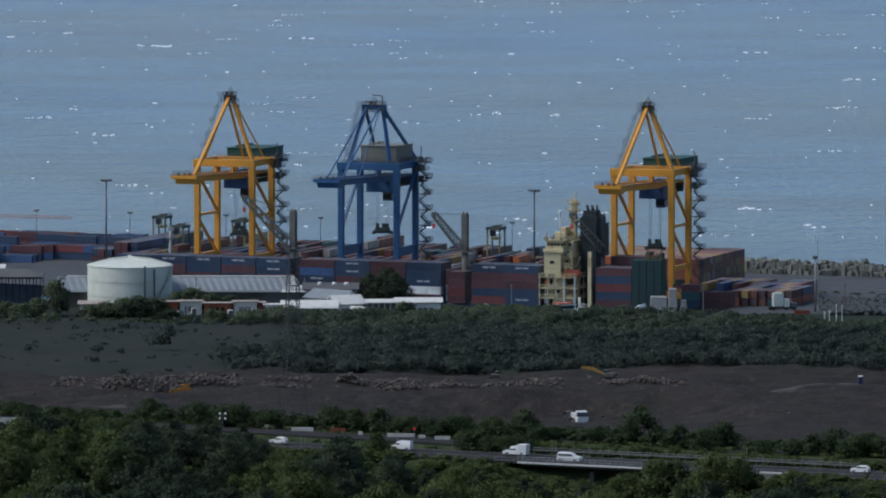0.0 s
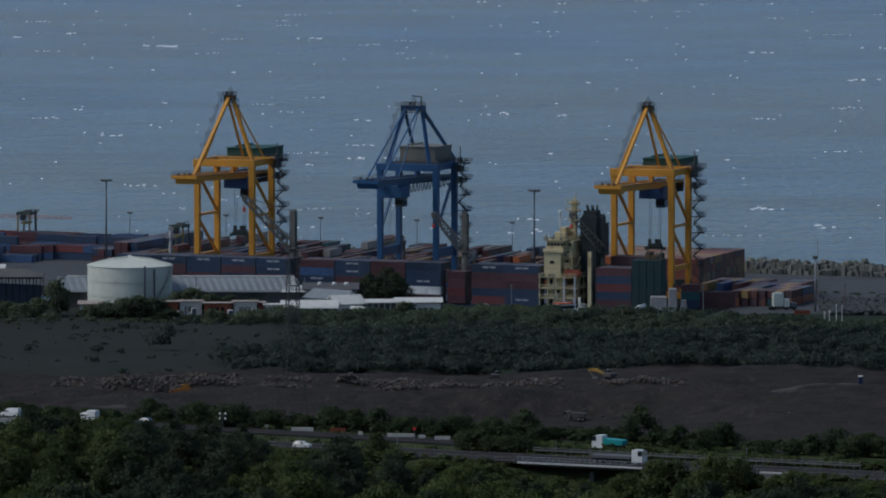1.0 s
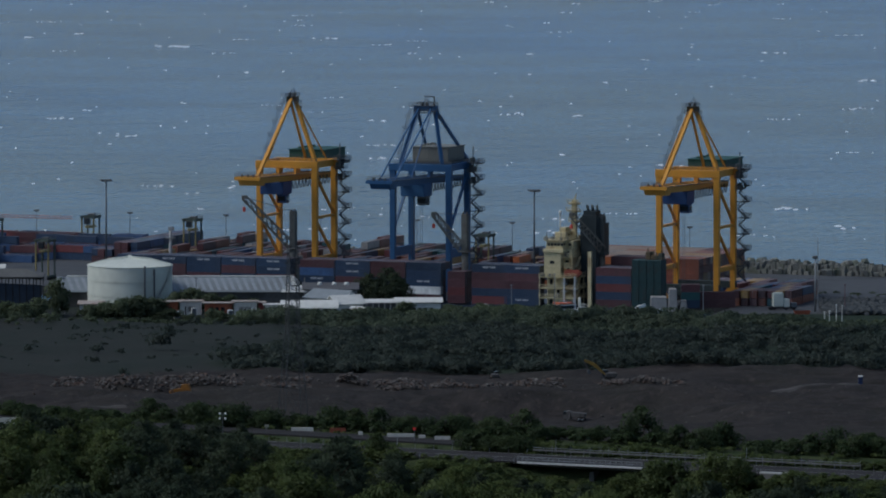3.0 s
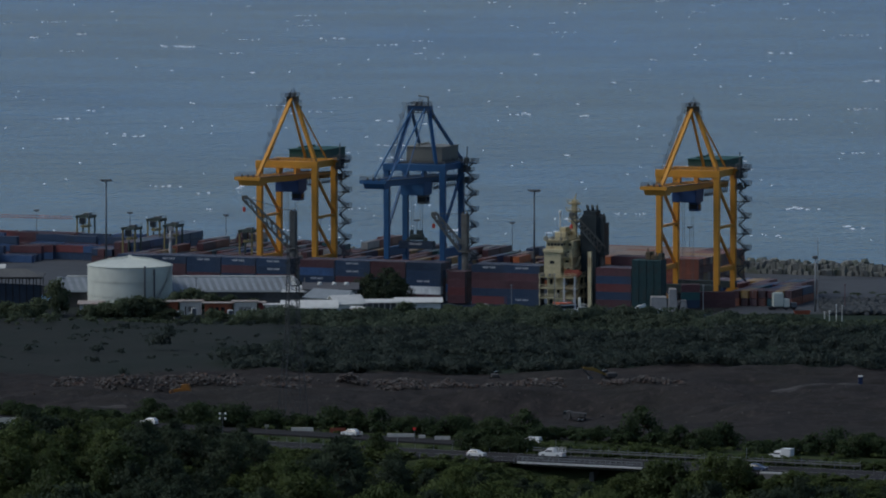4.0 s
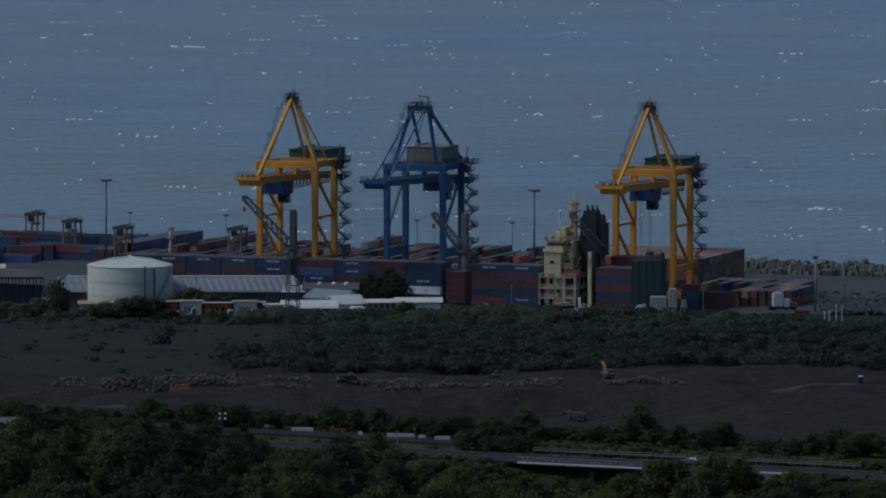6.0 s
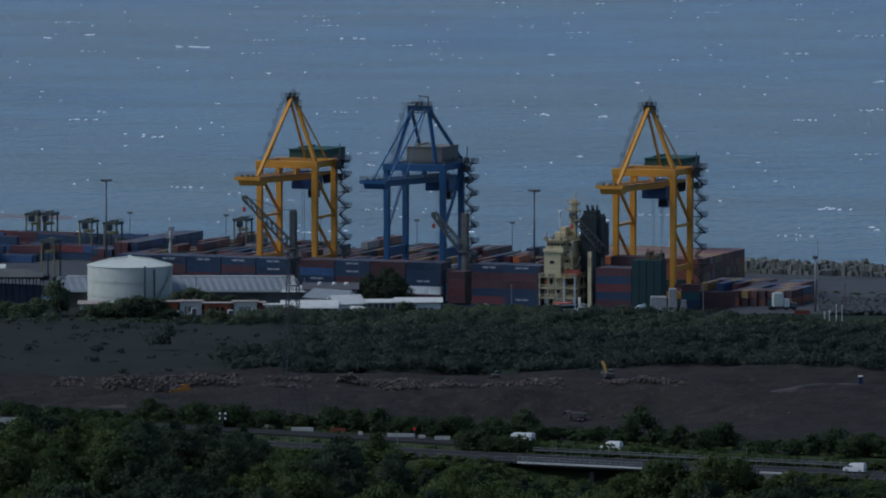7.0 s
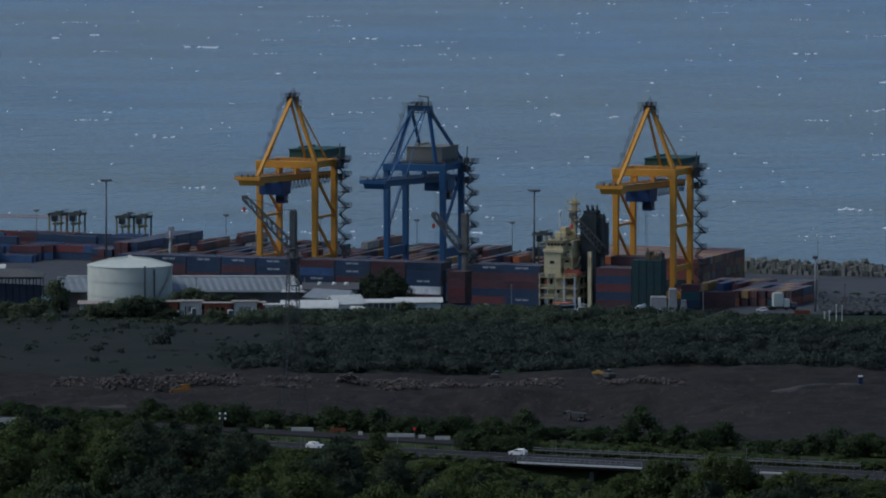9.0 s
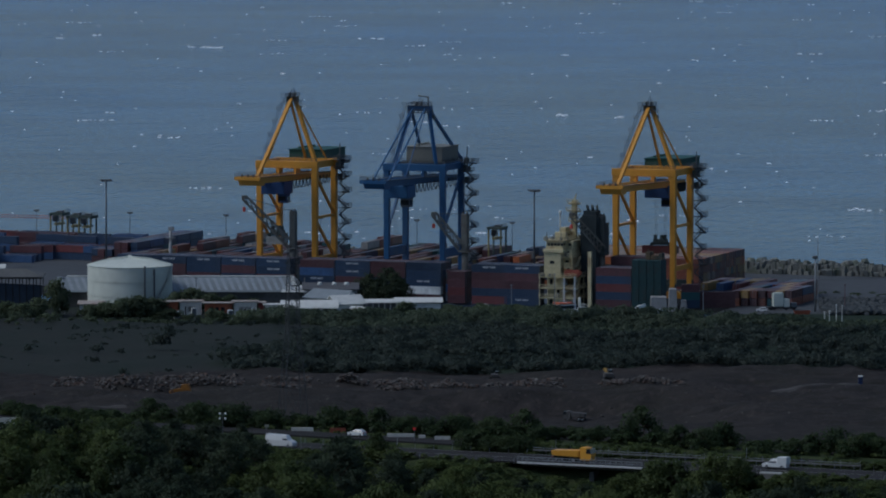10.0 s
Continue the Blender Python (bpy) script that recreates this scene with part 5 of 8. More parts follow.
def tug(x, y):
    c = empty("tug_boat", "white harbour tug with orange deck in the basin", "boat", "", pose(x, y, 0, 0, 0, 25))
    bm = bmesh.new()
    prev = None
    for xx, w in ((-9, 2.6), (-7, 3.3), (2, 3.4), (7, 2.2), (9.5, 0.2)):
        ring = [bm.verts.new(v) for v in ((xx, -w, 2.2 + max(0, xx) * 0.09), (xx, -w * 0.8, -0.5), (xx, w * 0.8, -0.5), (xx, w, 2.2 + max(0, xx) * 0.09))]
        if prev:
            for k in range(4):
                bm.faces.new((prev[k], ring[k], ring[(k + 1) % 4], prev[(k + 1) % 4]))
        else:
            bm.faces.new(ring[::-1])
        prev = ring
    bm.faces.new(prev)
    bmesh.ops.recalc_face_normals(bm, faces=list(bm.faces))
    part("hull", bm, WHITE, c)
    bm = bmesh.new()
    box(bm, -6.2, -2.2, 2.3, 3.5, 2.2, 4.4)
    box(bm, -5.8, -1.9, 4.4, -0.8, 1.9, 6.4)
    part("wheelhouse", bevel(bm, 0.12), WHITE, c)
    bm = bmesh.new()
    box(bm, -5.86, -1.96, 4.9, -0.74, 1.96, 5.9)
    part("window", bm, GLASS, c)
    bm = bmesh.new()
    box(bm, -6.6, -2.4, 6.42, -1.2, 2.4, 6.75)
    part("upper_deck", bevel(bm, 0.06), ORANGEP, c)
    for xx, h in ((-3.6, 14.6), (0.2, 15.2)):
        bm = bmesh.new()
        for dx in (-0.25, 0.25):
            rod(bm, (xx + dx, 0, 4.4), (xx + dx * 0.4, 0, h), 0.15, 0.12)
        for k in range(9):
            z = 4.6 + k * (h - 5.0) / 9
            beam(bm, (xx - 0.25, 0, z), (xx + 0.25, 0, z + (h - 5.0) / 9), 0.08)
        for z, w in ((h - 1.6, 0.9), (h - 4.2, 1.3)):
            beam(bm, (xx - w, 0, z), (xx + w, 0, z), 0.12)
        part("mast", bm, WHITE, c)
    bm = bmesh.new()
    rail(bm, [(-1.0, -2.2, 4.4), (3.6, -2.2, 4.4), (3.6, 2.2, 4.4)], h=1.6, r=0.07)
    rail(bm, [(-6.4, -2.3, 6.75), (-1.3, -2.3, 6.75)], h=0.9, r=0.06)
    rail(bm, [(3.4, -2.6, 2.4), (6.8, -2.0, 2.9)], h=1.3, r=0.07)
    part("handrail", bm, WHITE, c)
    bm = bmesh.new()
    rod(bm, (2.2, 0.4, 4.4), (2.2, 0.4, 8.2), 0.45, 0.38, seg=12)
    part("funnel", bm, TANKWHITE, c)
    return c


tug(42.5, 2183)
# grey mooring dolphin and boats by the stern
c = empty("quay_block", "stepped grey concrete mooring block beside the basin", "concrete block", "", pose(71.6, 2186, 0))
for b, lean in (((-4.5, -3, 0, 1.2, 3, 8.4), 0.3), ((1.2, -3.2, 0, 4.6, 3, 11.0), 0.5), ((4.7, -2.8, 0, 8.2, 3, 7.2), 0.9)):
    bm = bmesh.new()
    for v in box(bm, *b):                                   # battered sides
        if v.co.z > 1:
            v.co.x += lean if v.co.x < sum(b[::3]) / 2 else -lean
            v.co.y += 0.5 if v.co.y < 0 else -0.5
    part("block", bevel(bm, 0.15), CONCRETE, c)
for x, y, r, tip in ((63.7, 2166, 10, -24), (69.6, 2163, -15, 0)):
    b = empty("small_boat", "small white boat laid up on the bank", "boat", "small boats", pose(x, y, 5.0 if not tip else 6.2, 0, tip, r))
    b.scale = (0.62, 0.62, 0.62)
    bm = bmesh.new()
    prev = None
    for xx, w in ((-2.6, 0.9), (-1, 1.15), (1.4, 0.9), (2.9, 0.08)):
        ring = [bm.verts.new(v) for v in ((xx, -w, 1.5), (xx, -w * 0.5, 0), (xx, w * 0.5, 0), (xx, w, 1.5))]
        if prev:
            for k in range(4):
                bm.faces.new((prev[k], ring[k], ring[(k + 1) % 4], prev[(k + 1) % 4]))
        else:
            bm.faces.new(ring[::-1])
        prev = ring
    bm.faces.new(prev)
    bmesh.ops.recalc_face_normals(bm, faces=list(bm.faces))
    part("hull", bm, WHITE, b)
    bm = bmesh.new()
    box(bm, -1.4, -0.6, 1.5, 0.2, 0.6, 2.1)
    part("cabin", bevel(bm, 0.15), WHITE, b)

# white boat ramp on posts, half hidden by the bank's bushes
c = empty("boat_ramp", "white sloping boat ramp on posts above the bank", "ramp", "", pose(15.3, 2150, 5.0))
bm = bmesh.new()
beam(bm, (-2.0, 0, 4.0), (2.0, 0, 2.2), 1.2, 0.45)
part("ramp_deck", bm, WHITE, c)
for x, h in ((-1.6, 3.7), (1.6, 2.2)):
    bm = bmesh.new()
    beam(bm, (x, 0, 0), (x, 0, h), 0.25)
    part("post", bm, GALV, c)

# floodlight pole and thin aerial on the east apron
c = empty("floodlight_pole", "stout grey pole with floodlights on the apron", "light mast", "", pose(121, 2190, 2.9))
bm = bmesh.new()
rod(bm, (0, 0, 0), (0, 0, 17.6), 0.34, 0.22, seg=12)
part("mast_pole", bm, GALV, c)
bm = bmesh.new()
box(bm, -1.0, -0.5, 17.4, 0.8, 0.5, 18.4)
part("floodlight", bevel(bm, 0.2), STEEL, c)
c = empty("aerial_mast", "thin tall aerial mast beside the floodlight pole", "mast", "", pose(121.9, 2191.2, 2.9))
bm = bmesh.new()
rod(bm, (0, 0, 0), (0, 0, 24.5), 0.22, 0.1)
part("mast_pole", bm, GALV, c)
for x, y, h, m_ in ((131, 2196, 8.5, PAINTS["maroon"]), (120.1, 2120.5, 4.2, WHITE), (121.7, 2120.5, 4.4, WHITE), (123.8, 2120, 6.4, WHITE), (125.6, 2120, 6.2, WHITE), (-79.5, 2170, 11, STEEL), (84.5, 2188, 9, GALV), (36, 2172, 12, GALV), (22, 2165, 9, GALV), (-121, 2155, 6, GALV)):
    p = empty("lamp_post", "thin post with a short cross arm near the bank", "post", "thin posts", pose(x, y, 3.2 if y > 2180 else 5))
    bm = bmesh.new()
    rod(bm, (0, 0, 0), (0, 0, h), 0.14, 0.1)
    part("pole", bm, m_, p)
    bm = bmesh.new()
    beam(bm, (-0.5, 0, h - 0.4), (0.5, 0, h - 0.4), 0.14)
    part("cross_arm", bm, m_, p)

# parked white tanker lorry on the east apron
lorry = empty("parked_lorry", "lorry with white bulk hoppers and a dark cab on the apron", "truck", "", pose(110.2, 2198, 3.0, 0, 0, 10))
lorry.scale = (0.8, 0.8, 0.8)
bm = bmesh.new()
box(bm, -3.4, -1.4, 1.4, 1.0, 1.4, 7.2)
bevel(bm, 0.35, 2)
for z in (3.2, 5.2):
    box(bm, -3.46, -1.46, z, 1.06, 1.46, z + 0.12)
part("bulk_hopper", bm, TANKWHITE, lorry)
bm = bmesh.new()
box(bm, 1.1, -1.4, 1.2, 3.4, 1.4, 4.6)
part("box_body", bevel(bm, 0.1), TANKWHITE, lorry)
bm = bmesh.new()
box(bm, -5.2, -1.2, 0.6, 6.4, 1.2, 1.2)
part("chassis", bm, BLACK, lorry)
bm = bmesh.new()
box(bm, 4.0, -1.2, 0.9, 6.6, 1.2, 2.9)
part("cab", bevel(bm, 0.2), SLATE, lorry)
for x in (-4.2, -2.8, 2.2, 5.4):
    for y in (-1.15, 1.15):
        bm = bmesh.new()
        rod(bm, (x, y - 0.15, 0.5), (x, y + 0.15, 0.5), 0.5, seg=14)
        part("wheel", bm, BLACK, lorry)

bm = bmesh.new()                                            # orange-red skip with sloping ends
side = [(-2.2, 0.2), (2.2, 0.2), (2.7, 1.7), (-2.7, 1.7)]
near = [bm.verts.new((x, -1.1, z)) for x, z in side]
far = [bm.verts.new((x, 1.1, z)) for x, z in side]
for f in (near, far[::-1], (near[0], far[0], far[1], near[1]), (near[1], far[1], far[2], near[2]), (far[0], near[0], near[3], far[3])):
    bm.faces.new(f)
for k in range(4):
    box(bm, -2.0 + k * 1.3, -1.18, 0.3, -1.85 + k * 1.3, -1.1, 1.6)
skip = part("skip", bm, RUSTRED)
skip.matrix_basis = pose(116, 2176, 2.9, 0, 0, 8)
tagged(skip, "open rusty orange-red steel skip on the apron", "skip")

# red and white lattice boom reaching over the far water, west
c = empty("floating_crane", "red and white lattice boom of a distant crane", "crane", "", on_quay(-352, 178, 3))
PINK = mat("faded_red", (0.40, 0.20, 0.18), 0.7, vary=0.2)
bm = bmesh.new()
box(bm, -2, -2, 0, 2, 2, 9.6)
part("tower", bevel(bm, 0.2), REDP, c)
for k in range(10):
    bm = bmesh.new()
    x = 1.0 + k * 4.6
    for dy, dz in ((-0.6, 0), (0.6, 0), (0, 0.9)):
        beam(bm, (x, dy, 9.2 + dz), (x + 4.6, dy, 9.2 + dz), 0.17)
    for i in range(3):
        beam(bm, (x + i * 1.53, -0.6, 9.2), (x + i * 1.53 + 0.76, 0, 10.1), 0.1)
        beam(bm, (x + i * 1.53 + 0.76, 0, 10.1), (x + i * 1.53 + 1.53, -0.6, 9.2), 0.1)
    part("boom_section", bm, PINK, c)


# ---- breakwater blocks and riprap ----
def rocks(name, n, where, size, material, label, category, seed, blocky=0.25, kind="stuff", tall=0.8, cubes=False):
    """Loose stones, one joined mesh."""
    r = random.Random(seed)
    ico = [(0, 0, 1), (0.89, 0, 0.45), (0.28, 0.85, 0.45), (-0.72, 0.53, 0.45), (-0.72, -0.53, 0.45), (0.28, -0.85, 0.45),
           (0.72, 0.53, -0.45), (-0.28, 0.85, -0.45), (-0.89, 0, -0.45), (-0.28, -0.85, -0.45), (0.72, -0.53, -0.45), (0, 0, -1)]
    tri = [(0, 1, 2), (0, 2, 3), (0, 3, 4), (0, 4, 5), (0, 5, 1), (1, 6, 2), (2, 7, 3), (3, 8, 4), (4, 9, 5), (5, 10, 1),
           (2, 6, 7), (3, 7, 8), (4, 8, 9), (5, 9, 10), (1, 10, 6), (11, 7, 6), (11, 8, 7), (11, 9, 8), (11, 10, 9), (11, 6, 10)]
    if cubes:
        ico = [(i * 0.8, j * 0.8, k * 0.8) for i in (-1, 1) for j in (-1, 1) for k in (-1, 1)]
        tri = [(0, 1, 3, 2), (4, 6, 7, 5), (0, 4, 5, 1), (2, 3, 7, 6), (0, 2, 6, 4), (1, 5, 7, 3)]
    verts, faces = [], []
    for _ in range(n):
        x, y, z = where(r)
        s = size(r)
        rot = Euler((r.uniform(0, 6), r.uniform(0, 6), r.uniform(0, 6)) if not cubes else (r.uniform(-0.35, 0.35), r.uniform(-0.35, 0.35), r.uniform(0, 6))).to_matrix()
        base = len(verts)
        for v in ico:
            q = rot @ (Vector(v) * s * r.uniform(1 - blocky, 1 + blocky))
            verts.append((x + q.x, y + q.y, z + q.z * tall))
        faces += [tuple(base + i for i in f) for f in tri]
    me = bpy.data.meshes.new(name)
    me.from_pydata(verts, [], faces)
    me.materials.append(material)
    return tagged(new(name, me), label, category, kind=kind)


def breakwater():
    """Upright concrete blocks set close in three rows, a little out of line."""
    r = random.Random(4)
    verts, faces = [], []
    for row, (n, top) in enumerate(((131.0, 5.0), (134.0, 6.4), (137.5, 6.9), (141, 5.5))):
        a = -36.0
        while a < 168:
            w, d, h = r.uniform(1.1, 2.1), r.uniform(1.6, 2.6), top - 2.6 + r.uniform(-0.7, 0.5)
            x, y, _ = quay(a + w / 2, n + r.uniform(-0.6, 0.6))
            m = Matrix.Translation((x, y, 2.6)) @ Euler((r.uniform(-0.12, 0.12), r.uniform(-0.14, 0.14), TURN + r.uniform(-0.4, 0.4))).to_matrix().to_4x4()
            base = len(verts)
            k = r.uniform(0.75, 1.0)
            for i, j, z in ((-1, -1, 0), (1, -1, 0), (1, 1, 0), (-1, 1, 0), (-k, -k, h), (k, -k, h), (k, k, h), (-k, k, h)):
                verts.append(tuple(m @ Vector((i * w / 2, j * d / 2, z))))
            faces += [tuple(base + q for q in f) for f in ((3, 2, 1, 0), (4, 5, 6, 7), (0, 1, 5, 4), (1, 2, 6, 5), (2, 3, 7, 6), (3, 0, 4, 7))]
            a += w + r.uniform(0.1, 0.7)
    me = bpy.data.meshes.new("breakwater_blocks")
    me.from_pydata(verts, [], faces)
    me.materials.append(DOLOS)
    return tagged(new("breakwater_blocks", me), "upright grey concrete blocks of the breakwater", "breakwater", kind="stuff")


breakwater()
rocks("far_breakwater", 900, lambda r: (lambda k, n: (*quay(-420 + 420 * k, n)[:2], r.uniform(1.5, 4.0)))(r.random(), r.uniform(172, 186)), lambda r: r.uniform(0.9, 1.8), DOLOS, "grey rocks along the far edge of the terminal", "breakwater", 5, 0.3)
rocks("riprap", 4200, lambda r: (lambda x, y: (x, y, (3.1 if y > 2196 else 2.6 + (2196 - y) * 0.07) + r.uniform(-0.5, 0.7)))(r.uniform(124, 190), r.uniform(2155, 2234)), lambda r: r.uniform(0.7, 1.6), RIPRAP, "dark boulders of the rock bank", "rocks", 6, 0.3)


HEAPS = [(-90, -82, 0.5, 0.8), (-80, -67, 0.9, 1.0), (-66, -46, 2.2, 1.8), (-42, -30, 0.7, 0.8), (-24.5, -17.5, 1.6, 2.5), (-16, -4, 1.3, 1.4), (-3, 8, 0.7, 1.0), (9, 28, 1.3, 1.4), (36, 56, 1.3, 1.4)]


def rubble_where(r):
    x0, x1, _, h = r.choices(HEAPS, [w for _, _, w, _ in HEAPS])[0]
    k = (r.random() + r.random()) / 2
    x = x0 + (x1 - x0) * (k if r.random() < 0.5 else r.random())
    deep = 26 if x1 - x0 > 10 else 14
    y = 1566 - r.random() * deep - (10 if x < -60 else 0) + 4 * noise.noise((x * 0.2, 0, 3))
    top = 0.72 * h * math.sin(math.pi * min(1, max(0, (x - x0) / (x1 - x0)))) ** 0.6 * (0.6 + 0.5 * noise.noise((x * 0.4, 1, 0)) + 0.4)
    return x, y, ground_z(x, y) + 0.1 + r.random() * top


rocks("quarry_rubble", 5200, rubble_where, lambda r: 0.14 + 0.42 * r.random() ** 2.2, ROCK, "grey-brown broken rock heaped along the quarry edge", "rubble", 8, 0.35)
rocks("quarry_rubble", 1200, rubble_where, lambda r: 0.14 + 0.36 * r.random() ** 2.0, REDROCK, "reddish earth-stained rock among the quarry heaps", "rubble", 18, 0.35)
rocks("quarry_rubble", 500, rubble_where, lambda r: 0.12 + 0.34 * r.random() ** 2.0, PALEROCK, "pale freshly broken rock among the quarry heaps", "rubble", 28, 0.35)
rocks("quarry_stones", 700, lambda r: (lambda x, y: (x, y, ground_z(x, y)))(r.uniform(-95, 105), r.uniform(1415, 1565)), lambda r: 0.08 + 0.34 * r.random() ** 4, ROCK, "loose stones scattered on the quarry floor", "stones", 9, 0.35)


# ---- highway ----
def strip(name, p, q, w, z, material, label, thick=0.3, kind="structure", category="road"):
    bm = bmesh.new()
    d = (q - p).normalized()
    nrm = Vector((-d.y, d.x, 0))
    k = 40
    for i in range(k):
        a, b = p.lerp(q, i / k), p.lerp(q, (i + 1) / k)
        vs = [bm.verts.new((c.x, c.y, z)) for c in (a - nrm * w / 2, b - nrm * w / 2, b + nrm * w / 2, a + nrm * w / 2)]
        bm.faces.new(vs)
    bmesh.ops.remove_doubles(bm, verts=list(bm.verts), dist=0.01)
    if thick:
        r = bmesh.ops.extrude_face_region(bm, geom=list(bm.faces))
        bmesh.ops.translate(bm, verts=[v for v in r["geom"] if isinstance(v, bmesh.types.BMVert)], vec=(0, 0, -thick))
        bmesh.ops.recalc_face_normals(bm, faces=list(bm.faces))
    return tagged(part(name, bm, material), label, category, kind=kind)


ROADPAINT = mat("road_paint", (0.34, 0.34, 0.32), 0.9, vary=0.3, size=2, spec=0.1)


def lane(pq, k, off=0.0):
    a, b = pq
    v = a.lerp(b, k)
    d = (b - a).normalized()
    return v + Vector((-d.y, d.x, 0)) * off


def draped(name, way, w, material, label, category="track"):
    """A strip laid along a line over the ground."""
    verts, faces = [], []
    pts = []
    for (xa, ya), (xb, yb) in zip(way, way[1:]):
        n = max(2, int(math.hypot(xb - xa, yb - ya) / 2.0))
        pts += [(xa + (xb - xa) * k / n, ya + (yb - ya) * k / n) for k in range(n)]
    pts.append(way[-1])
    for k, (x, y) in enumerate(pts):
        xa, ya = pts[max(0, k - 1)]
        xb, yb = pts[min(len(pts) - 1, k + 1)]
        d = Vector((xb - xa, yb - ya, 0)).normalized()
        for o in (-0.5, -0.25, 0.0, 0.25, 0.5):
            ww = w * (1 + 0.35 * noise.noise((x * 0.2, y * 0.2, 4)))
            px, py = x - d.y * o * ww, y + d.x * o * ww
            verts.append((px, py, ground_z(px, py) + (0.35 if abs(o) < 0.4 else -0.15)))
    for k in range(len(pts) - 1):
        for j in range(4):
            a = k * 5 + j
            faces.append((a, a + 5, a + 6, a + 1))
    me = bpy.data.meshes.new(name)
    me.from_pydata(verts, [], faces)
    me.materials.append(material)
    return tagged(new(name, me), label, category, kind="structure")


draped("dirt_track", [(63, 1517), (77, 1536), (98.4, 1565), (120, 1592)], 4.0, TRACK, "pale dusty haul track in the quarry")
draped("dirt_track", [(-110, 1440), (-92, 1436), (-80, 1438), (-68, 1440)], 6.0, TRACK, "pale sandy track at the quarry's foot")


MAIN = (ROAD_A, ROAD_B)
strip("road", ROAD_A, ROAD_B, 13.5, ROAD_Z, ASPHALT, "dark asphalt highway on an embankment")
strip("road", FAR_A, FAR_B, 8.0, ROAD_Z, ASPHALT, "dark asphalt slip road beside the highway")
for off in (-6.2, 0.0, 6.2):
    strip("lane_line", ROAD_A + ROAD_N * off, ROAD_B + ROAD_N * off, 0.16, ROAD_Z + 0.006, ROADPAINT, "white painted line on the highway", 0, category="road marking")


RAILPALE = mat("pale_galvanised", (0.16, 0.16, 0.155), 0.8, vary=0.3, size=2, spec=0.1)


def guardrail(p, q, label="galvanised steel guardrail along the highway", high=()):
    c = empty("guardrail", label, "guardrail", "guardrails")
    n = int((q - p).length / 4)
    bm = bmesh.new()
    beam(bm, (p.x, p.y, ROAD_Z + 0.65), (q.x, q.y, ROAD_Z + 0.65), 0.1, 0.3)
    part("rail", bm, RAILPALE, c)
    for z in high:
        bm = bmesh.new()
        beam(bm, (p.x, p.y, ROAD_Z + z), (q.x, q.y, ROAD_Z + z), 0.08, 0.09)
        part("rail", bm, GALV, c)
    bm = bmesh.new()
    beam(bm, (0, 0, -0.4), (0, 0, max((0.8,) + high)), 0.09)
    me = part("post", bm, GALV, c).data
    c.children[-1].matrix_basis = Matrix.Translation((p.x, p.y, ROAD_Z))
    for k in range(1, n + 1):
        v = p.lerp(q, k / n)
        share("post", me, c, Matrix.Translation((v.x, v.y, ROAD_Z)))


for off in (-7.4, 7.4):
    guardrail(ROAD_A + ROAD_N * off, ROAD_B + ROAD_N * off)

guardrail(lane(MAIN, 0.57, 8.6), lane(MAIN, 0.80, 8.6), "tall three-rail steel fence along the bridge", (1.1, 1.6))

# bridge over the dip: edge beam, parapet rails, pier wall
bridge = empty("bridge", "low concrete road bridge with a pale edge beam", "bridge")
b0, b1 = 0.584, 0.672
p, q = lane(MAIN, b0, -7.8), lane(MAIN, b1, -7.8)
bm = bmesh.new()
beam(bm, (p.x, p.y, ROAD_Z - 0.05), (q.x, q.y, ROAD_Z + 0.02), 0.4, 0.32)
part("edge_beam", bm, PALE, bridge)
bm = bmesh.new()
p2, q2 = lane(MAIN, b0, 0), lane(MAIN, b1, 0)
beam(bm, (p2.x, p2.y, ROAD_Z - 0.66), (q2.x, q2.y, ROAD_Z - 0.66), 10.5, 0.7)
part("deck", bm, DARKCON, bridge)
for k in (b0, 0.632, b1):
    bm = bmesh.new()
    v = lane(MAIN, k, 0)
    a, b = v - ROAD_N * 4.8, v + ROAD_N * 4.8
    beam(bm, (a.x, a.y, ROAD_Z - 4.6), (b.x, b.y, ROAD_Z - 4.6), 0.9, 6.0)
    part("pier", bm, DARKCON, bridge)
bm = bmesh.new()
for i in range(25):
    v = p.lerp(q, i / 24)
    beam(bm, (v.x, v.y, ROAD_Z + 0.1), (v.x, v.y, ROAD_Z + 1.1), 0.1)
for h in (0.6, 1.1):
    beam(bm, (p.x, p.y, ROAD_Z + h), (q.x, q.y, ROAD_Z + h), 0.1)
part("railing", bm, GALV, bridge)
for k0, k1 in ((0.755, 0.775), (0.865, 0.893), (0.965, 0.99)):
    cv = empty("culvert", "short pale concrete culvert head below the highway", "culvert", "culverts")
    p, q = lane(MAIN, k0, -8.6), lane(MAIN, k1, -8.6)
    bm = bmesh.new()
    beam(bm, (p.x, p.y, ROAD_Z - 1.2), (q.x, q.y, ROAD_Z - 1.2), 0.5, 3.0)
    part("wall", bm, CONCRETE, cv)
    bm = bmesh.new()
    beam(bm, (p.x, p.y, ROAD_Z + 0.45), (q.x, q.y, ROAD_Z + 0.45), 0.6, 0.3)
    part("coping", bm, PALE, cv)

BARRIER = mat("barrier_white", (0.46, 0.45, 0.40), 0.8, vary=0.2, size=1)
ORANGEB = mat("barrier_orange", (0.18, 0.05, 0.025), 0.7, vary=0.3)
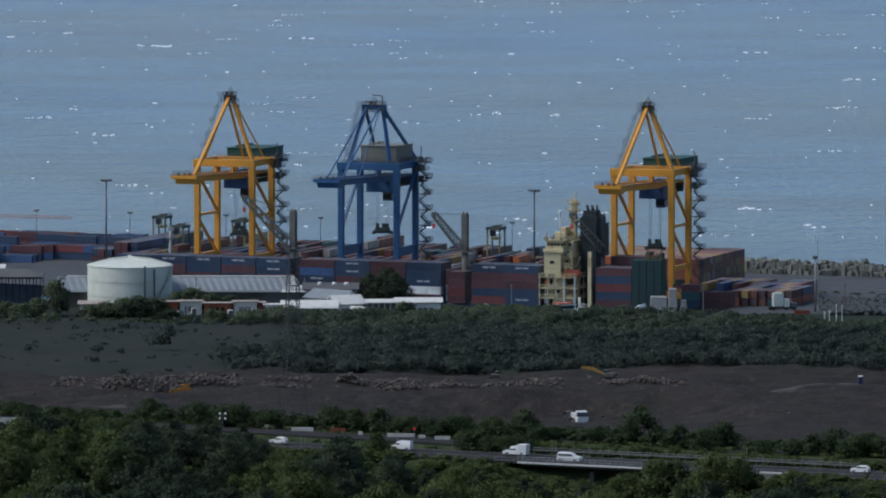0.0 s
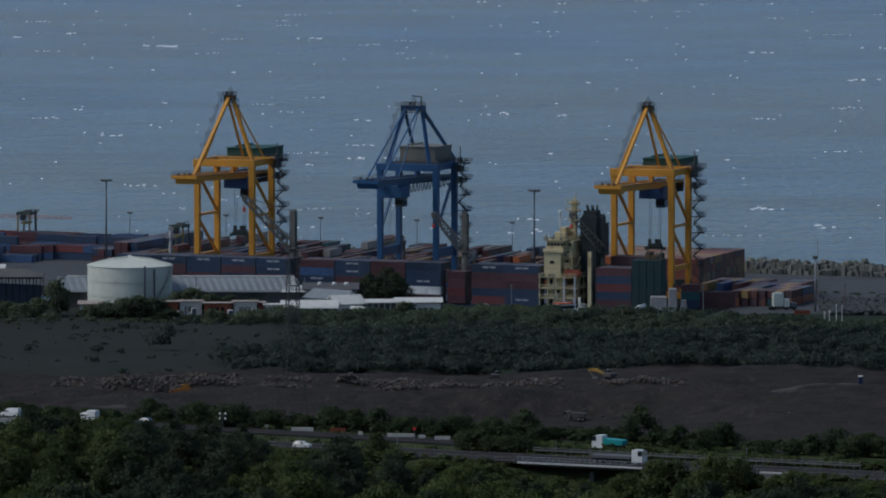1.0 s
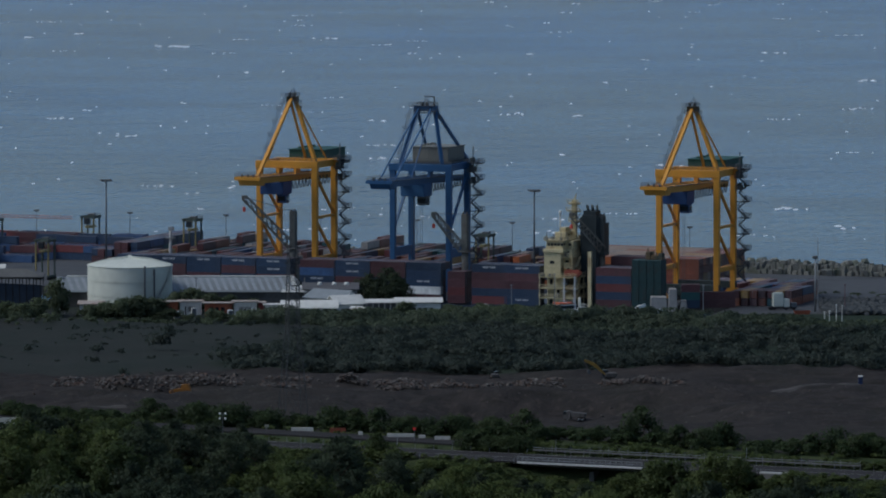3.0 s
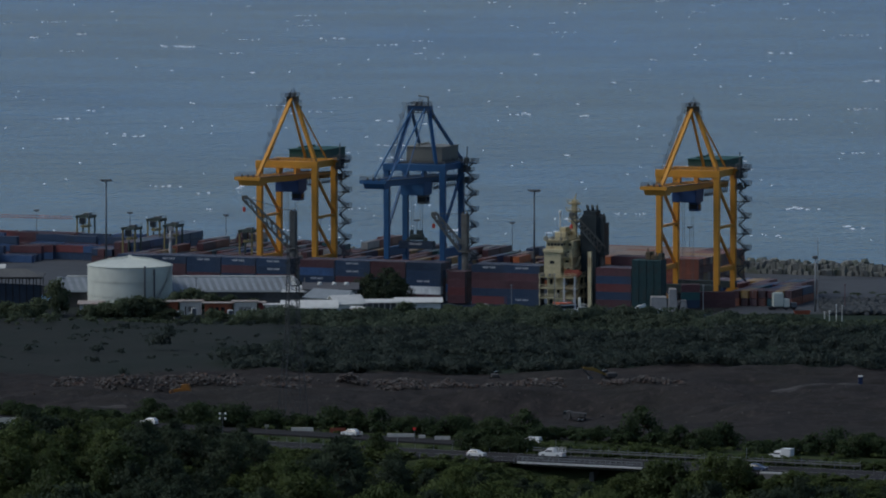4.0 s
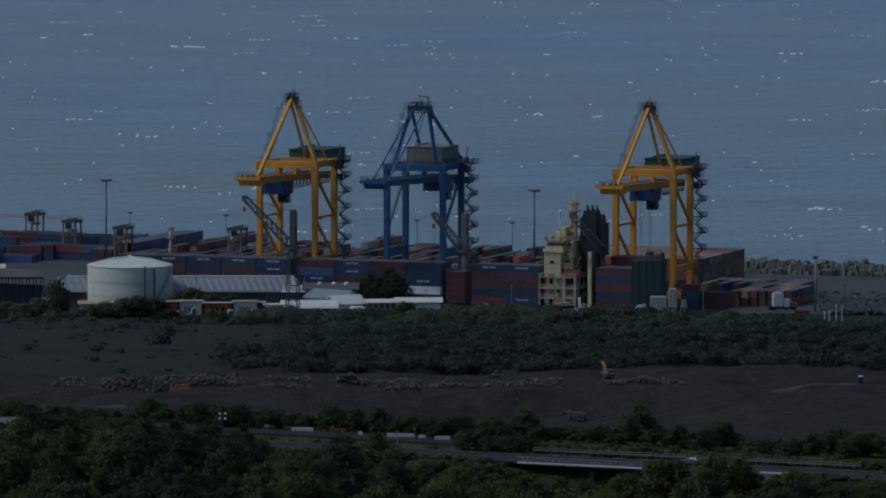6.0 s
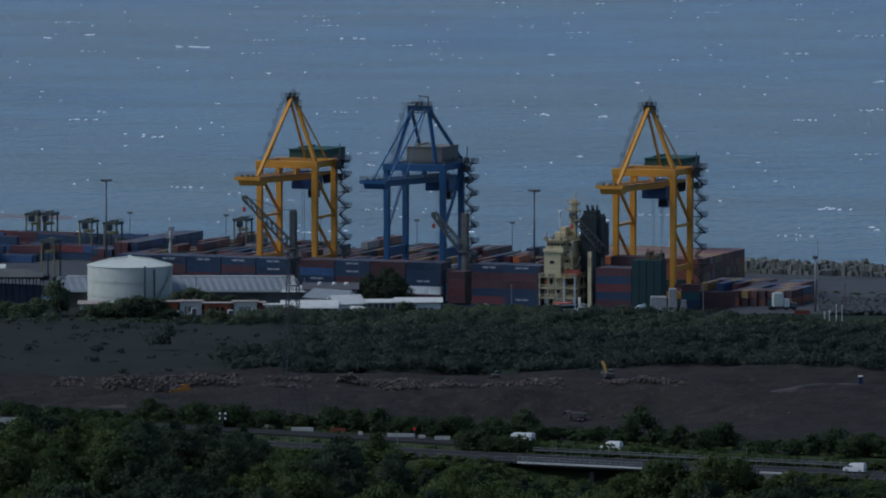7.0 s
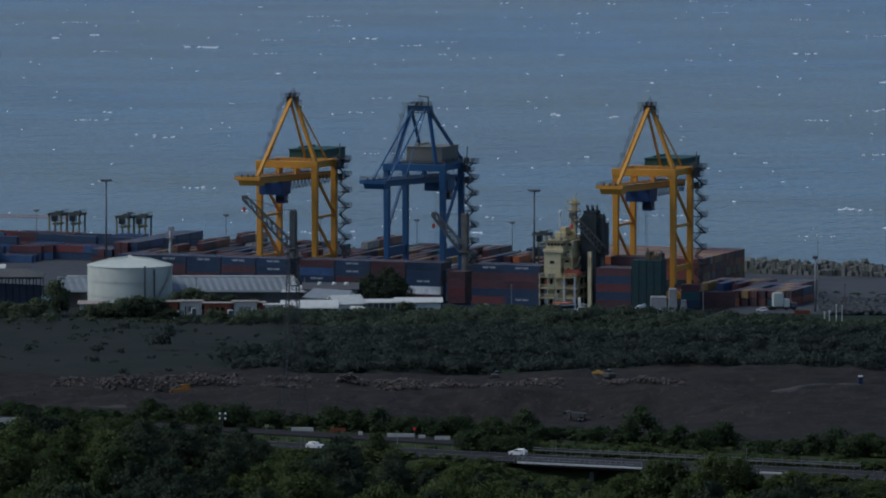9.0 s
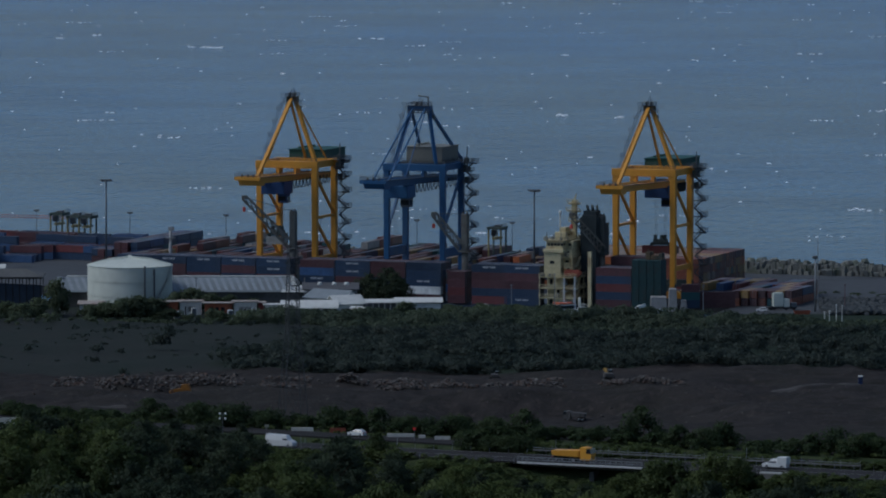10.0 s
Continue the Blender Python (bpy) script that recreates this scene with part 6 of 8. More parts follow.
# white blocks and walls behind the slip road
for x0, x1, y, h in ((-30.6, -26.1, 1356, 1.0), (-11.2, -5.6, 1344, 1.0), (-4.9, -3.5, 1342, 0.9), (-1.7, 1.5, 1339, 0.95), (-17.0, -16.1, 1348, 1.0), (-36, -35.2, 1360, 1.2), (-92, -86.5, 1374, 1.2)):
    bm = bmesh.new()
    n = max(1, round((x1 - x0) / 1.4))
    for k in range(n):
        xa = x0 + k * (x1 - x0) / n
        vs = box(bm, xa + 0.02, -0.3, -0.8, xa + (x1 - x0) / n - 0.02, 0.3, h * 0.78)
        for v in vs:
            if v.co.z > 0.5:
                v.co.y *= 0.6
    ob = part("road_barrier", bm, BARRIER)
    ob.matrix_basis = pose(0, y, ROAD_Z - 0.1, 0, 0, 0)
    tagged(ob, "white moulded road barrier beside the slip road", "barrier", "road barriers")
ob = bmesh.new()
for k in range(3):
    for v in box(ob, -1.6 + k * 1.1, -0.3, 0, -0.6 + k * 1.1, 0.3, 0.9):
        if v.co.z > 0.5:
            v.co.y *= 0.5
ob = part("road_barrier", ob, ORANGEB)
ob.matrix_basis = pose(-21.2, 1353.5, ROAD_Z - 0.1)
tagged(ob, "faded orange moulded road barrier beside the slip road", "barrier", "road barriers")
c = empty("floodlight", "four-lamp white floodlight on a thin pole", "floodlight", "", pose(-44.3, 1352, 46.5))
bm = bmesh.new()
rod(bm, (0, 0, 0), (0, 0, 7.0), 0.1, 0.07)
beam(bm, (-0.7, 0, 6.1), (0.7, 0, 6.1), 0.1)
part("pole", bm, STEEL, c)
for x in (-0.55, 0.55):
    for z in (6.0, 7.0):
        bm = bmesh.new()
        box(bm, x - 0.2, -0.2, z - 0.2, x + 0.2, 0.1, z + 0.2)
        part("lamp", bevel(bm, 0.06), WHITE, c)
c = empty("red_sign", "small round red road sign on a post", "road sign", "", pose(-5.7, 1338, 49.2))
bm = bmesh.new()
rod(bm, (0, 0, 0), (0, 0, 2.6), 0.06)
part("pole", bm, GALV, c)
bm = bmesh.new()
rod(bm, (0, -0.05, 2.6), (0, 0.02, 2.6), 0.33, seg=16)
part("sign_plate", bm, mat("sign_red", (0.8, 0.04, 0.03), 0.5, vary=0.05), c)
for k, off in ((0.47, 9.5), (0.585, 9.5), (0.72, 9.5), (0.86, 9.5), (0.43, -9.0)):
    v = lane(MAIN, k, off)
    p = empty("lamp_post", "slim grey street lamp beside the highway", "street lamp", "street lamps", pose(v.x, v.y, ROAD_Z - 0.3))
    bm = bmesh.new()
    rod(bm, (0, 0, 0), (0, 0, 3.2), 0.07, 0.05)
    part("pole", bm, GALV, p)


# ---- transmission tower ----
def pylon(x, y, z, h):
    c = empty("transmission_tower", "grey steel lattice transmission tower behind the highway", "pylon", "", pose(x, y, z, 0, 0, 18))
    def half(t):
        for (ta, wa), (tb, wb) in zip(SHAPE, SHAPE[1:]):
            if t <= tb:
                return wa + (wb - wa) * (t - ta) / (tb - ta)
        return SHAPE[-1][1]
    SHAPE = [(0, 2.6), (0.2, 2.15), (0.52, 1.3), (0.72, 1.1), (1.0, 0.85)]
    for sx in (-1, 1):
        for sy in (-1, 1):
            bm = bmesh.new()
            prev = None
            for t in (0, 0.2, 0.52, 0.72, 1.0):
                v = Vector((sx * half(t), sy * half(t), h * t))
                if prev:
                    beam(bm, prev, v, 0.13)
                prev = v
            part("leg", bm, PYLON, c)
    for side in range(4):
        bm = bmesh.new()
        rot = Matrix.Rotation(side * math.pi / 2, 4, "Z")
        ts = [0, 0.26, 0.52] + [0.52 + 0.48 * k / 8 for k in range(1, 9)]
        for t0, t1 in zip(ts, ts[1:]):
            a0, a1 = half(t0), half(t1)
            for p, q in (((-a0, -a0, h * t0), (a1, -a1, h * t1)), ((a0, -a0, h * t0), (-a1, -a1, h * t1)), ((-a1, -a1, h * t1), (a1, -a1, h * t1))):
                beam(bm, rot @ Vector(p), rot @ Vector(q), 0.05 if t0 < 0.5 else 0.075)
        part("bracing", bm, PYLON, c)
    for t in (0.78, 0.9):
        bm = bmesh.new()
        for sx in (-1, 1):
            beam(bm, (0, 0, h * t), (sx * 1.7, 0, h * t + 0.2), 0.16)
            beam(bm, (0, 0, h * t + 1.2), (sx * 1.7, 0, h * t + 0.2), 0.12)
        part("cross_arm", bm, PYLON, c)
    return c


PYLON = mat("pylon_steel", (0.048, 0.052, 0.056), 0.7, 0.0, vary=0.15)
pylon(-31.0, 1390, 46.5, 38.0)
c = empty("portable_toilet", "blue portable toilet cabin with a white roof", "toilet cabin", "", pose(97.2, 1567, ground_z(97.2, 1567) + 0.3))
bm = bmesh.new()
box(bm, -0.6, -0.6, 0, 0.6, 0.6, 2.0)
part("cabin", bevel(bm, 0.06), mat("cabin_blue", (0.015, 0.03, 0.085), 0.5), c)
c.scale = (0.85, 0.85, 0.9)
bm = bmesh.new()
box(bm, -0.68, -0.68, 2.0, 0.68, 0.68, 2.3)
part("roof", bevel(bm, 0.1), WHITE, c)


# ---- trees ----
def leaf_card(verts, faces, normals, o, rot, shape, out):
    """One leaf spray: its face looks out of the crown and its shading is bent part of the way there."""
    base = len(verts)
    face = rot @ Vector((0, 0, 1))
    turned = face.dot(out) < 0
    if turned:
        face = -face
    bent = tuple((face * 0.32 + out * 0.68).normalized())
    for q in shape:
        verts.append(tuple(o + rot @ Vector(q)))
        normals.append(bent)
    faces.append((base + 3, base + 2, base + 1, base) if turned else (base, base + 1, base + 2, base + 3))


def leaf_mesh(name, verts, faces, normals):
    me = bpy.data.meshes.new(name)
    me.from_pydata(verts, [], faces)
    me.polygons.foreach_set("use_smooth", [True] * len(faces))
    me.normals_split_custom_set_from_vertices(normals)
    return me


def crown_mesh(seed, h, w, leaf, lobes, per, low=0.3, name="crown"):
    """A crown of uneven leafy sprays with gaps between them and loose twigs round its edge."""
    r = random.Random(seed)
    verts, faces, normals = [], [], []
    lean = Vector((r.uniform(-0.08, 0.08) * w, r.uniform(-0.08, 0.08) * w, 0))

    def spray(o, s, v=Vector((0, 0, 0))):
        rot = Euler((r.uniform(-1.1, 1.1), r.uniform(-1.1, 1.1), r.uniform(0, 6.3))).to_matrix()
        out = (v + (o - Vector((0, 0, h * 0.4))).normalized() * 0.8).normalized()
        leaf_card(verts, faces, normals, o, rot, ((-s, 0, 0), (0, -s * 0.55, 0.12 * s), (s, 0, 0), (0, s * 0.55, 0.12 * s)), out)

    for i in range(lobes):
        t = (i + 0.5) / lobes
        reach = math.sin(math.pi * (0.18 + 0.74 * t)) ** 0.8
        a = i * 2.4 + r.uniform(-0.8, 0.8)
        rad = w * r.uniform(0.07, 0.2)
        flat = r.uniform(0.5, 0.95)
        d = (w * 0.5 * reach - rad * 0.5) * r.uniform(0.3, 1.1)
        c = lean * t + Vector((math.cos(a) * d, math.sin(a) * d, min(h - rad * 0.8, h * (low + (0.96 - low) * t) - rad * 0.3 + r.uniform(-0.1, 0.1) * h)))
        for _ in range(int(per * (0.4 + 3.6 * rad / w))):
            v = Vector((r.gauss(0, 1), r.gauss(0, 1), r.gauss(0, 1) + 0.2)).normalized()
            o = c + Vector((v.x, v.y, v.z * flat)) * rad * (1.3 - 0.85 * r.random())
            spray(o, leaf * r.uniform(0.5, 1.35), v)
    for _ in range(int(lobes * per * 0.12)):                # loose twigs
        t, a = r.random(), r.uniform(0, 6.3)
        d = w * 0.52 * math.sin(math.pi * (0.15 + 0.78 * t)) ** 0.8 * math.sqrt(r.random())
        spray(lean * t + Vector((math.cos(a) * d, math.sin(a) * d, h * (low * 0.8 + (1.04 - low * 0.8) * t))), leaf * r.uniform(0.4, 0.9))
    return leaf_mesh(name, verts, faces, normals)


def tree_kind(seed, h, w, leaf, lobes, per, material, label, category, group, name="tree", low=0.3):
    t = empty(name, label, category, group)
    r = random.Random(seed + 50)
    bm = bmesh.new()
    top = Vector((r.uniform(-0.3, 0.3), r.uniform(-0.3, 0.3), h * 0.5))
    rod(bm, (0, 0, -0.6), top, 0.028 * h, 0.014 * h, seg=7)
    for k in range(5):
        a = k * 1.26 + r.random()
        b = top.lerp(Vector((0, 0, 0)), 0.15 * (k % 3))
        rod(bm, b, b + Vector((math.cos(a) * w * 0.3, math.sin(a) * w * 0.3, h * r.uniform(0.15, 0.3))), 0.012 * h, 0.004 * h, seg=5)
    part("trunk", bm, BARK, t)
    me = crown_mesh(seed, h, w, leaf, lobes, per, low)
    me.materials.append(material)
    share("crown", me, t)
    return t


ROADSIDE = "dense dark green broadleaf tree beside the highway"
TREES = [tree_kind(s, 8.0, w, 0.345, n * 2, 44, LEAF, ROADSIDE, "tree", "roadside trees", low=lo) for s, w, n, lo in ((1, 8.0, 22, 0.2), (2, 9.5, 26, 0.15), (3, 7.0, 18, 0.25), (4, 10.0, 28, 0.18), (5, 8.5, 20, 0.2), (6, 6.5, 16, 0.3))]
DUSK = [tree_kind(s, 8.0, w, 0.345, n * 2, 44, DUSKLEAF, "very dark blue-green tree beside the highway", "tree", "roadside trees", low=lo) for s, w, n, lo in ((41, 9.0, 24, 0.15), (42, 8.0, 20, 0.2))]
HEDGE = [tree_kind(s, 5.0, w, 0.31, 36, 46, DEEPLEAF, "bushy dark green tree behind the slip road", "tree", "trees behind the road", low=0.08) for s, w in ((7, 8.0), (8, 9.5), (9, 7.0))]
for k, t in enumerate(TREES + DUSK + HEDGE):
    x, y = -78 + k * 8.0, 1214
    t.matrix_basis = pose(x, y, ground_z(x, y))
placer = random.Random(77)


def put_tree(kinds, x, y, h, base_h, sink=0.3):
    t = placer.choice(kinds)
    s = h / base_h
    c = copy_thing(t, pose(x, y, ground_z(x, y) - sink, 0, 0, placer.uniform(0, 360)))
    w = s * placer.uniform(0.8, 1.15)
    c.scale = (w, w, s)
    return c


def thicket(name, spots, material, label, category, leaf, per_m, seed, tilt=0.7):
    """Bushes that nobody could count: clumps of leaves on short stems, one mesh."""
    r = random.Random(seed)
    verts, faces, normals = [], [], []
    for x, y, h, w in spots:
        z = ground_z(x, y)
        n = int(per_m * w * h)
        lobes = [(x + r.uniform(-0.35, 0.35) * w, y + r.uniform(-0.35, 0.35) * w, z + h * r.uniform(0.3, 0.68), w * r.uniform(0.2, 0.36)) for _ in range(5)]
        for _ in range(n):
            lx, ly, lz, lr = lobes[r.randrange(5)]
            d = Vector((r.gauss(0, 1), r.gauss(0, 1), r.gauss(0, 1))).normalized() * lr * r.uniform(0.6, 1.1)
            d.z = d.z if d.z > -0.4 * lr else -d.z          # leaves thin out underneath
            o = Vector((lx + d.x, ly + d.y, max(z + 0.1, lz + d.z * min(1.0, h / w * 1.2))))
            rot = Euler((r.uniform(-tilt, tilt), r.uniform(-tilt, tilt), r.uniform(0, 6.3))).to_matrix()
            s = leaf * r.uniform(0.6, 1.5)
            out = (d.normalized() + (o - Vector((x, y, z))).normalized()).normalized()
            leaf_card(verts, faces, normals, o, rot, ((-s, 0, 0), (0, -s * 0.6, 0.1 * s), (s, 0, 0), (0, s * 0.6, 0.1 * s)), out)
    me = leaf_mesh(name, verts, faces, normals)
    me.materials.append(material)
    return tagged(new(name, me), label, category, kind="stuff")


def road_y(x):
    return ROAD_A.y + (ROAD_B.y - ROAD_A.y) * (x - ROAD_A.x) / (ROAD_B.x - ROAD_A.x)


# before the highway: a wood whose tops stay under the road's edge, but for the west end
EYE_Z = 188.5
CANOPY = [(-110, 54), (-90, 51.5), (-86, 53), (-82, 56.3), (-73, 56.3), (-71.5, 52.6), (-69.5, 52.6), (-68, 56.8), (-65, 56.0), (-62, 54.8), (-57, 55.4), (-37, 55.6), (-34, 51.0), (-23, 51.0), (-21, 53.6), (-14.6, 53.4), (-13, 54.6), (-10.5, 54.6),
          (-8.5, 50.2), (10, 49.8), (13, 47.8), (33.5, 47.8), (37, 51.4), (43.5, 52.6), (48, 53.6), (56, 53.6), (58.5, 50.0), (63, 50.0), (65, 51.8), (70, 51.2), (72, 49.6), (79, 49.6), (82, 51.0), (110, 51.0)]


def canopy(x):
    """How high the leaves stand along the near side of the highway."""
    for (xa, za), (xb, zb) in zip(CANOPY, CANOPY[1:]):
        if x <= xb:
            return za + (zb - za) * max(0.0, (x - xa) / (xb - xa))
    return CANOPY[-1][1]


def room_for(x, y):
    edge = road_y(x) - 13
    return EYE_Z - (EYE_Z - canopy(x)) * y / edge - ground_z(x, y)


under = []
for gx in range(-11, 12):
    for gy in range(0, 14):
        x, y = gx * 8.4 + placer.uniform(-3.6, 3.6), 1200 + gy * 10.0 + placer.uniform(-4.4, 4.4)
        edge = road_y(x) - 9.5
        if y > edge - 1.0 or abs(x) > 0.0672 * y + 5:
            continue
        room = room_for(x, y) + 1.2 * max(0.0, noise.noise((x * 0.11, y * 0.02, 6))) * 2.0 - 0.6
        h = min(placer.uniform(6.5, 11.5), room * placer.uniform(0.75, 1.0))
        if h > 4.2:
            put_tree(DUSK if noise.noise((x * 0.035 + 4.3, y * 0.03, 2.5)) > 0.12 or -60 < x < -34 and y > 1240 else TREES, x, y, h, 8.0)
        for _ in range(5):
            bx, by = x + placer.uniform(-5, 5), y + placer.uniform(-5, 5)
            if by < road_y(bx) - 10.5:
                under.append((bx, by, max(0.7, min(4.5, room_for(bx, by) * 0.85) * placer.uniform(0.6, 1.0)), placer.uniform(3.0, 5.5)))
for k in range(40):                                         # trees that stand close before the road
    x = -98 + k * 4.95 + placer.uniform(-1.6, 1.6)
    y = road_y(x) - 15 + placer.uniform(-3, 2.5)
    room = room_for(x, y)
    if room > 3.2:
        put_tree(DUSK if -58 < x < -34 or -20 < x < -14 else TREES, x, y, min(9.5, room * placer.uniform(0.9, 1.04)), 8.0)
    for _ in range(3):
        bx, by = x + placer.uniform(-2.5, 2.5), y + placer.uniform(-4, 4)
        under.append((bx, by, max(0.7, min(4.0, room_for(bx, by) * 0.9)), placer.uniform(2.5, 4.5)))
for k in range(200):
    x = placer.uniform(-98, 98)
    under.append((x, road_y(x) + placer.choice((-10.0, 9.6, 10.4, 31, 33, 36)) + placer.uniform(-0.8, 0.8), placer.uniform(0.5, 1.3), placer.uniform(1.6, 3.2)))
for k in range(150):                                        # low hedge that screens the slip road
    x = placer.uniform(14, 98)
    under.append((x, FAR_A.y + (FAR_B.y - FAR_A.y) * (x - FAR_A.x) / (FAR_B.x - FAR_A.x) - 6.0 + placer.uniform(-2.2, 1.0), placer.uniform(0.8, 2.4), placer.uniform(1.4, 4.4)))
for k in range(90):                                         # verge before the highway
    x = placer.uniform(-12, 98)
    if 12 < x < 33:
        continue
    under.append((x, road_y(x) - 9.6 + placer.uniform(-1.5, 0.3), placer.uniform(0.6, 1.5) * (1.5 if 34 < x < 58 else 1.0), placer.uniform(1.8, 3.6)))
thicket("undergrowth", under, LEAF, "bright and dark green undergrowth between the roadside trees", "bushes", 0.40, 9, 301)
thicket("dry_bushes", [(placer.uniform(66, 76), placer.uniform(1233, 1244), placer.uniform(3.0, 4.6), placer.uniform(3, 5)) for _ in range(14)], DRYLEAF, "dry reddish-brown bushes among the roadside trees", "bushes", 0.28, 20, 307)
# behind the roads
belt = []
for k in range(58):
    x = -102 + k * 3.55 + placer.uniform(-1.6, 1.6)
    y = road_y(x) + 35 + placer.uniform(0, 13)
    dense = 0.55 + 1.1 * noise.noise((x * 0.07, 9, 0))
    h = 3.2 + 4.4 * dense * placer.uniform(0.35, 1.35)
    if -38 < x < -28:
        h *= 0.7
    if x > 58:
        h *= 0.75
    if 19 < x < 38:
        h *= 0.5
    if x < -62:
        h *= 0.6
    elif x < -38:
        h = 5.2 + 1.6 * noise.noise((x * 0.2, 3, 0)) * 2
    put_tree(HEDGE, x, y, max(2.6, min(8.0, h)), 5.0)
    for _ in range(5):
        belt.append((x + placer.uniform(-3, 3), y + placer.uniform(-6, 5), placer.uniform(1.4, 3.4), placer.uniform(2.5, 5.0)))
thicket("belt_undergrowth", belt, DEEPLEAF, "dark green undergrowth behind the slip road", "bushes", 0.34, 14, 305)
# on the strip between the two roads
for k in range(18):
    x = placer.uniform(1, 17) if k < 12 else placer.uniform(18, 42)
    put_tree(HEDGE, x, road_y(x) + 10.5 + placer.uniform(0, 2.0), placer.uniform(2.4, 4.4) if x < 18 else placer.uniform(1.2, 2.0), 5.0)
# scrub on the dark slope: a close blanket of wide crowns, thin on the bare west shoulder
spots, high_spots, low_spots = [], [], []
for k in range(3000):
    y = placer.uniform(1624, 2050)
    x = placer.uniform(-1, 1) * (0.067 * y + 6)
    edge = -48 + (y - 1668) * 0.05 + 12 * noise.noise((x * 0.05, y * 0.02, 8))
    if x < edge:
        if placer.random() < 0.13 and noise.noise((x * 0.04, y * 0.015, 5)) > -0.1:
            h = placer.uniform(0.3, 0.9)
            low_spots.append((x, y, h, h * placer.uniform(2.0, 4.0)))
        elif placer.random() < 0.03:
            h = placer.uniform(1.2, 2.6)
            spots.append((x, y, h, h * placer.uniform(1.4, 2.2)))
        continue
    open_east = x > 62 and y < 1860 and noise.noise((x * 0.04, y * 0.012, 2)) > -0.15
    if open_east and placer.random() < 0.75:
        h = placer.uniform(0.4, 1.1)
        low_spots.append((x, y, h, h * placer.uniform(2.0, 4.0)))
        continue
    h = placer.uniform(2.0, 4.4) * (0.8 + 0.5 * noise.noise((x * 0.03, y * 0.012, 4)))
    if x > 106 and y > 1900:                                # only low growth above the rock bank
        h *= 0.35
    (high_spots if y > 1905 + 60 * noise.noise((x * 0.03, y * 0.01, 6)) else spots).append((x, y, h, h * placer.uniform(1.7, 2.6)))
for k in range(1000):                                       # low growth that fills the gaps between the crowns
    y = placer.uniform(1640, 2050)
    x = placer.uniform(-40 + (y - 1668) * 0.05, 0.067 * y + 6)
    (high_spots if y > 1905 + 60 * noise.noise((x * 0.03, y * 0.01, 6)) else spots).append((x, y, 1.3, placer.uniform(4.5, 6.5)))
spots.append((-73.5, 1760, 6.5, 6.5))
thicket("scrub", spots, SCRUB, "dull dark green scrub covering the slope", "bushes", 0.42, 9.0, 302, 1.2)
for k in range(46):                                         # larger rounded crowns on the upper slope
    x, y, h = -52 + k * 2.8 + placer.uniform(-2, 2), placer.uniform(1930, 2050), placer.uniform(4.6, 6.2)
    high_spots.append((x, y, h, h * placer.uniform(1.5, 2.0)))
thicket("high_scrub", high_spots, HIGHLEAF, "mid green scrub on the upper slope", "bushes", 0.40, 9.5, 308, 1.2)
thicket("low_scrub", low_spots, SCRUB, "low dull tufts on the bare shoulder", "bushes", 0.3, 16.0, 306, 1.0)
# the green rim above the harbour: rounded crowns
spots = []
for k in range(420):
    y = placer.uniform(2040, 2118)
    x = placer.uniform(-1, 1) * (0.067 * y + 6)
    west = x < -62
    h = placer.uniform(2.6, 5.4) * (0.4 if west else 1.0) * (1.1 if -6 < x < 31 else 0.3 if x > 112 else 0.5 if x > 75 else 0.65 if x > 31 else 1.0)
    spots.append((x, y, h, h * placer.uniform(1.3, 2.1)))
thicket("rim_scrub", spots, BANKLEAF, "green scrub along the rim above the harbour", "bushes", 0.36, 13, 303, 1.1)
BANK = [tree_kind(s, 5.0, 7.0, 0.36, 34, 42, BANKLEAF, "dull green scrub tree on the harbour bank", "tree", "bank trees") for s in (21, 22)]
for (x, y, h), k in zip(((-122, 2134, 13.0), (-128, 2124, 8)), range(2)):
    BANK[k].matrix_basis = pose(x, y, ground_z(x, y) - 0.3)
    BANK[k].scale = (1.25, 1.25, h / 5)
for x, y, h in ((-112, 2130, 5.4), (-106, 2132, 6.2), (-101, 2130, 7.4), (-96, 2131, 8.2), (-92, 2132, 7.4), (-89, 2134, 5.2), (-86, 2160, 7.0), (-80, 2162, 8.0), (-74, 2160, 6.5), (-68, 2162, 6), (-61, 2160, 5), (-71, 2130, 3.6), (-73.5, 2131, 4.2), (-12.5, 2147, 5.0), (-132, 2116, 6.5), (-138, 2120, 7), (-143, 2116, 6.5), (-8, 2160, 3), (2, 2150, 4), (12, 2148, 4.5), (22, 2150, 4), (34, 2142, 4.5), (-3, 2119, 4.8), (3, 2122, 5.6), (8, 2118, 5.2), (13, 2121, 6.0), (18, 2118, 5.6), (24, 2121, 6.0), (29, 2119, 5.0), (34, 2117, 4.2), (36.5, 2124, 4.4), (39.5, 2122, 3.6), (52, 2114, 4.2), (58, 2116, 4.6), (64, 2113, 4.0), (86, 2114, 3.0), (95, 2116, 2.4)):
    put_tree(BANK, x, y, h, 5.0)
# harbour clump, made dark and hazy through its leaf colour
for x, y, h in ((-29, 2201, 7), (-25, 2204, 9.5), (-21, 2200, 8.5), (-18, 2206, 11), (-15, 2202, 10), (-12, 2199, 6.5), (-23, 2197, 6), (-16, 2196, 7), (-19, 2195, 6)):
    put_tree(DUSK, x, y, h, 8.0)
spots = [(placer.uniform(-116, -86), placer.uniform(2128, 2135), placer.uniform(2.4, 5.0), placer.uniform(4, 7)) for _ in range(22)]
spots += [(placer.uniform(124, 160), placer.uniform(2225, 2236), placer.uniform(0.5, 1.2), placer.uniform(2, 4)) for _ in range(14)]
spots += [(placer.uniform(-92, -54), placer.uniform(2126, 2132), placer.uniform(1.6, 3.6), placer.uniform(1.5, 4)) for _ in range(26)]
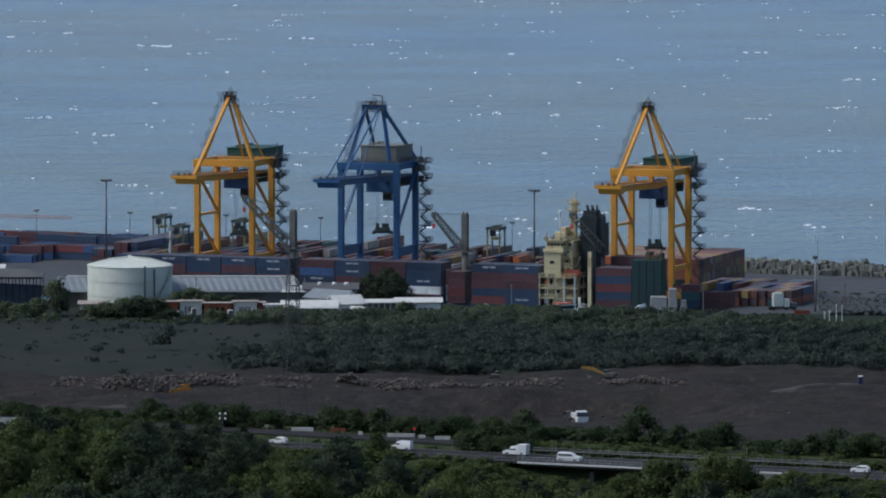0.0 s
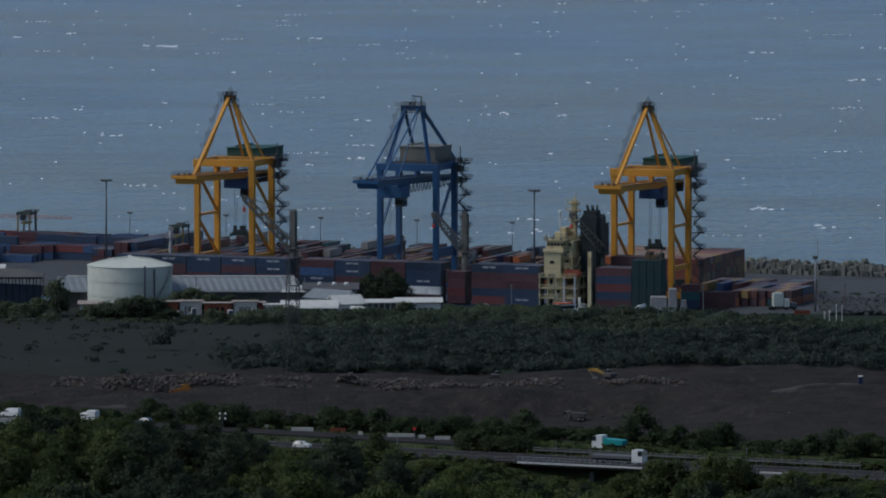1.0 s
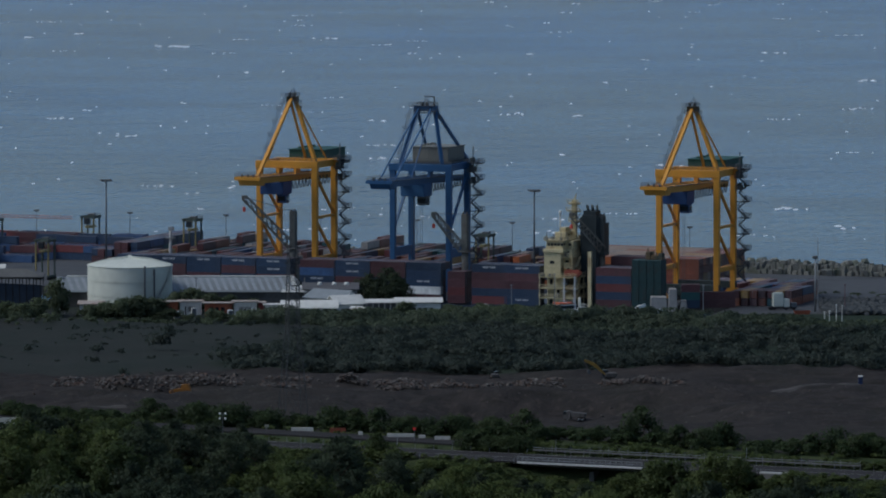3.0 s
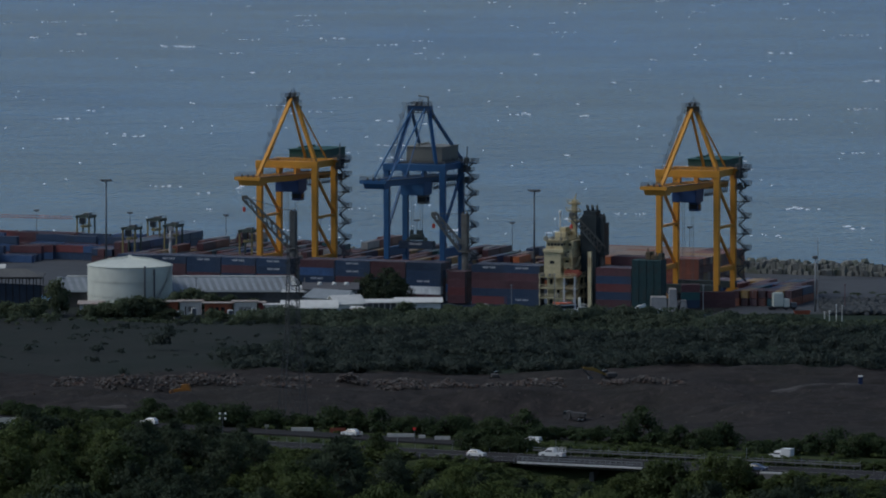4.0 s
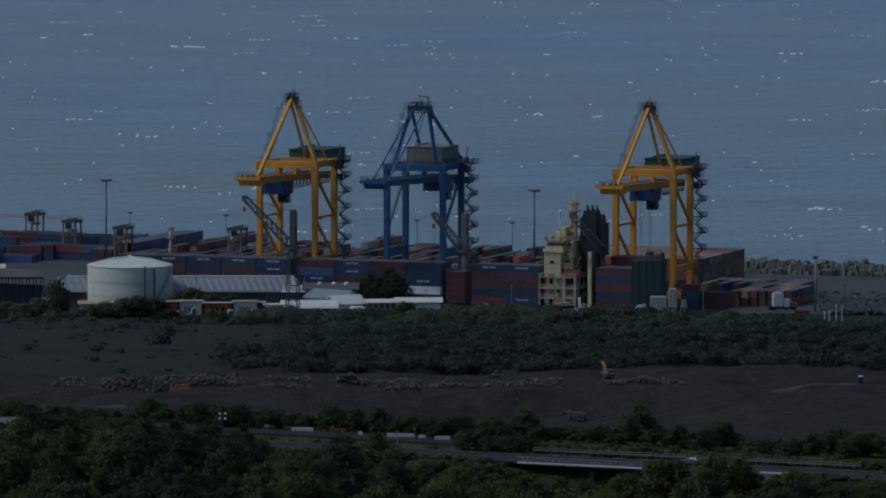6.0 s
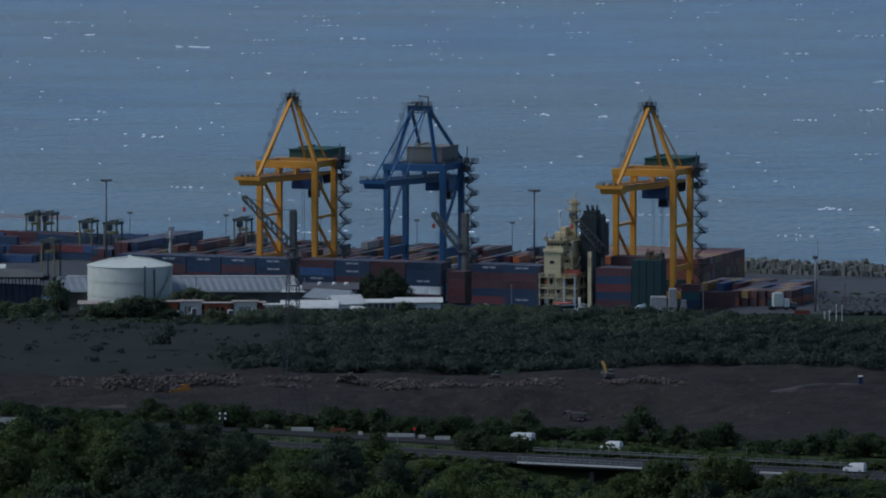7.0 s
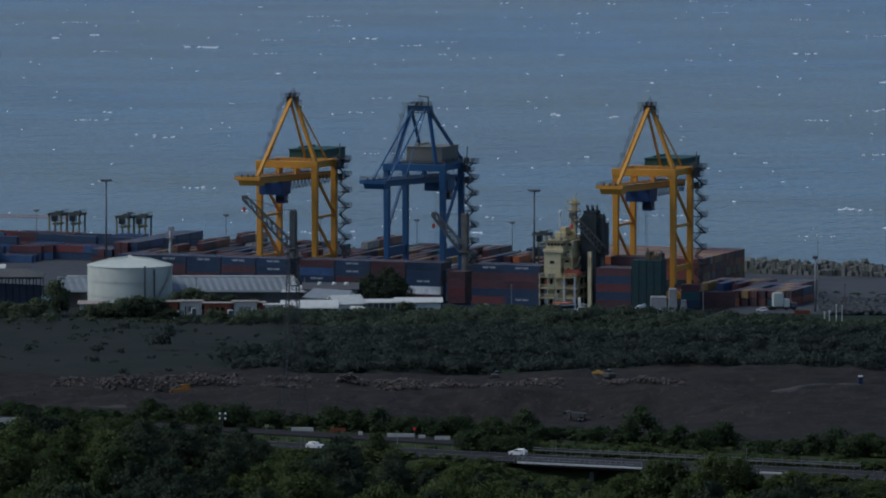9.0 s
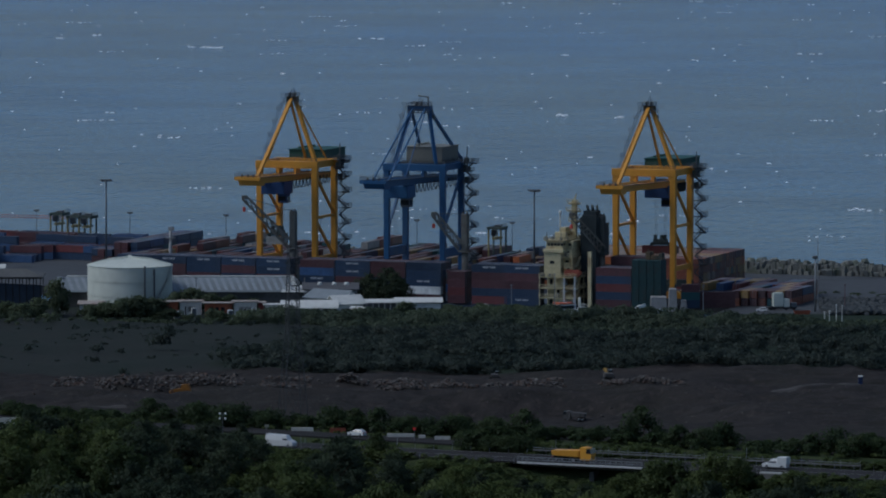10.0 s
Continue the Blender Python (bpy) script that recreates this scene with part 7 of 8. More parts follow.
spots += [(placer.uniform(-52, 2), placer.uniform(2130, 2138), placer.uniform(0.8, 2.6), placer.uniform(1.5, 4)) for _ in range(26)]
thicket("garden_bushes", spots, BANKLEAF, "green bushes before the harbour buildings", "bushes", 0.26, 26, 304)


# ---- vehicles ----
CARWHITE = mat("car_white", (0.66, 0.66, 0.64), 0.4, vary=0.08, size=1, spec=0.4)
CARBLUE = mat("car_blue", (0.05, 0.07, 0.13), 0.3, vary=0.05, spec=0.5)
TURQ = mat("turquoise_paint", (0.03, 0.30, 0.30), 0.5, vary=0.1)
DUMPY = mat("dump_orange", (0.62, 0.30, 0.03), 0.5, vary=0.1)
LAMP = mat("lamp_glass", (0.6, 0.6, 0.58), 0.2, vary=0.0)


def hull_shape(bm, profile, w, inset=0.0, slot=0):
    """Extrude a side outline (x, z) across the width, narrower where it is higher."""
    zs = [z for _, z in profile]
    lo, hi = min(zs), max(zs)
    sides = []
    for sy in (-1, 1):
        sides.append([bm.verts.new((x, sy * (w / 2 - inset * max(0, (z - lo) / (hi - lo) - 0.45)), z)) for x, z in profile])
    n = len(profile)
    fs = [bm.faces.new(sides[0]), bm.faces.new(sides[1][::-1])]
    for k in range(n):
        fs.append(bm.faces.new((sides[0][(k + 1) % n], sides[0][k], sides[1][k], sides[1][(k + 1) % n])))
    for f in fs:
        f.material_index = slot
    bmesh.ops.recalc_face_normals(bm, faces=fs)


def wheels(c, xs, half, r):
    bm = bmesh.new()
    rod(bm, (0, -0.11, 0), (0, 0.11, 0), r, seg=14)
    rod(bm, (0, -0.125, 0), (0, 0.125, 0), r * 0.55, seg=10, slot=1)
    first = part("wheel", bm, [BLACK, GALV], c)
    first.matrix_basis = pose(xs[0], -half, r)
    for k, x in enumerate(xs):
        for y in (-half, half):
            if k or y > 0:
                share("wheel", first.data, c, pose(x, y, r))


def lights(c, front, back, half, z):
    for x, nm, m in ((front, "headlight", LAMP), (back, "tail_light", REDP)):
        for y in (-half, half):
            bm = bmesh.new()
            box(bm, x - 0.05, y - 0.18, z, x + 0.05, y + 0.18, z + 0.22)
            part(nm, bm, m, c)


def car(label, paint, body, roofline, glass, w=1.75, wx=(1.3, -1.3), r=0.32, name="car", category="car"):
    """x is forward."""
    c = empty(name, label, category, "vehicles on the road")
    bm = bmesh.new()
    hull_shape(bm, body, w, 0.1)
    hull_shape(bm, roofline, w - 0.12, 0.45)
    part("body", bm, paint, c)
    bm = bmesh.new()
    hull_shape(bm, glass, w - 0.06, 0.45)
    part("window", bm, GLASS, c)
    wheels(c, wx, w / 2 - 0.1, r)
    front, back = max(x for x, z in body), min(x for x, z in body)
    lights(c, front - 0.02, back + 0.02, w / 2 - 0.25, 0.62)
    return c


HATCH = dict(body=[(-1.7, 0.25), (1.76, 0.25), (1.8, 0.6), (1.68, 0.8), (0.85, 0.92), (-1.66, 0.94), (-1.75, 0.66)],
             roofline=[(0.9, 0.9), (0.22, 1.38), (-1.15, 1.42), (-1.66, 0.92)], glass=[(0.76, 0.92), (0.18, 1.31), (-1.1, 1.34), (-1.55, 0.94)], w=1.6, wx=(1.12, -1.12), r=0.29)
VAN = dict(body=[(-2.1, 0.28), (2.05, 0.28), (2.14, 0.65), (1.97, 0.97), (1.3, 1.13), (-2.1, 1.13)],
           roofline=[(1.33, 1.1), (0.65, 1.8), (-2.02, 1.87), (-2.1, 1.1)], glass=[(1.25, 1.12), (0.73, 1.68), (0.18, 1.68), (0.18, 1.12)], wx=(1.38, -1.33), w=1.75, r=0.32, name="van", category="van")
MINI = dict(body=[(-2.3, 0.28), (2.3, 0.28), (2.4, 0.65), (2.2, 0.95), (1.3, 1.1), (-2.3, 1.1)],
            roofline=[(1.35, 1.08), (0.55, 1.72), (-2.1, 1.78), (-2.3, 1.08)], glass=[(1.25, 1.1), (0.55, 1.62), (-1.95, 1.66), (-2.1, 1.1)], wx=(1.5, -1.45), w=1.85, r=0.34, name="minivan", category="minivan")
BIGVAN = dict(body=[(-3.0, 0.35), (2.9, 0.35), (3.0, 0.9), (2.7, 1.25), (2.0, 1.5), (-3.0, 1.5)],
              roofline=[(2.05, 1.45), (1.35, 2.45), (-2.95, 2.55), (-3.0, 1.45)], glass=[(1.95, 1.5), (1.4, 2.2), (0.75, 2.2), (0.75, 1.5)], wx=(2.0, -1.9), w=2.05, r=0.37, name="van", category="van")


def lorry_cab(c, x, paint, z=0.95, tall=2.9):
    bm = bmesh.new()
    hull_shape(bm, [(x - 1.1, z - 0.45), (x + 1.1, z - 0.45), (x + 1.15, z + 0.7), (x + 0.9, z + tall - 0.6), (x + 0.3, z + tall), (x - 1.1, z + tall)], 2.45, 0.15)
    k = part("cab", bm, paint, c)
    bm = bmesh.new()
    hull_shape(bm, [(x + 0.2, z + 0.9), (x + 1.17, z + 0.85), (x + 0.98, z + 1.8), (x + 0.2, z + 1.8)], 2.49, 0.1)
    part("window", bm, GLASS, k)


def lorry_kind(label, cab_paint, load, length):
    """x is forward; the cab's front near +length/2."""
    c = empty("lorry", label, "truck", "vehicles on the road")
    h = length / 2
    lorry_cab(c, h - 1.2, cab_paint, tall=2.0)
    bm = bmesh.new()
    box(bm, -h, -0.5, 0.7, h - 2.2, 0.5, 1.05)
    part("chassis", bm, BLACK, c)
    if load == "box":
        bm = bmesh.new()
        box(bm, -h, -1.25, 1.1, h - 2.5, 1.25, 3.9)
        b = part("box_body", bevel(bm, 0.06), CARWHITE, c)
        bm = bmesh.new()
        box(bm, -h + 1.2, -1.28, 1.8, h - 4.0, -1.25, 3.2)
        first = part("painted_panel", bm, REDP, b)
        share("painted_panel", first.data, b, Matrix.Translation((0, 2.53, 0)))
        share("lettering_bar", BIGWORD, b, Matrix.Translation((-h + 1.5, -1.285, 2.2)))
        share("lettering_bar", BIGWORD, b, Matrix.Translation((-h + 4.7, 1.285, 2.2)) @ Matrix.Rotation(math.pi, 4, "Z"))
    elif load == "tank":
        bm = bmesh.new()
        rod(bm, (-h, 0, 1.95), (h - 2.9, 0, 1.95), 0.92, seg=20)
        part("tank", bm, TANKWHITE, c)
        bm = bmesh.new()
        for k in range(5):
            x = -h + 0.8 + k * (length - 4.5) / 4
            rod(bm, (x, 0, 2.8), (x, 0, 3.05), 0.35, seg=10)
        part("tank_lid", bm, GALV, c)
    elif load == "flat":
        bm = bmesh.new()
        box(bm, -h, -1.25, 1.1, h - 2.6, 1.25, 1.7)
        part("flatbed", bevel(bm, 0.05), STEEL, c)
    elif load in ("dump", "turq", "grit"):
        m = {"dump": DUMPY, "turq": TURQ, "grit": CARWHITE}[load]
        bm = bmesh.new()
        hull_shape(bm, [(-h, 1.2), (h - 2.6, 1.1), (h - 2.5, 2.35), (-h - 0.2, 2.15)], 2.45, 0.0)
        for k in range(6):
            x = -h + 0.4 + k * (length - 3.4) / 5
            box(bm, x, -1.3, 1.25, x + 0.12, 1.3, 2.1)
        part("tipper_body", bm, m, c)
    wx = [h - 1.4] + [-h + 0.8 + k * 1.25 for k in range(2)] + ([h - 3.8] if length > 8 else [])
    wheels(c, wx, 1.05, 0.5)
    lights(c, h - 0.04, -h, 0.9, 0.8)
    return c


def pickup_kind(label, load):
    c = car(label, CARWHITE, body=[(-2.5, 0.35), (2.4, 0.35), (2.5, 0.75), (2.3, 1.0), (1.3, 1.15), (-0.6, 1.15), (-0.6, 0.95), (-2.5, 0.95)],
            roofline=[(1.3, 1.1), (0.7, 1.85), (-0.5, 1.9), (-0.6, 1.1)], glass=[(1.2, 1.15), (0.75, 1.7), (-0.4, 1.7), (-0.4, 1.15)], w=1.9, wx=(1.5, -1.6), r=0.36, name="pickup", category="pickup")
    bm = bmesh.new()
    if load == "box":
        box(bm, -2.6, -0.95, 0.96, -0.65, 0.95, 2.3)
        bevel(bm, 0.05)
    else:
        for k in range(6):
            box(bm, -2.5 + k * 0.36, -0.93, 0.96, -2.44 + k * 0.36, -0.9, 2.0)
            box(bm, -2.5 + k * 0.36, 0.9, 0.96, -2.44 + k * 0.36, 0.93, 2.0)
        for z in (1.4, 2.0):
            for y in (-0.92, 0.92):
                beam(bm, (-2.5, y, z), (-0.64, y, z), 0.05)
    part("load_box" if load == "box" else "stake_side", bm, CARWHITE, c)
    return c


DUSTY = mat("dusty_paint", (0.085, 0.08, 0.075), 0.8, vary=0.4, size=1.5)


def excavator(label, paint):
    c = empty("excavator", label, "excavator", "excavators in the quarry")
    for y in (-1.2, 1.2):
        bm = bmesh.new()
        hull_shape(bm, [(-2.2, 0.4), (-1.8, 0.0), (1.8, 0.0), (2.2, 0.4), (1.8, 0.85), (-1.8, 0.85)], 0.6)
        for v in bm.verts:
            v.co.y += y
        part("track", bm, BLACK, c)
    t = new("upper_works")
    t.parent = c
    bm = bmesh.new()
    box(bm, -2.4, -1.3, 1.0, 0.8, 1.3, 2.2)
    part("engine_housing", bevel(bm, 0.15), DUSTY, t)
    bm = bmesh.new()
    box(bm, 0.0, -1.3, 1.1, 1.6, -0.2, 2.9)
    part("cabin", bevel(bm, 0.1), GLASS, t)
    arm = new("arm")
    arm.parent = c
    bm = bmesh.new()
    hull_shape(bm, [(0.6, 1.6), (1.1, 1.6), (3.9, 4.2), (6.5, 5.8), (6.7, 6.3), (6.3, 6.4), (3.5, 5.1)], 0.55)
    for v in bm.verts:
        v.co.y += 0.3
    part("boom", bm, paint, arm)
    bm = bmesh.new()
    beam(bm, (6.7, 0.3, 6.2), (5.6, 0.3, 3.2), 0.35, 0.45)
    part("stick", bm, DUSTY, arm)
    bm = bmesh.new()
    hull_shape(bm, [(4.9, 2.5), (5.6, 2.1), (6.1, 2.7), (5.9, 3.3), (5.3, 3.3)], 1.1)
    for v in bm.verts:
        v.co.y += 0.3
    part("bucket", bm, STEEL, arm)
    return c, t, arm


def arm_pose(turn, drop):
    """The arm turns with the upper works and dips about its foot."""
    foot = Matrix.Translation((0.8, 0.3, 1.8))
    return Matrix.Rotation(radians(turn), 4, "Z") @ foot @ Matrix.Rotation(radians(drop), 4, "Y") @ foot.inverted()


digger, digger_top, digger_arm = excavator("yellow tracked excavator working at the quarry edge", DIGGER)
digger.matrix_basis = pose(38.5, 1568, ground_z(38.5, 1568) - 0.1)
digger.scale = (0.82, 0.82, 0.82)
orange_digger, orange_top, orange_arm = excavator("dull orange tracked excavator behind the rubble heaps", DOZER)
orange_digger.matrix_basis = pose(12.2, 1592, ground_z(12.2, 1592) - 0.1)
orange_digger.scale = (0.66, 0.66, 0.66)
QUARRY_LORRIES = [tagged(lorry_kind("white tipper lorry working in the quarry", CARWHITE, "grit", 6.4), "white tipper lorry working in the quarry", "truck", "lorries in the quarry")]
QUARRY_LORRIES.append(copy_thing(QUARRY_LORRIES[0], pose(-118, 1480, 45)))
dozer = empty("bulldozer", "orange tracked bulldozer parked before the rubble", "bulldozer", "", pose(-59.0, 1526, ground_z(-59.0, 1526) - 0.25, 0, 4, 172))
for y in (-1.0, 1.0):
    bm = bmesh.new()
    hull_shape(bm, [(-2.2, 0.4), (-1.8, 0.0), (1.8, 0.0), (2.2, 0.4), (1.8, 0.9), (-1.8, 0.9)], 0.5)
    for v in bm.verts:
        v.co.y += y
    part("track", bm, BLACK, dozer)
bm = bmesh.new()
hull_shape(bm, [(-2.0, 0.7), (2.0, 0.7), (2.0, 1.5), (0.2, 1.7), (0.0, 2.5), (-1.6, 2.5), (-1.9, 1.6)], 1.5)
part("body", bm, DOZER, dozer)
bm = bmesh.new()
hull_shape(bm, [(2.5, 0.0), (2.8, 0.1), (2.7, 0.7), (2.9, 1.3), (2.6, 1.3), (2.4, 0.7)], 3.2)
part("blade", bm, DOZER, dozer)
loader = empty("dump_truck", "pale grey dump truck parked at the foot of the quarry face", "truck", "", pose(29.2, 1481, ground_z(29.2, 1481) + 0.1, 0, 0, 165))
bm = bmesh.new()
hull_shape(bm, [(-2.8, 1.3), (1.0, 1.1), (1.3, 2.5), (-3.1, 2.2)], 2.3)
part("tipper_body", bm, DUSTY, loader)
lorry_cab(loader, 2.4, DUSTY, 0.9, 1.9)
wheels(loader, [2.2, -1.2, -2.3], 1.0, 0.5)
loader.scale = (0.75, 0.75, 0.75)


# ---- whitecaps: loose foam, in sheets that drift ----
def foam_sheet(seed, n):
    r = random.Random(seed)
    verts, faces = [], []
    for _ in range(n):
        k = r.random()
        y = 2560 + 2350 * (k ** 1.25)
        x = r.uniform(-1, 1) * (y * 0.07 + 10)
        big = r.random() ** 6
        streak = r.random() < 0.1                            # a broken line of foam behind a crest
        for i in range(7 if streak else 1 + int(2.2 * big + 0.6 * r.random())):
            if streak:
                x, y = x + r.uniform(1.0, 3.0), y + r.gauss(0, 1.5)
            cx, cy = x + r.gauss(0, 1.2 + 3.5 * big), y + r.gauss(0, 1.5 + 4 * big)
            L, w = r.uniform(0.45, 1.1) + 3.0 * big * r.random(), r.uniform(1.4, 3.2) + 2.0 * big * r.random()
            base, pts = len(verts), 7
            near = min(0.95, y / 4000)
            for j in range(pts):
                a = 2 * math.pi * j / pts
                rr = r.uniform(0.5, 1.3)
                verts.append((cx + near * L * rr * math.cos(a), cy + near * w * rr * math.sin(a), 0.05))
            verts.append((cx + r.uniform(-0.3, 0.3) * L, cy + w * 0.3, 0.14 + 0.3 * big))
            faces += [(base + j, base + (j + 1) % pts, base + pts) for j in range(pts)]
    me = bpy.data.meshes.new("whitecaps")
    me.from_pydata(verts, [], faces)
    me.materials.append(FOAM)
    return tagged(new("whitecaps", me), "small scattered white wave crests on the sea", "whitecaps", kind="stuff")


FOAMS = [foam_sheet(s, 85) for s in (31, 32, 33)]


# ---- traffic: kind, label, and for each crossing the time, the place along the road, lane and way ----
LANES = {"N": (Vector((-33.07, 1325.0, 0)), Vector((79.0, 1271.7, 0))), "M": (Vector((-33.2, 1330.9, 0)), Vector((79.4, 1277.6, 0))), "F": (Vector((-82.8, 1380.6, 0)), Vector((64.9, 1300.9, 0)))}
CARRIER_ROWS = [
    [(0, -283.8, 20), (1.7, -283.8, 20), (2, -242.4, 20), (2.7, -242.4, 20), (3.8, -275.9, 31), (4.2, -275.9, 31), (4.5, -282.0, 81), (5, -281.0, 81), (5.5, -292.5, 54), (6.8, -251.9, 20), (7, -245.5, 20), (7.5, -242.6, 20), (8, -295.0, 98), (8.5, -258.5, 22), (9, -277.4, 20), (9.5, -268.1, 56), (10, -290.3, 49)],
    [(0, -329.6, 132), (0.7, -329.6, 132), (1, -309.0, 145), (1.5, -325.1, 127), (2, -281.7, 136), (2.5, -278.4, 134), (4, -281.7, 136), (4.5, -281.7, 136), (5, -304.8, 141), (5.5, -304.4, 141), (7, -303.9, 141), (7.5, -298.7, 105), (8, -313.1, 100), (8.5, -296.5, 128), (9, -296.1, 144), (9.5, -295.6, 144), (10, -295.6, 144)],
    [(0, -254.8, 143), (0.5, -231.5, 96), (1, -231.6, 103), (1.5, -227.9, 119), (2, -234.5, 99), (2.5, -234.8, 135), (4, -251.2, 129), (4.5, -208.0, 99), (5, -238.7, 112), (5.5, -242.7, 89), (7, -259.3, 108), (7.5, -263.2, 140), (8, -263.2, 140), (8.5, -262.8, 140), (9, -261.7, 141), (9.5, -239.6, 103), (10, -280.2, 134)],
    [(0, -230.3, 100), (0.3, -224.0, 96), (0.5, -199.3, 88), (1, -317.5, 105), (2.5, -317.5, 105), (3.8, -254.7, 97), (4, -242.9, 86), (4.5, -311.7, 92), (5, -311.7, 92), (5.5, -279.7, 112), (6.8, -273.7, 111), (7, -270.9, 113), (7.5, -313.9, 97), (8.2, -313.9, 97), (8.5, -270.9, 113), (9, -267.5, 139), (9.5, -263.9, 131), (10, -285.1, 135)],
    [(0, -122.0, 130), (0.5, -162.1, 78), (1, -131.6, 54), (1.5, -91.4, 92), (2, -96.6, 101), (2.5, -85.9, 100), (4, -199.3, 88), (5.5, -202.8, 86), (6.8, -220.8, 134), (7, -222.1, 140), (7.5, -191.9, 135), (8, -176.1, 132), (8.5, -147.1, 107), (9, -97.7, 110), (9.5, -121.9, 131), (10, -121.9, 131)],
    [(0, -220.4, 134), (0.4, -213.1, 112), (0.7, -317.5, 105), (3.6, -317.5, 105), (4, -234.4, 104), (4.2, -230.0, 96), (4.45, -317.5, 105), (6.7, -323.3, 118), (7, -299.4, 143), (7.4, -323.3, 118), (8.7, -323.3, 118), (9, -289.8, 146), (9.4, -323.3, 118), (10, -323.3, 118)],
]
TRAFFIC = [
    ('VAN', 'white panel van on the highway', [(0, -8.0, 'M', -1), (1.0, -88.8, 'F', -1), (3.2, 1.8, 'M', -1), (5.0, -47.7, 'F', -1), (5.5, -14.9, 'F', -1), (7.0, 33.1, 'F', -1), (8.0, 27.6, 'M', -1), (9.5, 24.2, 'M', -1)]),
    ('VAN', 'white panel van on the highway', [(2.0, 38.8, 'N', 1), (6.3, 12.7, 'N', 1)]),
    ('VAN', 'white panel van on the highway', [(4.0, 17.4, 'F', -1), (7.0, 78.3, 'M', -1), (7.5, 31.4, 'M', -1)]),
    ('VAN', 'white panel van on the highway', [(2.5, 29.5, 'N', 1), (5.5, -24.9, 'N', 1), (9.5, -31.0, 'N', 1)]),
    ('BIGVAN', 'large white delivery van on the slip road', [(2.0, -32.5, 'F', -1), (3.5, -32.3, 'F', -1), (4.5, -54.0, 'F', -1), (6.5, -9.5, 'F', -1), (7.0, 15.2, 'F', -1), (8.5, -53.0, 'F', -1)]),
    ('BIGVAN', 'large white delivery van on the slip road', [(10.0, -31.9, 'N', 1)]),
    ('MINI', 'white minivan on the highway', [(4.5, -3.0, 'M', -1), (5.5, 41.5, 'M', -1)]),
    ('MINI', 'white minivan on the highway', [(0, 24.4, 'N', 1), (8.0, 44.3, 'N', 1)]),
    ('HATCH', 'white hatchback on the highway', [(0, 79.4, 'M', -1), (2.0, 75.9, 'M', -1), (2.5, -1.6, 'F', -1), (3.0, -20.5, 'M', -1), (4.0, -18.5, 'F', -1), (5.0, 22.6, 'M', -1), (5.5, -9.5, 'M', -1), (6.6, 34.5, 'M', -1), (8.5, -23.0, 'M', -1), (9.0, 14.7, 'M', -1), (9.5, -15.8, 'M', -1)]),
    ('HATCH', 'white hatchback on the highway', [(1.0, -27.7, 'N', 1), (8.0, 68.3, 'N', 1)]),
    ('HATCH', 'white hatchback on the highway', [(0.0, -32.4, 'M', -1), (0.5, -69.9, 'F', -1), (2.5, 43.1, 'F', -1), (4.0, -59.7, 'F', -1), (4.5, -71.5, 'F', -1), (5.5, -57.1, 'F', -1), (8.5, -37.5, 'F', -1), (9.5, 3.4, 'M', -1), (10.0, -17.2, 'F', -1)]),
    ('HATCH', 'white hatchback on the highway', [(9.0, -25.1, 'N', 1)]),
    ('HATCH', 'white hatchback on the highway', [(1.5, -90.6, 'F', -1), (5.0, 83.2, 'M', -1)]),
    ('HATCH', 'white hatchback on the highway', [(4.0, 6.5, 'N', 1), (7.5, 76.3, 'N', 1), (8.5, 60.7, 'N', 1)]),
    ('DARK', 'dark blue hatchback on the highway', [(1.0, -60.8, 'F', -1), (4.5, 80.4, 'M', -1), (5.5, -89.4, 'F', -1)]),
    ('DARK', 'dark blue hatchback on the highway', [(2.0, 17.1, 'N', 1), (3.4, 45.0, 'N', 1), (8.0, 19.2, 'N', 1), (8.5, 81.8, 'N', 1)]),
    ('DARK', 'dark blue hatchback on the highway', [(2.0, 29.1, 'M', -1), (6.1, -31.7, 'M', -1)]),
    ('DARK', 'dark blue hatchback on the highway', [(4.0, 59.9, 'N', 1)]),
    ('PBOX', 'white pickup with a boxed load bed', [(0, 14.2, 'M', -1), (1.0, -72.9, 'F', -1), (1.5, 7.8, 'M', -1), (4.0, 65.2, 'F', -1), (10.0, 63.6, 'M', -1)]),
    ('PSTAKE', 'white pickup with open stake sides', [(4.0, 21.2, 'M', -1), (7.5, -13.1, 'M', -1)]),
    ('PSTAKE', 'white pickup with open stake sides', [(1.5, 61.4, 'N', 1), (9.5, 79.6, 'N', 1)]),
    ('FLAT', 'white flatbed lorry on the highway', [(1.0, 33.8, 'N', 1), (4.5, 30.6, 'N', 1)]),
    ('BOX', 'white box lorry with a red side panel', [(8.0, -4.0, 'M', -1)]),
    ('BIGVAN', 'large white delivery van on the slip road', [(4.5, -83.6, 'F', -1)]),
    ('TANK', 'white tank lorry on the highway', [(7.5, 63.5, 'N', 1)]),
    ('DUMP', 'orange dump lorry on the highway', [(10.0, 25.3, 'N', 1)]),
    ('TURQ', 'small lorry with a white cab and a turquoise tipper', [(1.0, 32.6, 'F', -1), (4.5, 22.0, 'M', -1)]),
]


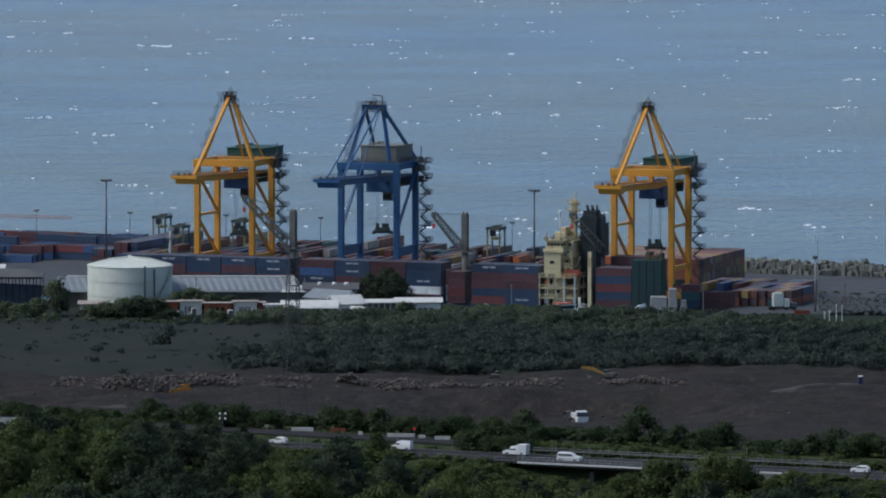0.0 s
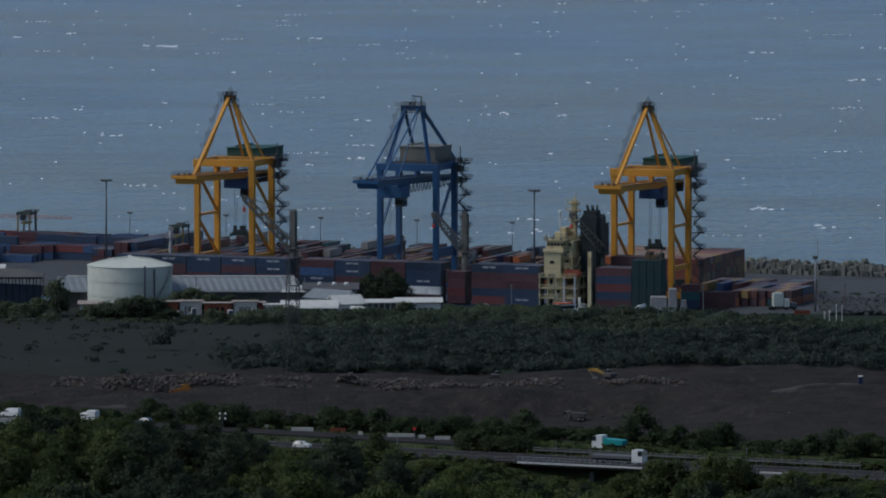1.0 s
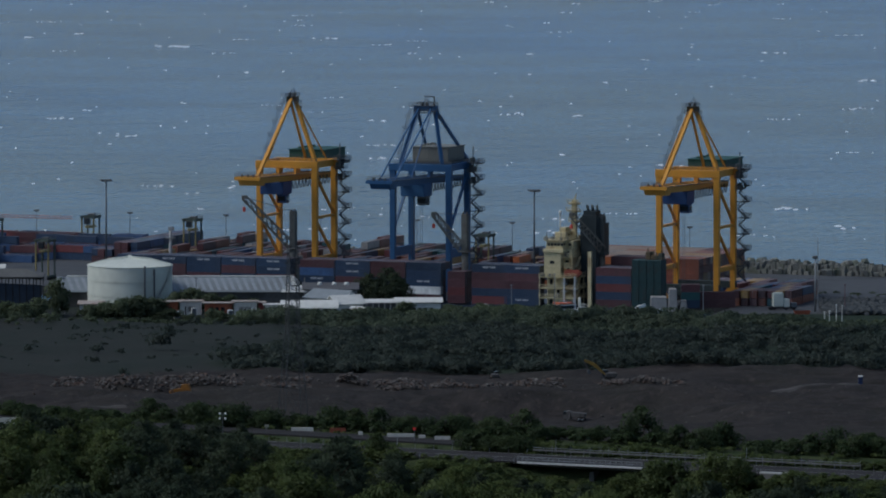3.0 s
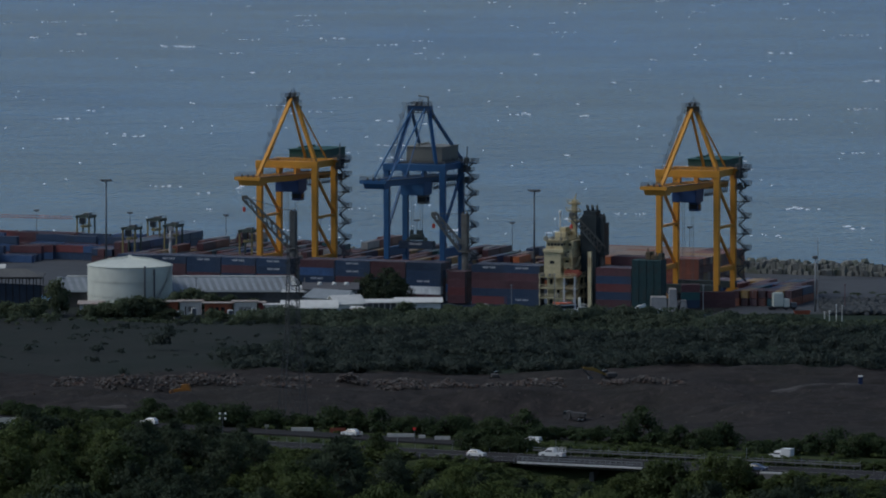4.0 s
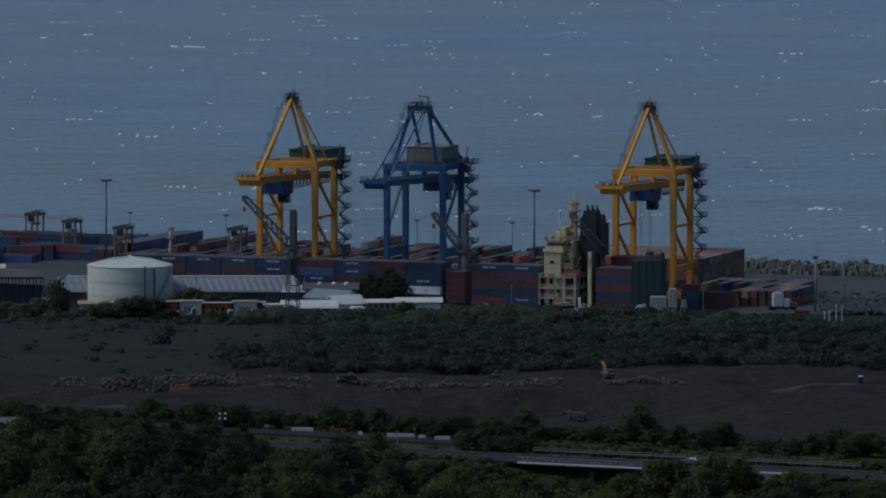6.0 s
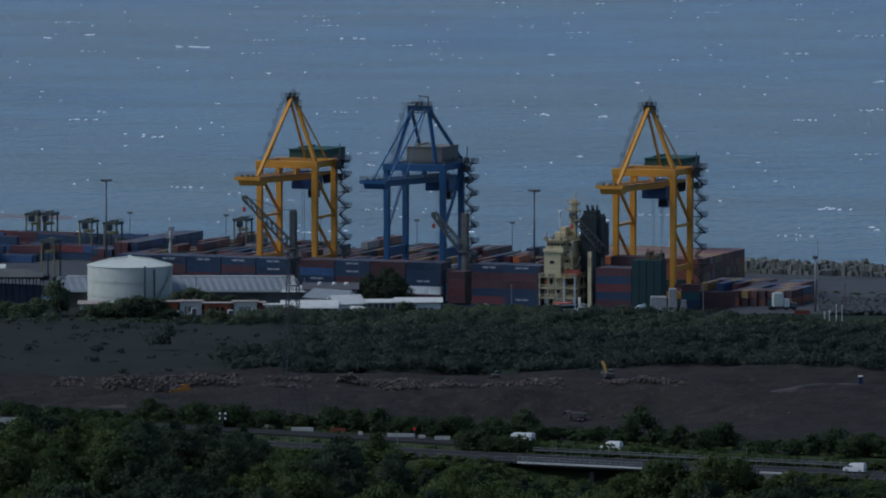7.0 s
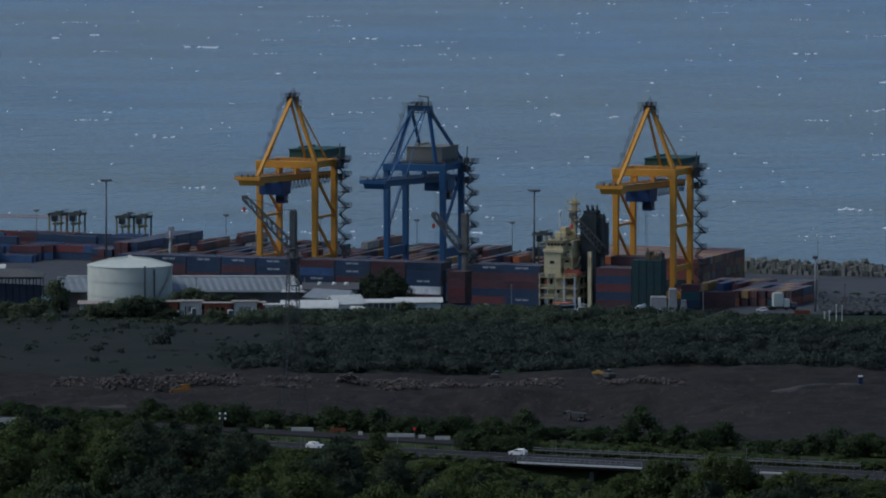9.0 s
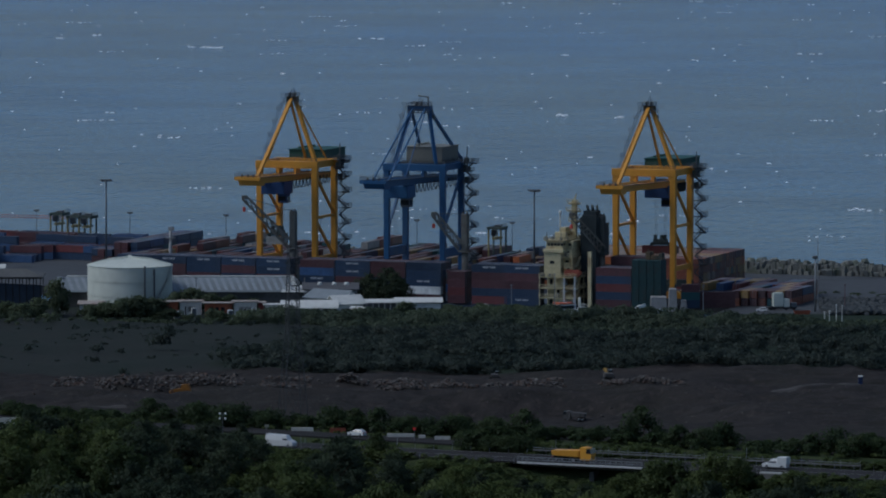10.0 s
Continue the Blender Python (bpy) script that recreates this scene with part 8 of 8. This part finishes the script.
def make_vehicle(kind, label):
    if kind in ("VAN", "BIGVAN", "MINI", "HATCH"):
        return car(label, CARWHITE, **{"VAN": VAN, "BIGVAN": BIGVAN, "MINI": MINI, "HATCH": HATCH}[kind])
    if kind == "DARK":
        return car(label, CARBLUE, **HATCH)
    if kind in ("PBOX", "PSTAKE"):
        return pickup_kind(label, "box" if kind == "PBOX" else "stake")
    load, n = {"FLAT": ("flat", 11.0), "BOX": ("box", 8.6), "TANK": ("tank", 12.0), "DUMP": ("dump", 8.2), "TURQ": ("turq", 6.6)}[kind]
    return lorry_kind(label, {"DUMP": DUMPY}.get(kind, CARWHITE), load, n)


yard_car = tagged(car("small white car on the terminal apron", CARWHITE, **HATCH), "small white car on the terminal apron", "car", "cars on the apron")
VEHICLES = [(make_vehicle(kind, label), passes) for kind, label, passes in TRAFFIC]


def on_lane(x, name, way):
    a, b = LANES[name]
    y = a.y + (b.y - a.y) * (x - a.x) / (b.x - a.x)
    turn = math.degrees(math.atan2(b.y - a.y, b.x - a.x))
    return pose(x, y, ROAD_Z + 0.01, 0, 0, turn if way > 0 else turn + 180)


def drive(passes):
    """Rows for a vehicle that crosses the stretch of road again and again, and waits beyond its ends."""
    rows = []
    for t, x, name, way in passes:
        enter, leave = (-105.0, 112.0) if way > 0 else (112.0, -105.0)
        if t > 0.05:
            start = t - 0.22
            if rows:
                if start - 0.06 > rows[-1][0] + 0.02:
                    rows.append((start - 0.04, rows[-1][1]))
                start = max(start, rows[-1][0] + 0.034)
            rows.append((start, on_lane(enter, name, way)))
        rows.append((t, on_lane(x, name, way)))
        if t < 9.95:
            rows.append((t + 0.22, on_lane(leave, name, way)))
    if rows[0][0] > 0:
        rows.insert(0, (0, rows[0][1]))
    if rows[-1][0] < 10:
        rows.append((10, rows[-1][1]))
    return rows


# ---- everything that moves ----
def motions():
    for c, rows in ((yellow_a, YELLOW_A), (blue_b, BLUE_B), (yellow_c, YELLOW_C)):
        walk(c, [(t, crane_pose(s)) for t, s in rows])
    for t, rows in ((trolley_a, TROLLEY_A), (trolley_b, TROLLEY_B), (trolley_c, TROLLEY_C)):
        walk(t, [(time, pose(0, y, 0)) for time, y in rows])
    for t, rows in ((spreader_a, HOIST_A), (spreader_b, HOIST_B), (spreader_c, HOIST_C)):
        walk(t, [(time, pose(0, 0, z)) for time, z in rows])
    for loops, rows in ((loops_a, TROLLEY_A), (loops_b, TROLLEY_B), (loops_c, TROLLEY_C)):
        for k, loop in enumerate(loops):                    # the supply cable spreads out and bunches up
            walk(loop, [(time, pose(0, y + 4.4 + (26.0 - y) * k / 11, 0)) for time, y in rows])
    for box_ob, (key, length, rows) in zip(LIFTED, LIFTS):
        walk(box_ob, [(t, on_quay(s - length / 2, n - 1.22, 3.0 + z - 2.6)) for t, s, n, z in rows])
    for c, rows in zip(CARRIERS, CARRIER_ROWS):
        walk(c, [(t, on_quay(s, n, 3.0, 90)) for t, s, n in rows])
    for ob, passes in VEHICLES:
        walk(ob, drive(passes))
    for top, arm, rows in ((digger_top, digger_arm, DIGGER_ROWS), (orange_top, orange_arm, ORANGE_ROWS)):
        walk(top, [(t, pose(0, 0, 0, 0, 0, a)) for t, a, d in rows])
        walk(arm, [(t, arm_pose(a, d)) for t, a, d in rows])
    walk(yard_car, [(0, pose(156, 2189, 3.01, 0, 0, 178)), (7.5, pose(156, 2189, 3.01, 0, 0, 178)), (7.8, pose(103.7, 2191, 3.01, 0, 0, 178)), (10, pose(103.7, 2191, 3.01, 0, 0, 178))])
    for c, rows in zip(QUARRY_LORRIES, QUARRY_ROWS):
        walk(c, [(t, pose(x, y, ground_z(x, y) + 0.1, 0, 0, a)) for t, x, y, a in rows])
    for k, f in enumerate(FOAMS):
        walk(f, [(0, pose(0, 0, 0)), (5, pose(12 + 6 * k, -18 + 9 * k, 0)), (10, pose(20 + 12 * k, -30 + 12 * k, 0))])


# the quarry lorries: time, place, heading; each leaves by its own end of the quarry
QUARRY_ROWS = [[(0, 30, 1476, -78), (0.2, 34.5, 1476, -78), (0.5, 36.2, 1476, -78), (0.6, 37.5, 1471, -70), (0.8, 34, 1473, -78), (0.9, 125, 1540, -78), (10, 125, 1540, -78)],
               [(0, -118, 1480, -66), (4.4, -118, 1480, -66), (4.5, -89.5, 1479, -66), (4.6, -118, 1480, -66), (10, -118, 1480, -66)]]
# excavators: time, turn, dip of the arm
DIGGER_ROWS = [(0, 160, 24), (0.5, 175, 5), (1.0, 130, 32), (1.5, 105, 8), (2.0, 178, -8), (2.5, 178, -6), (4.0, 200, 22), (4.5, 182, 0), (4.8, 120, 0), (5.0, 62, -8), (5.2, 80, 10), (5.5, 100, 14), (7.0, 100, 14), (7.5, 135, -6), (8.0, 176, 0),
               (8.5, 150, 34), (9.0, 120, 40), (9.5, 165, 18), (10, 95, 32)]
ORANGE_ROWS = [(0, 90, 54), (1.7, 95, 54), (2.0, 165, 0), (2.3, 100, 54), (9.2, 90, 54), (9.5, 35, 12), (9.8, 90, 54), (10, 90, 54)]
YELLOW_A = [(0, -173.0), (1.6, -173.0), (1.8, -170.1), (2.0, -162.8), (2.1, -159.3), (2.4, -151.6), (2.5, -150.3), (10, -150.3)]
BLUE_B = [(0, -121.0), (0.5, -120.6), (0.7, -117.2), (0.8, -111.2), (0.9, -109.2), (1.0, -107.0), (1.1, -105.6), (1.2, -108.8), (1.3, -112.0), (1.4, -120.5), (1.5, -122.8),
          (1.8, -116.8), (2.0, -101.5), (2.4, -101.5), (2.7, -101.5), (3.8, -106.6), (4.0, -104.6), (10, -104.6)]
YELLOW_C = [(0, -24.4), (2.1, -24.4), (2.3, -15.0), (2.4, -10.0), (2.5, -8.7), (5.0, -8.7), (5.2, -14.5), (5.4, -24.6), (5.5, -23.8), (10, -23.8)]
TROLLEY_A = [(0, 14), (1.7, 14), (2.0, -1), (2.5, -10), (2.7, -10), (4.0, 4), (4.5, 18), (5.0, -12), (5.3, -13), (5.7, -13), (7.0, 19), (7.5, -12), (8.0, 20), (8.5, 11), (9.0, -11), (9.5, 19), (9.8, -9), (10, -9)]
TROLLEY_B = [(0, 13), (0.6, 13), (1.0, -13), (1.3, 5), (1.5, 13), (2.0, -12), (2.5, -12), (3.4, 2), (4.2, 2), (4.5, -3), (5.0, 26), (5.5, 23), (7.0, 26), (7.5, -14), (8.0, 24), (8.3, 7), (8.7, 7), (9.0, 25), (9.5, -18), (10, -14)]
TROLLEY_C = [(0, 13), (2.0, 13), (2.5, -10), (4.0, 0), (4.5, 16), (5.0, 23), (5.5, -3), (7.0, 14), (7.3, 14), (7.7, 14), (7.8, 10), (8.2, 10), (8.5, -4), (9.0, -3), (9.5, 6), (9.7, 17), (10, 17)]
LOW = 3.0
HOIST_A = [(0, 17.4), (1.6, 17.4), (2.0, 17.0), (2.3, 3.6), (5.3, 3.6), (5.5, 19.5), (5.7, 3.6), (9.8, 3.6), (10, 19.5)]
HOIST_B = [(0, 19.5), (0.5, 19.5), (0.9, LOW), (3.6, LOW), (3.8, 14.0), (4.0, 18.4), (4.2, LOW), (7.3, LOW), (7.5, 18.0), (7.7, LOW), (8.3, LOW), (8.5, 20.4), (8.7, LOW), (10, LOW)]
HOIST_C = [(0, 16.6), (2.0, 16.6), (2.3, LOW), (7.3, LOW), (7.5, 18.6), (7.7, LOW), (7.8, LOW), (8.0, 21.4), (8.2, LOW), (9.7, LOW), (10, 17.8)]
# boxes that the cranes lift: colour, length, then time, place along the quay, inland, hook height
LIFTS = [("white", 6.06, [(0, -151, -13, 3.6), (5.3, -151, -13, 3.6), (5.5, -151, -13, 19.5), (5.7, -151, -13, 3.6), (10, -151, -13, 3.6)]),
         ("grey", 6.06, [(0, -151, -9, 3.6), (9.8, -151, -9, 3.6), (10, -151, -9, 19.5)]),
         ("navy", 12.19, [(0, -106.6, 2, LOW), (3.6, -106.6, 2, LOW), (3.8, -106.6, 2, 14.0), (4.0, -104.6, 2, 18.4), (4.2, -104.6, 2, LOW), (10, -104.6, 2, LOW)]),
         ("teal", 12.19, [(0, -104.6, 7, LOW), (8.3, -104.6, 7, LOW), (8.5, -104.6, 7, 20.4), (8.7, -104.6, 7, LOW), (10, -104.6, 7, LOW)]),
         ("maroon", 12.19, [(0, -23.8, 14, LOW), (7.3, -23.8, 14, LOW), (7.5, -23.8, 14, 18.6), (7.7, -23.8, 14, LOW), (10, -23.8, 14, LOW)]),
         ("navy", 12.19, [(0, -23.8, 10, LOW), (7.8, -23.8, 10, LOW), (8.0, -23.8, 10, 21.4), (8.2, -23.8, 10, LOW), (10, -23.8, 10, LOW)]),
         ("red", 12.19, [(0, -23.8, 17, LOW), (9.7, -23.8, 17, LOW), (10, -23.8, 17, 17.8)])]
LIFTED = [container(key, on_quay(0, 0), "containers lifted by the cranes", "lifted between quay and ship", length, mark=key == "navy") for key, length, _ in LIFTS]
motions()
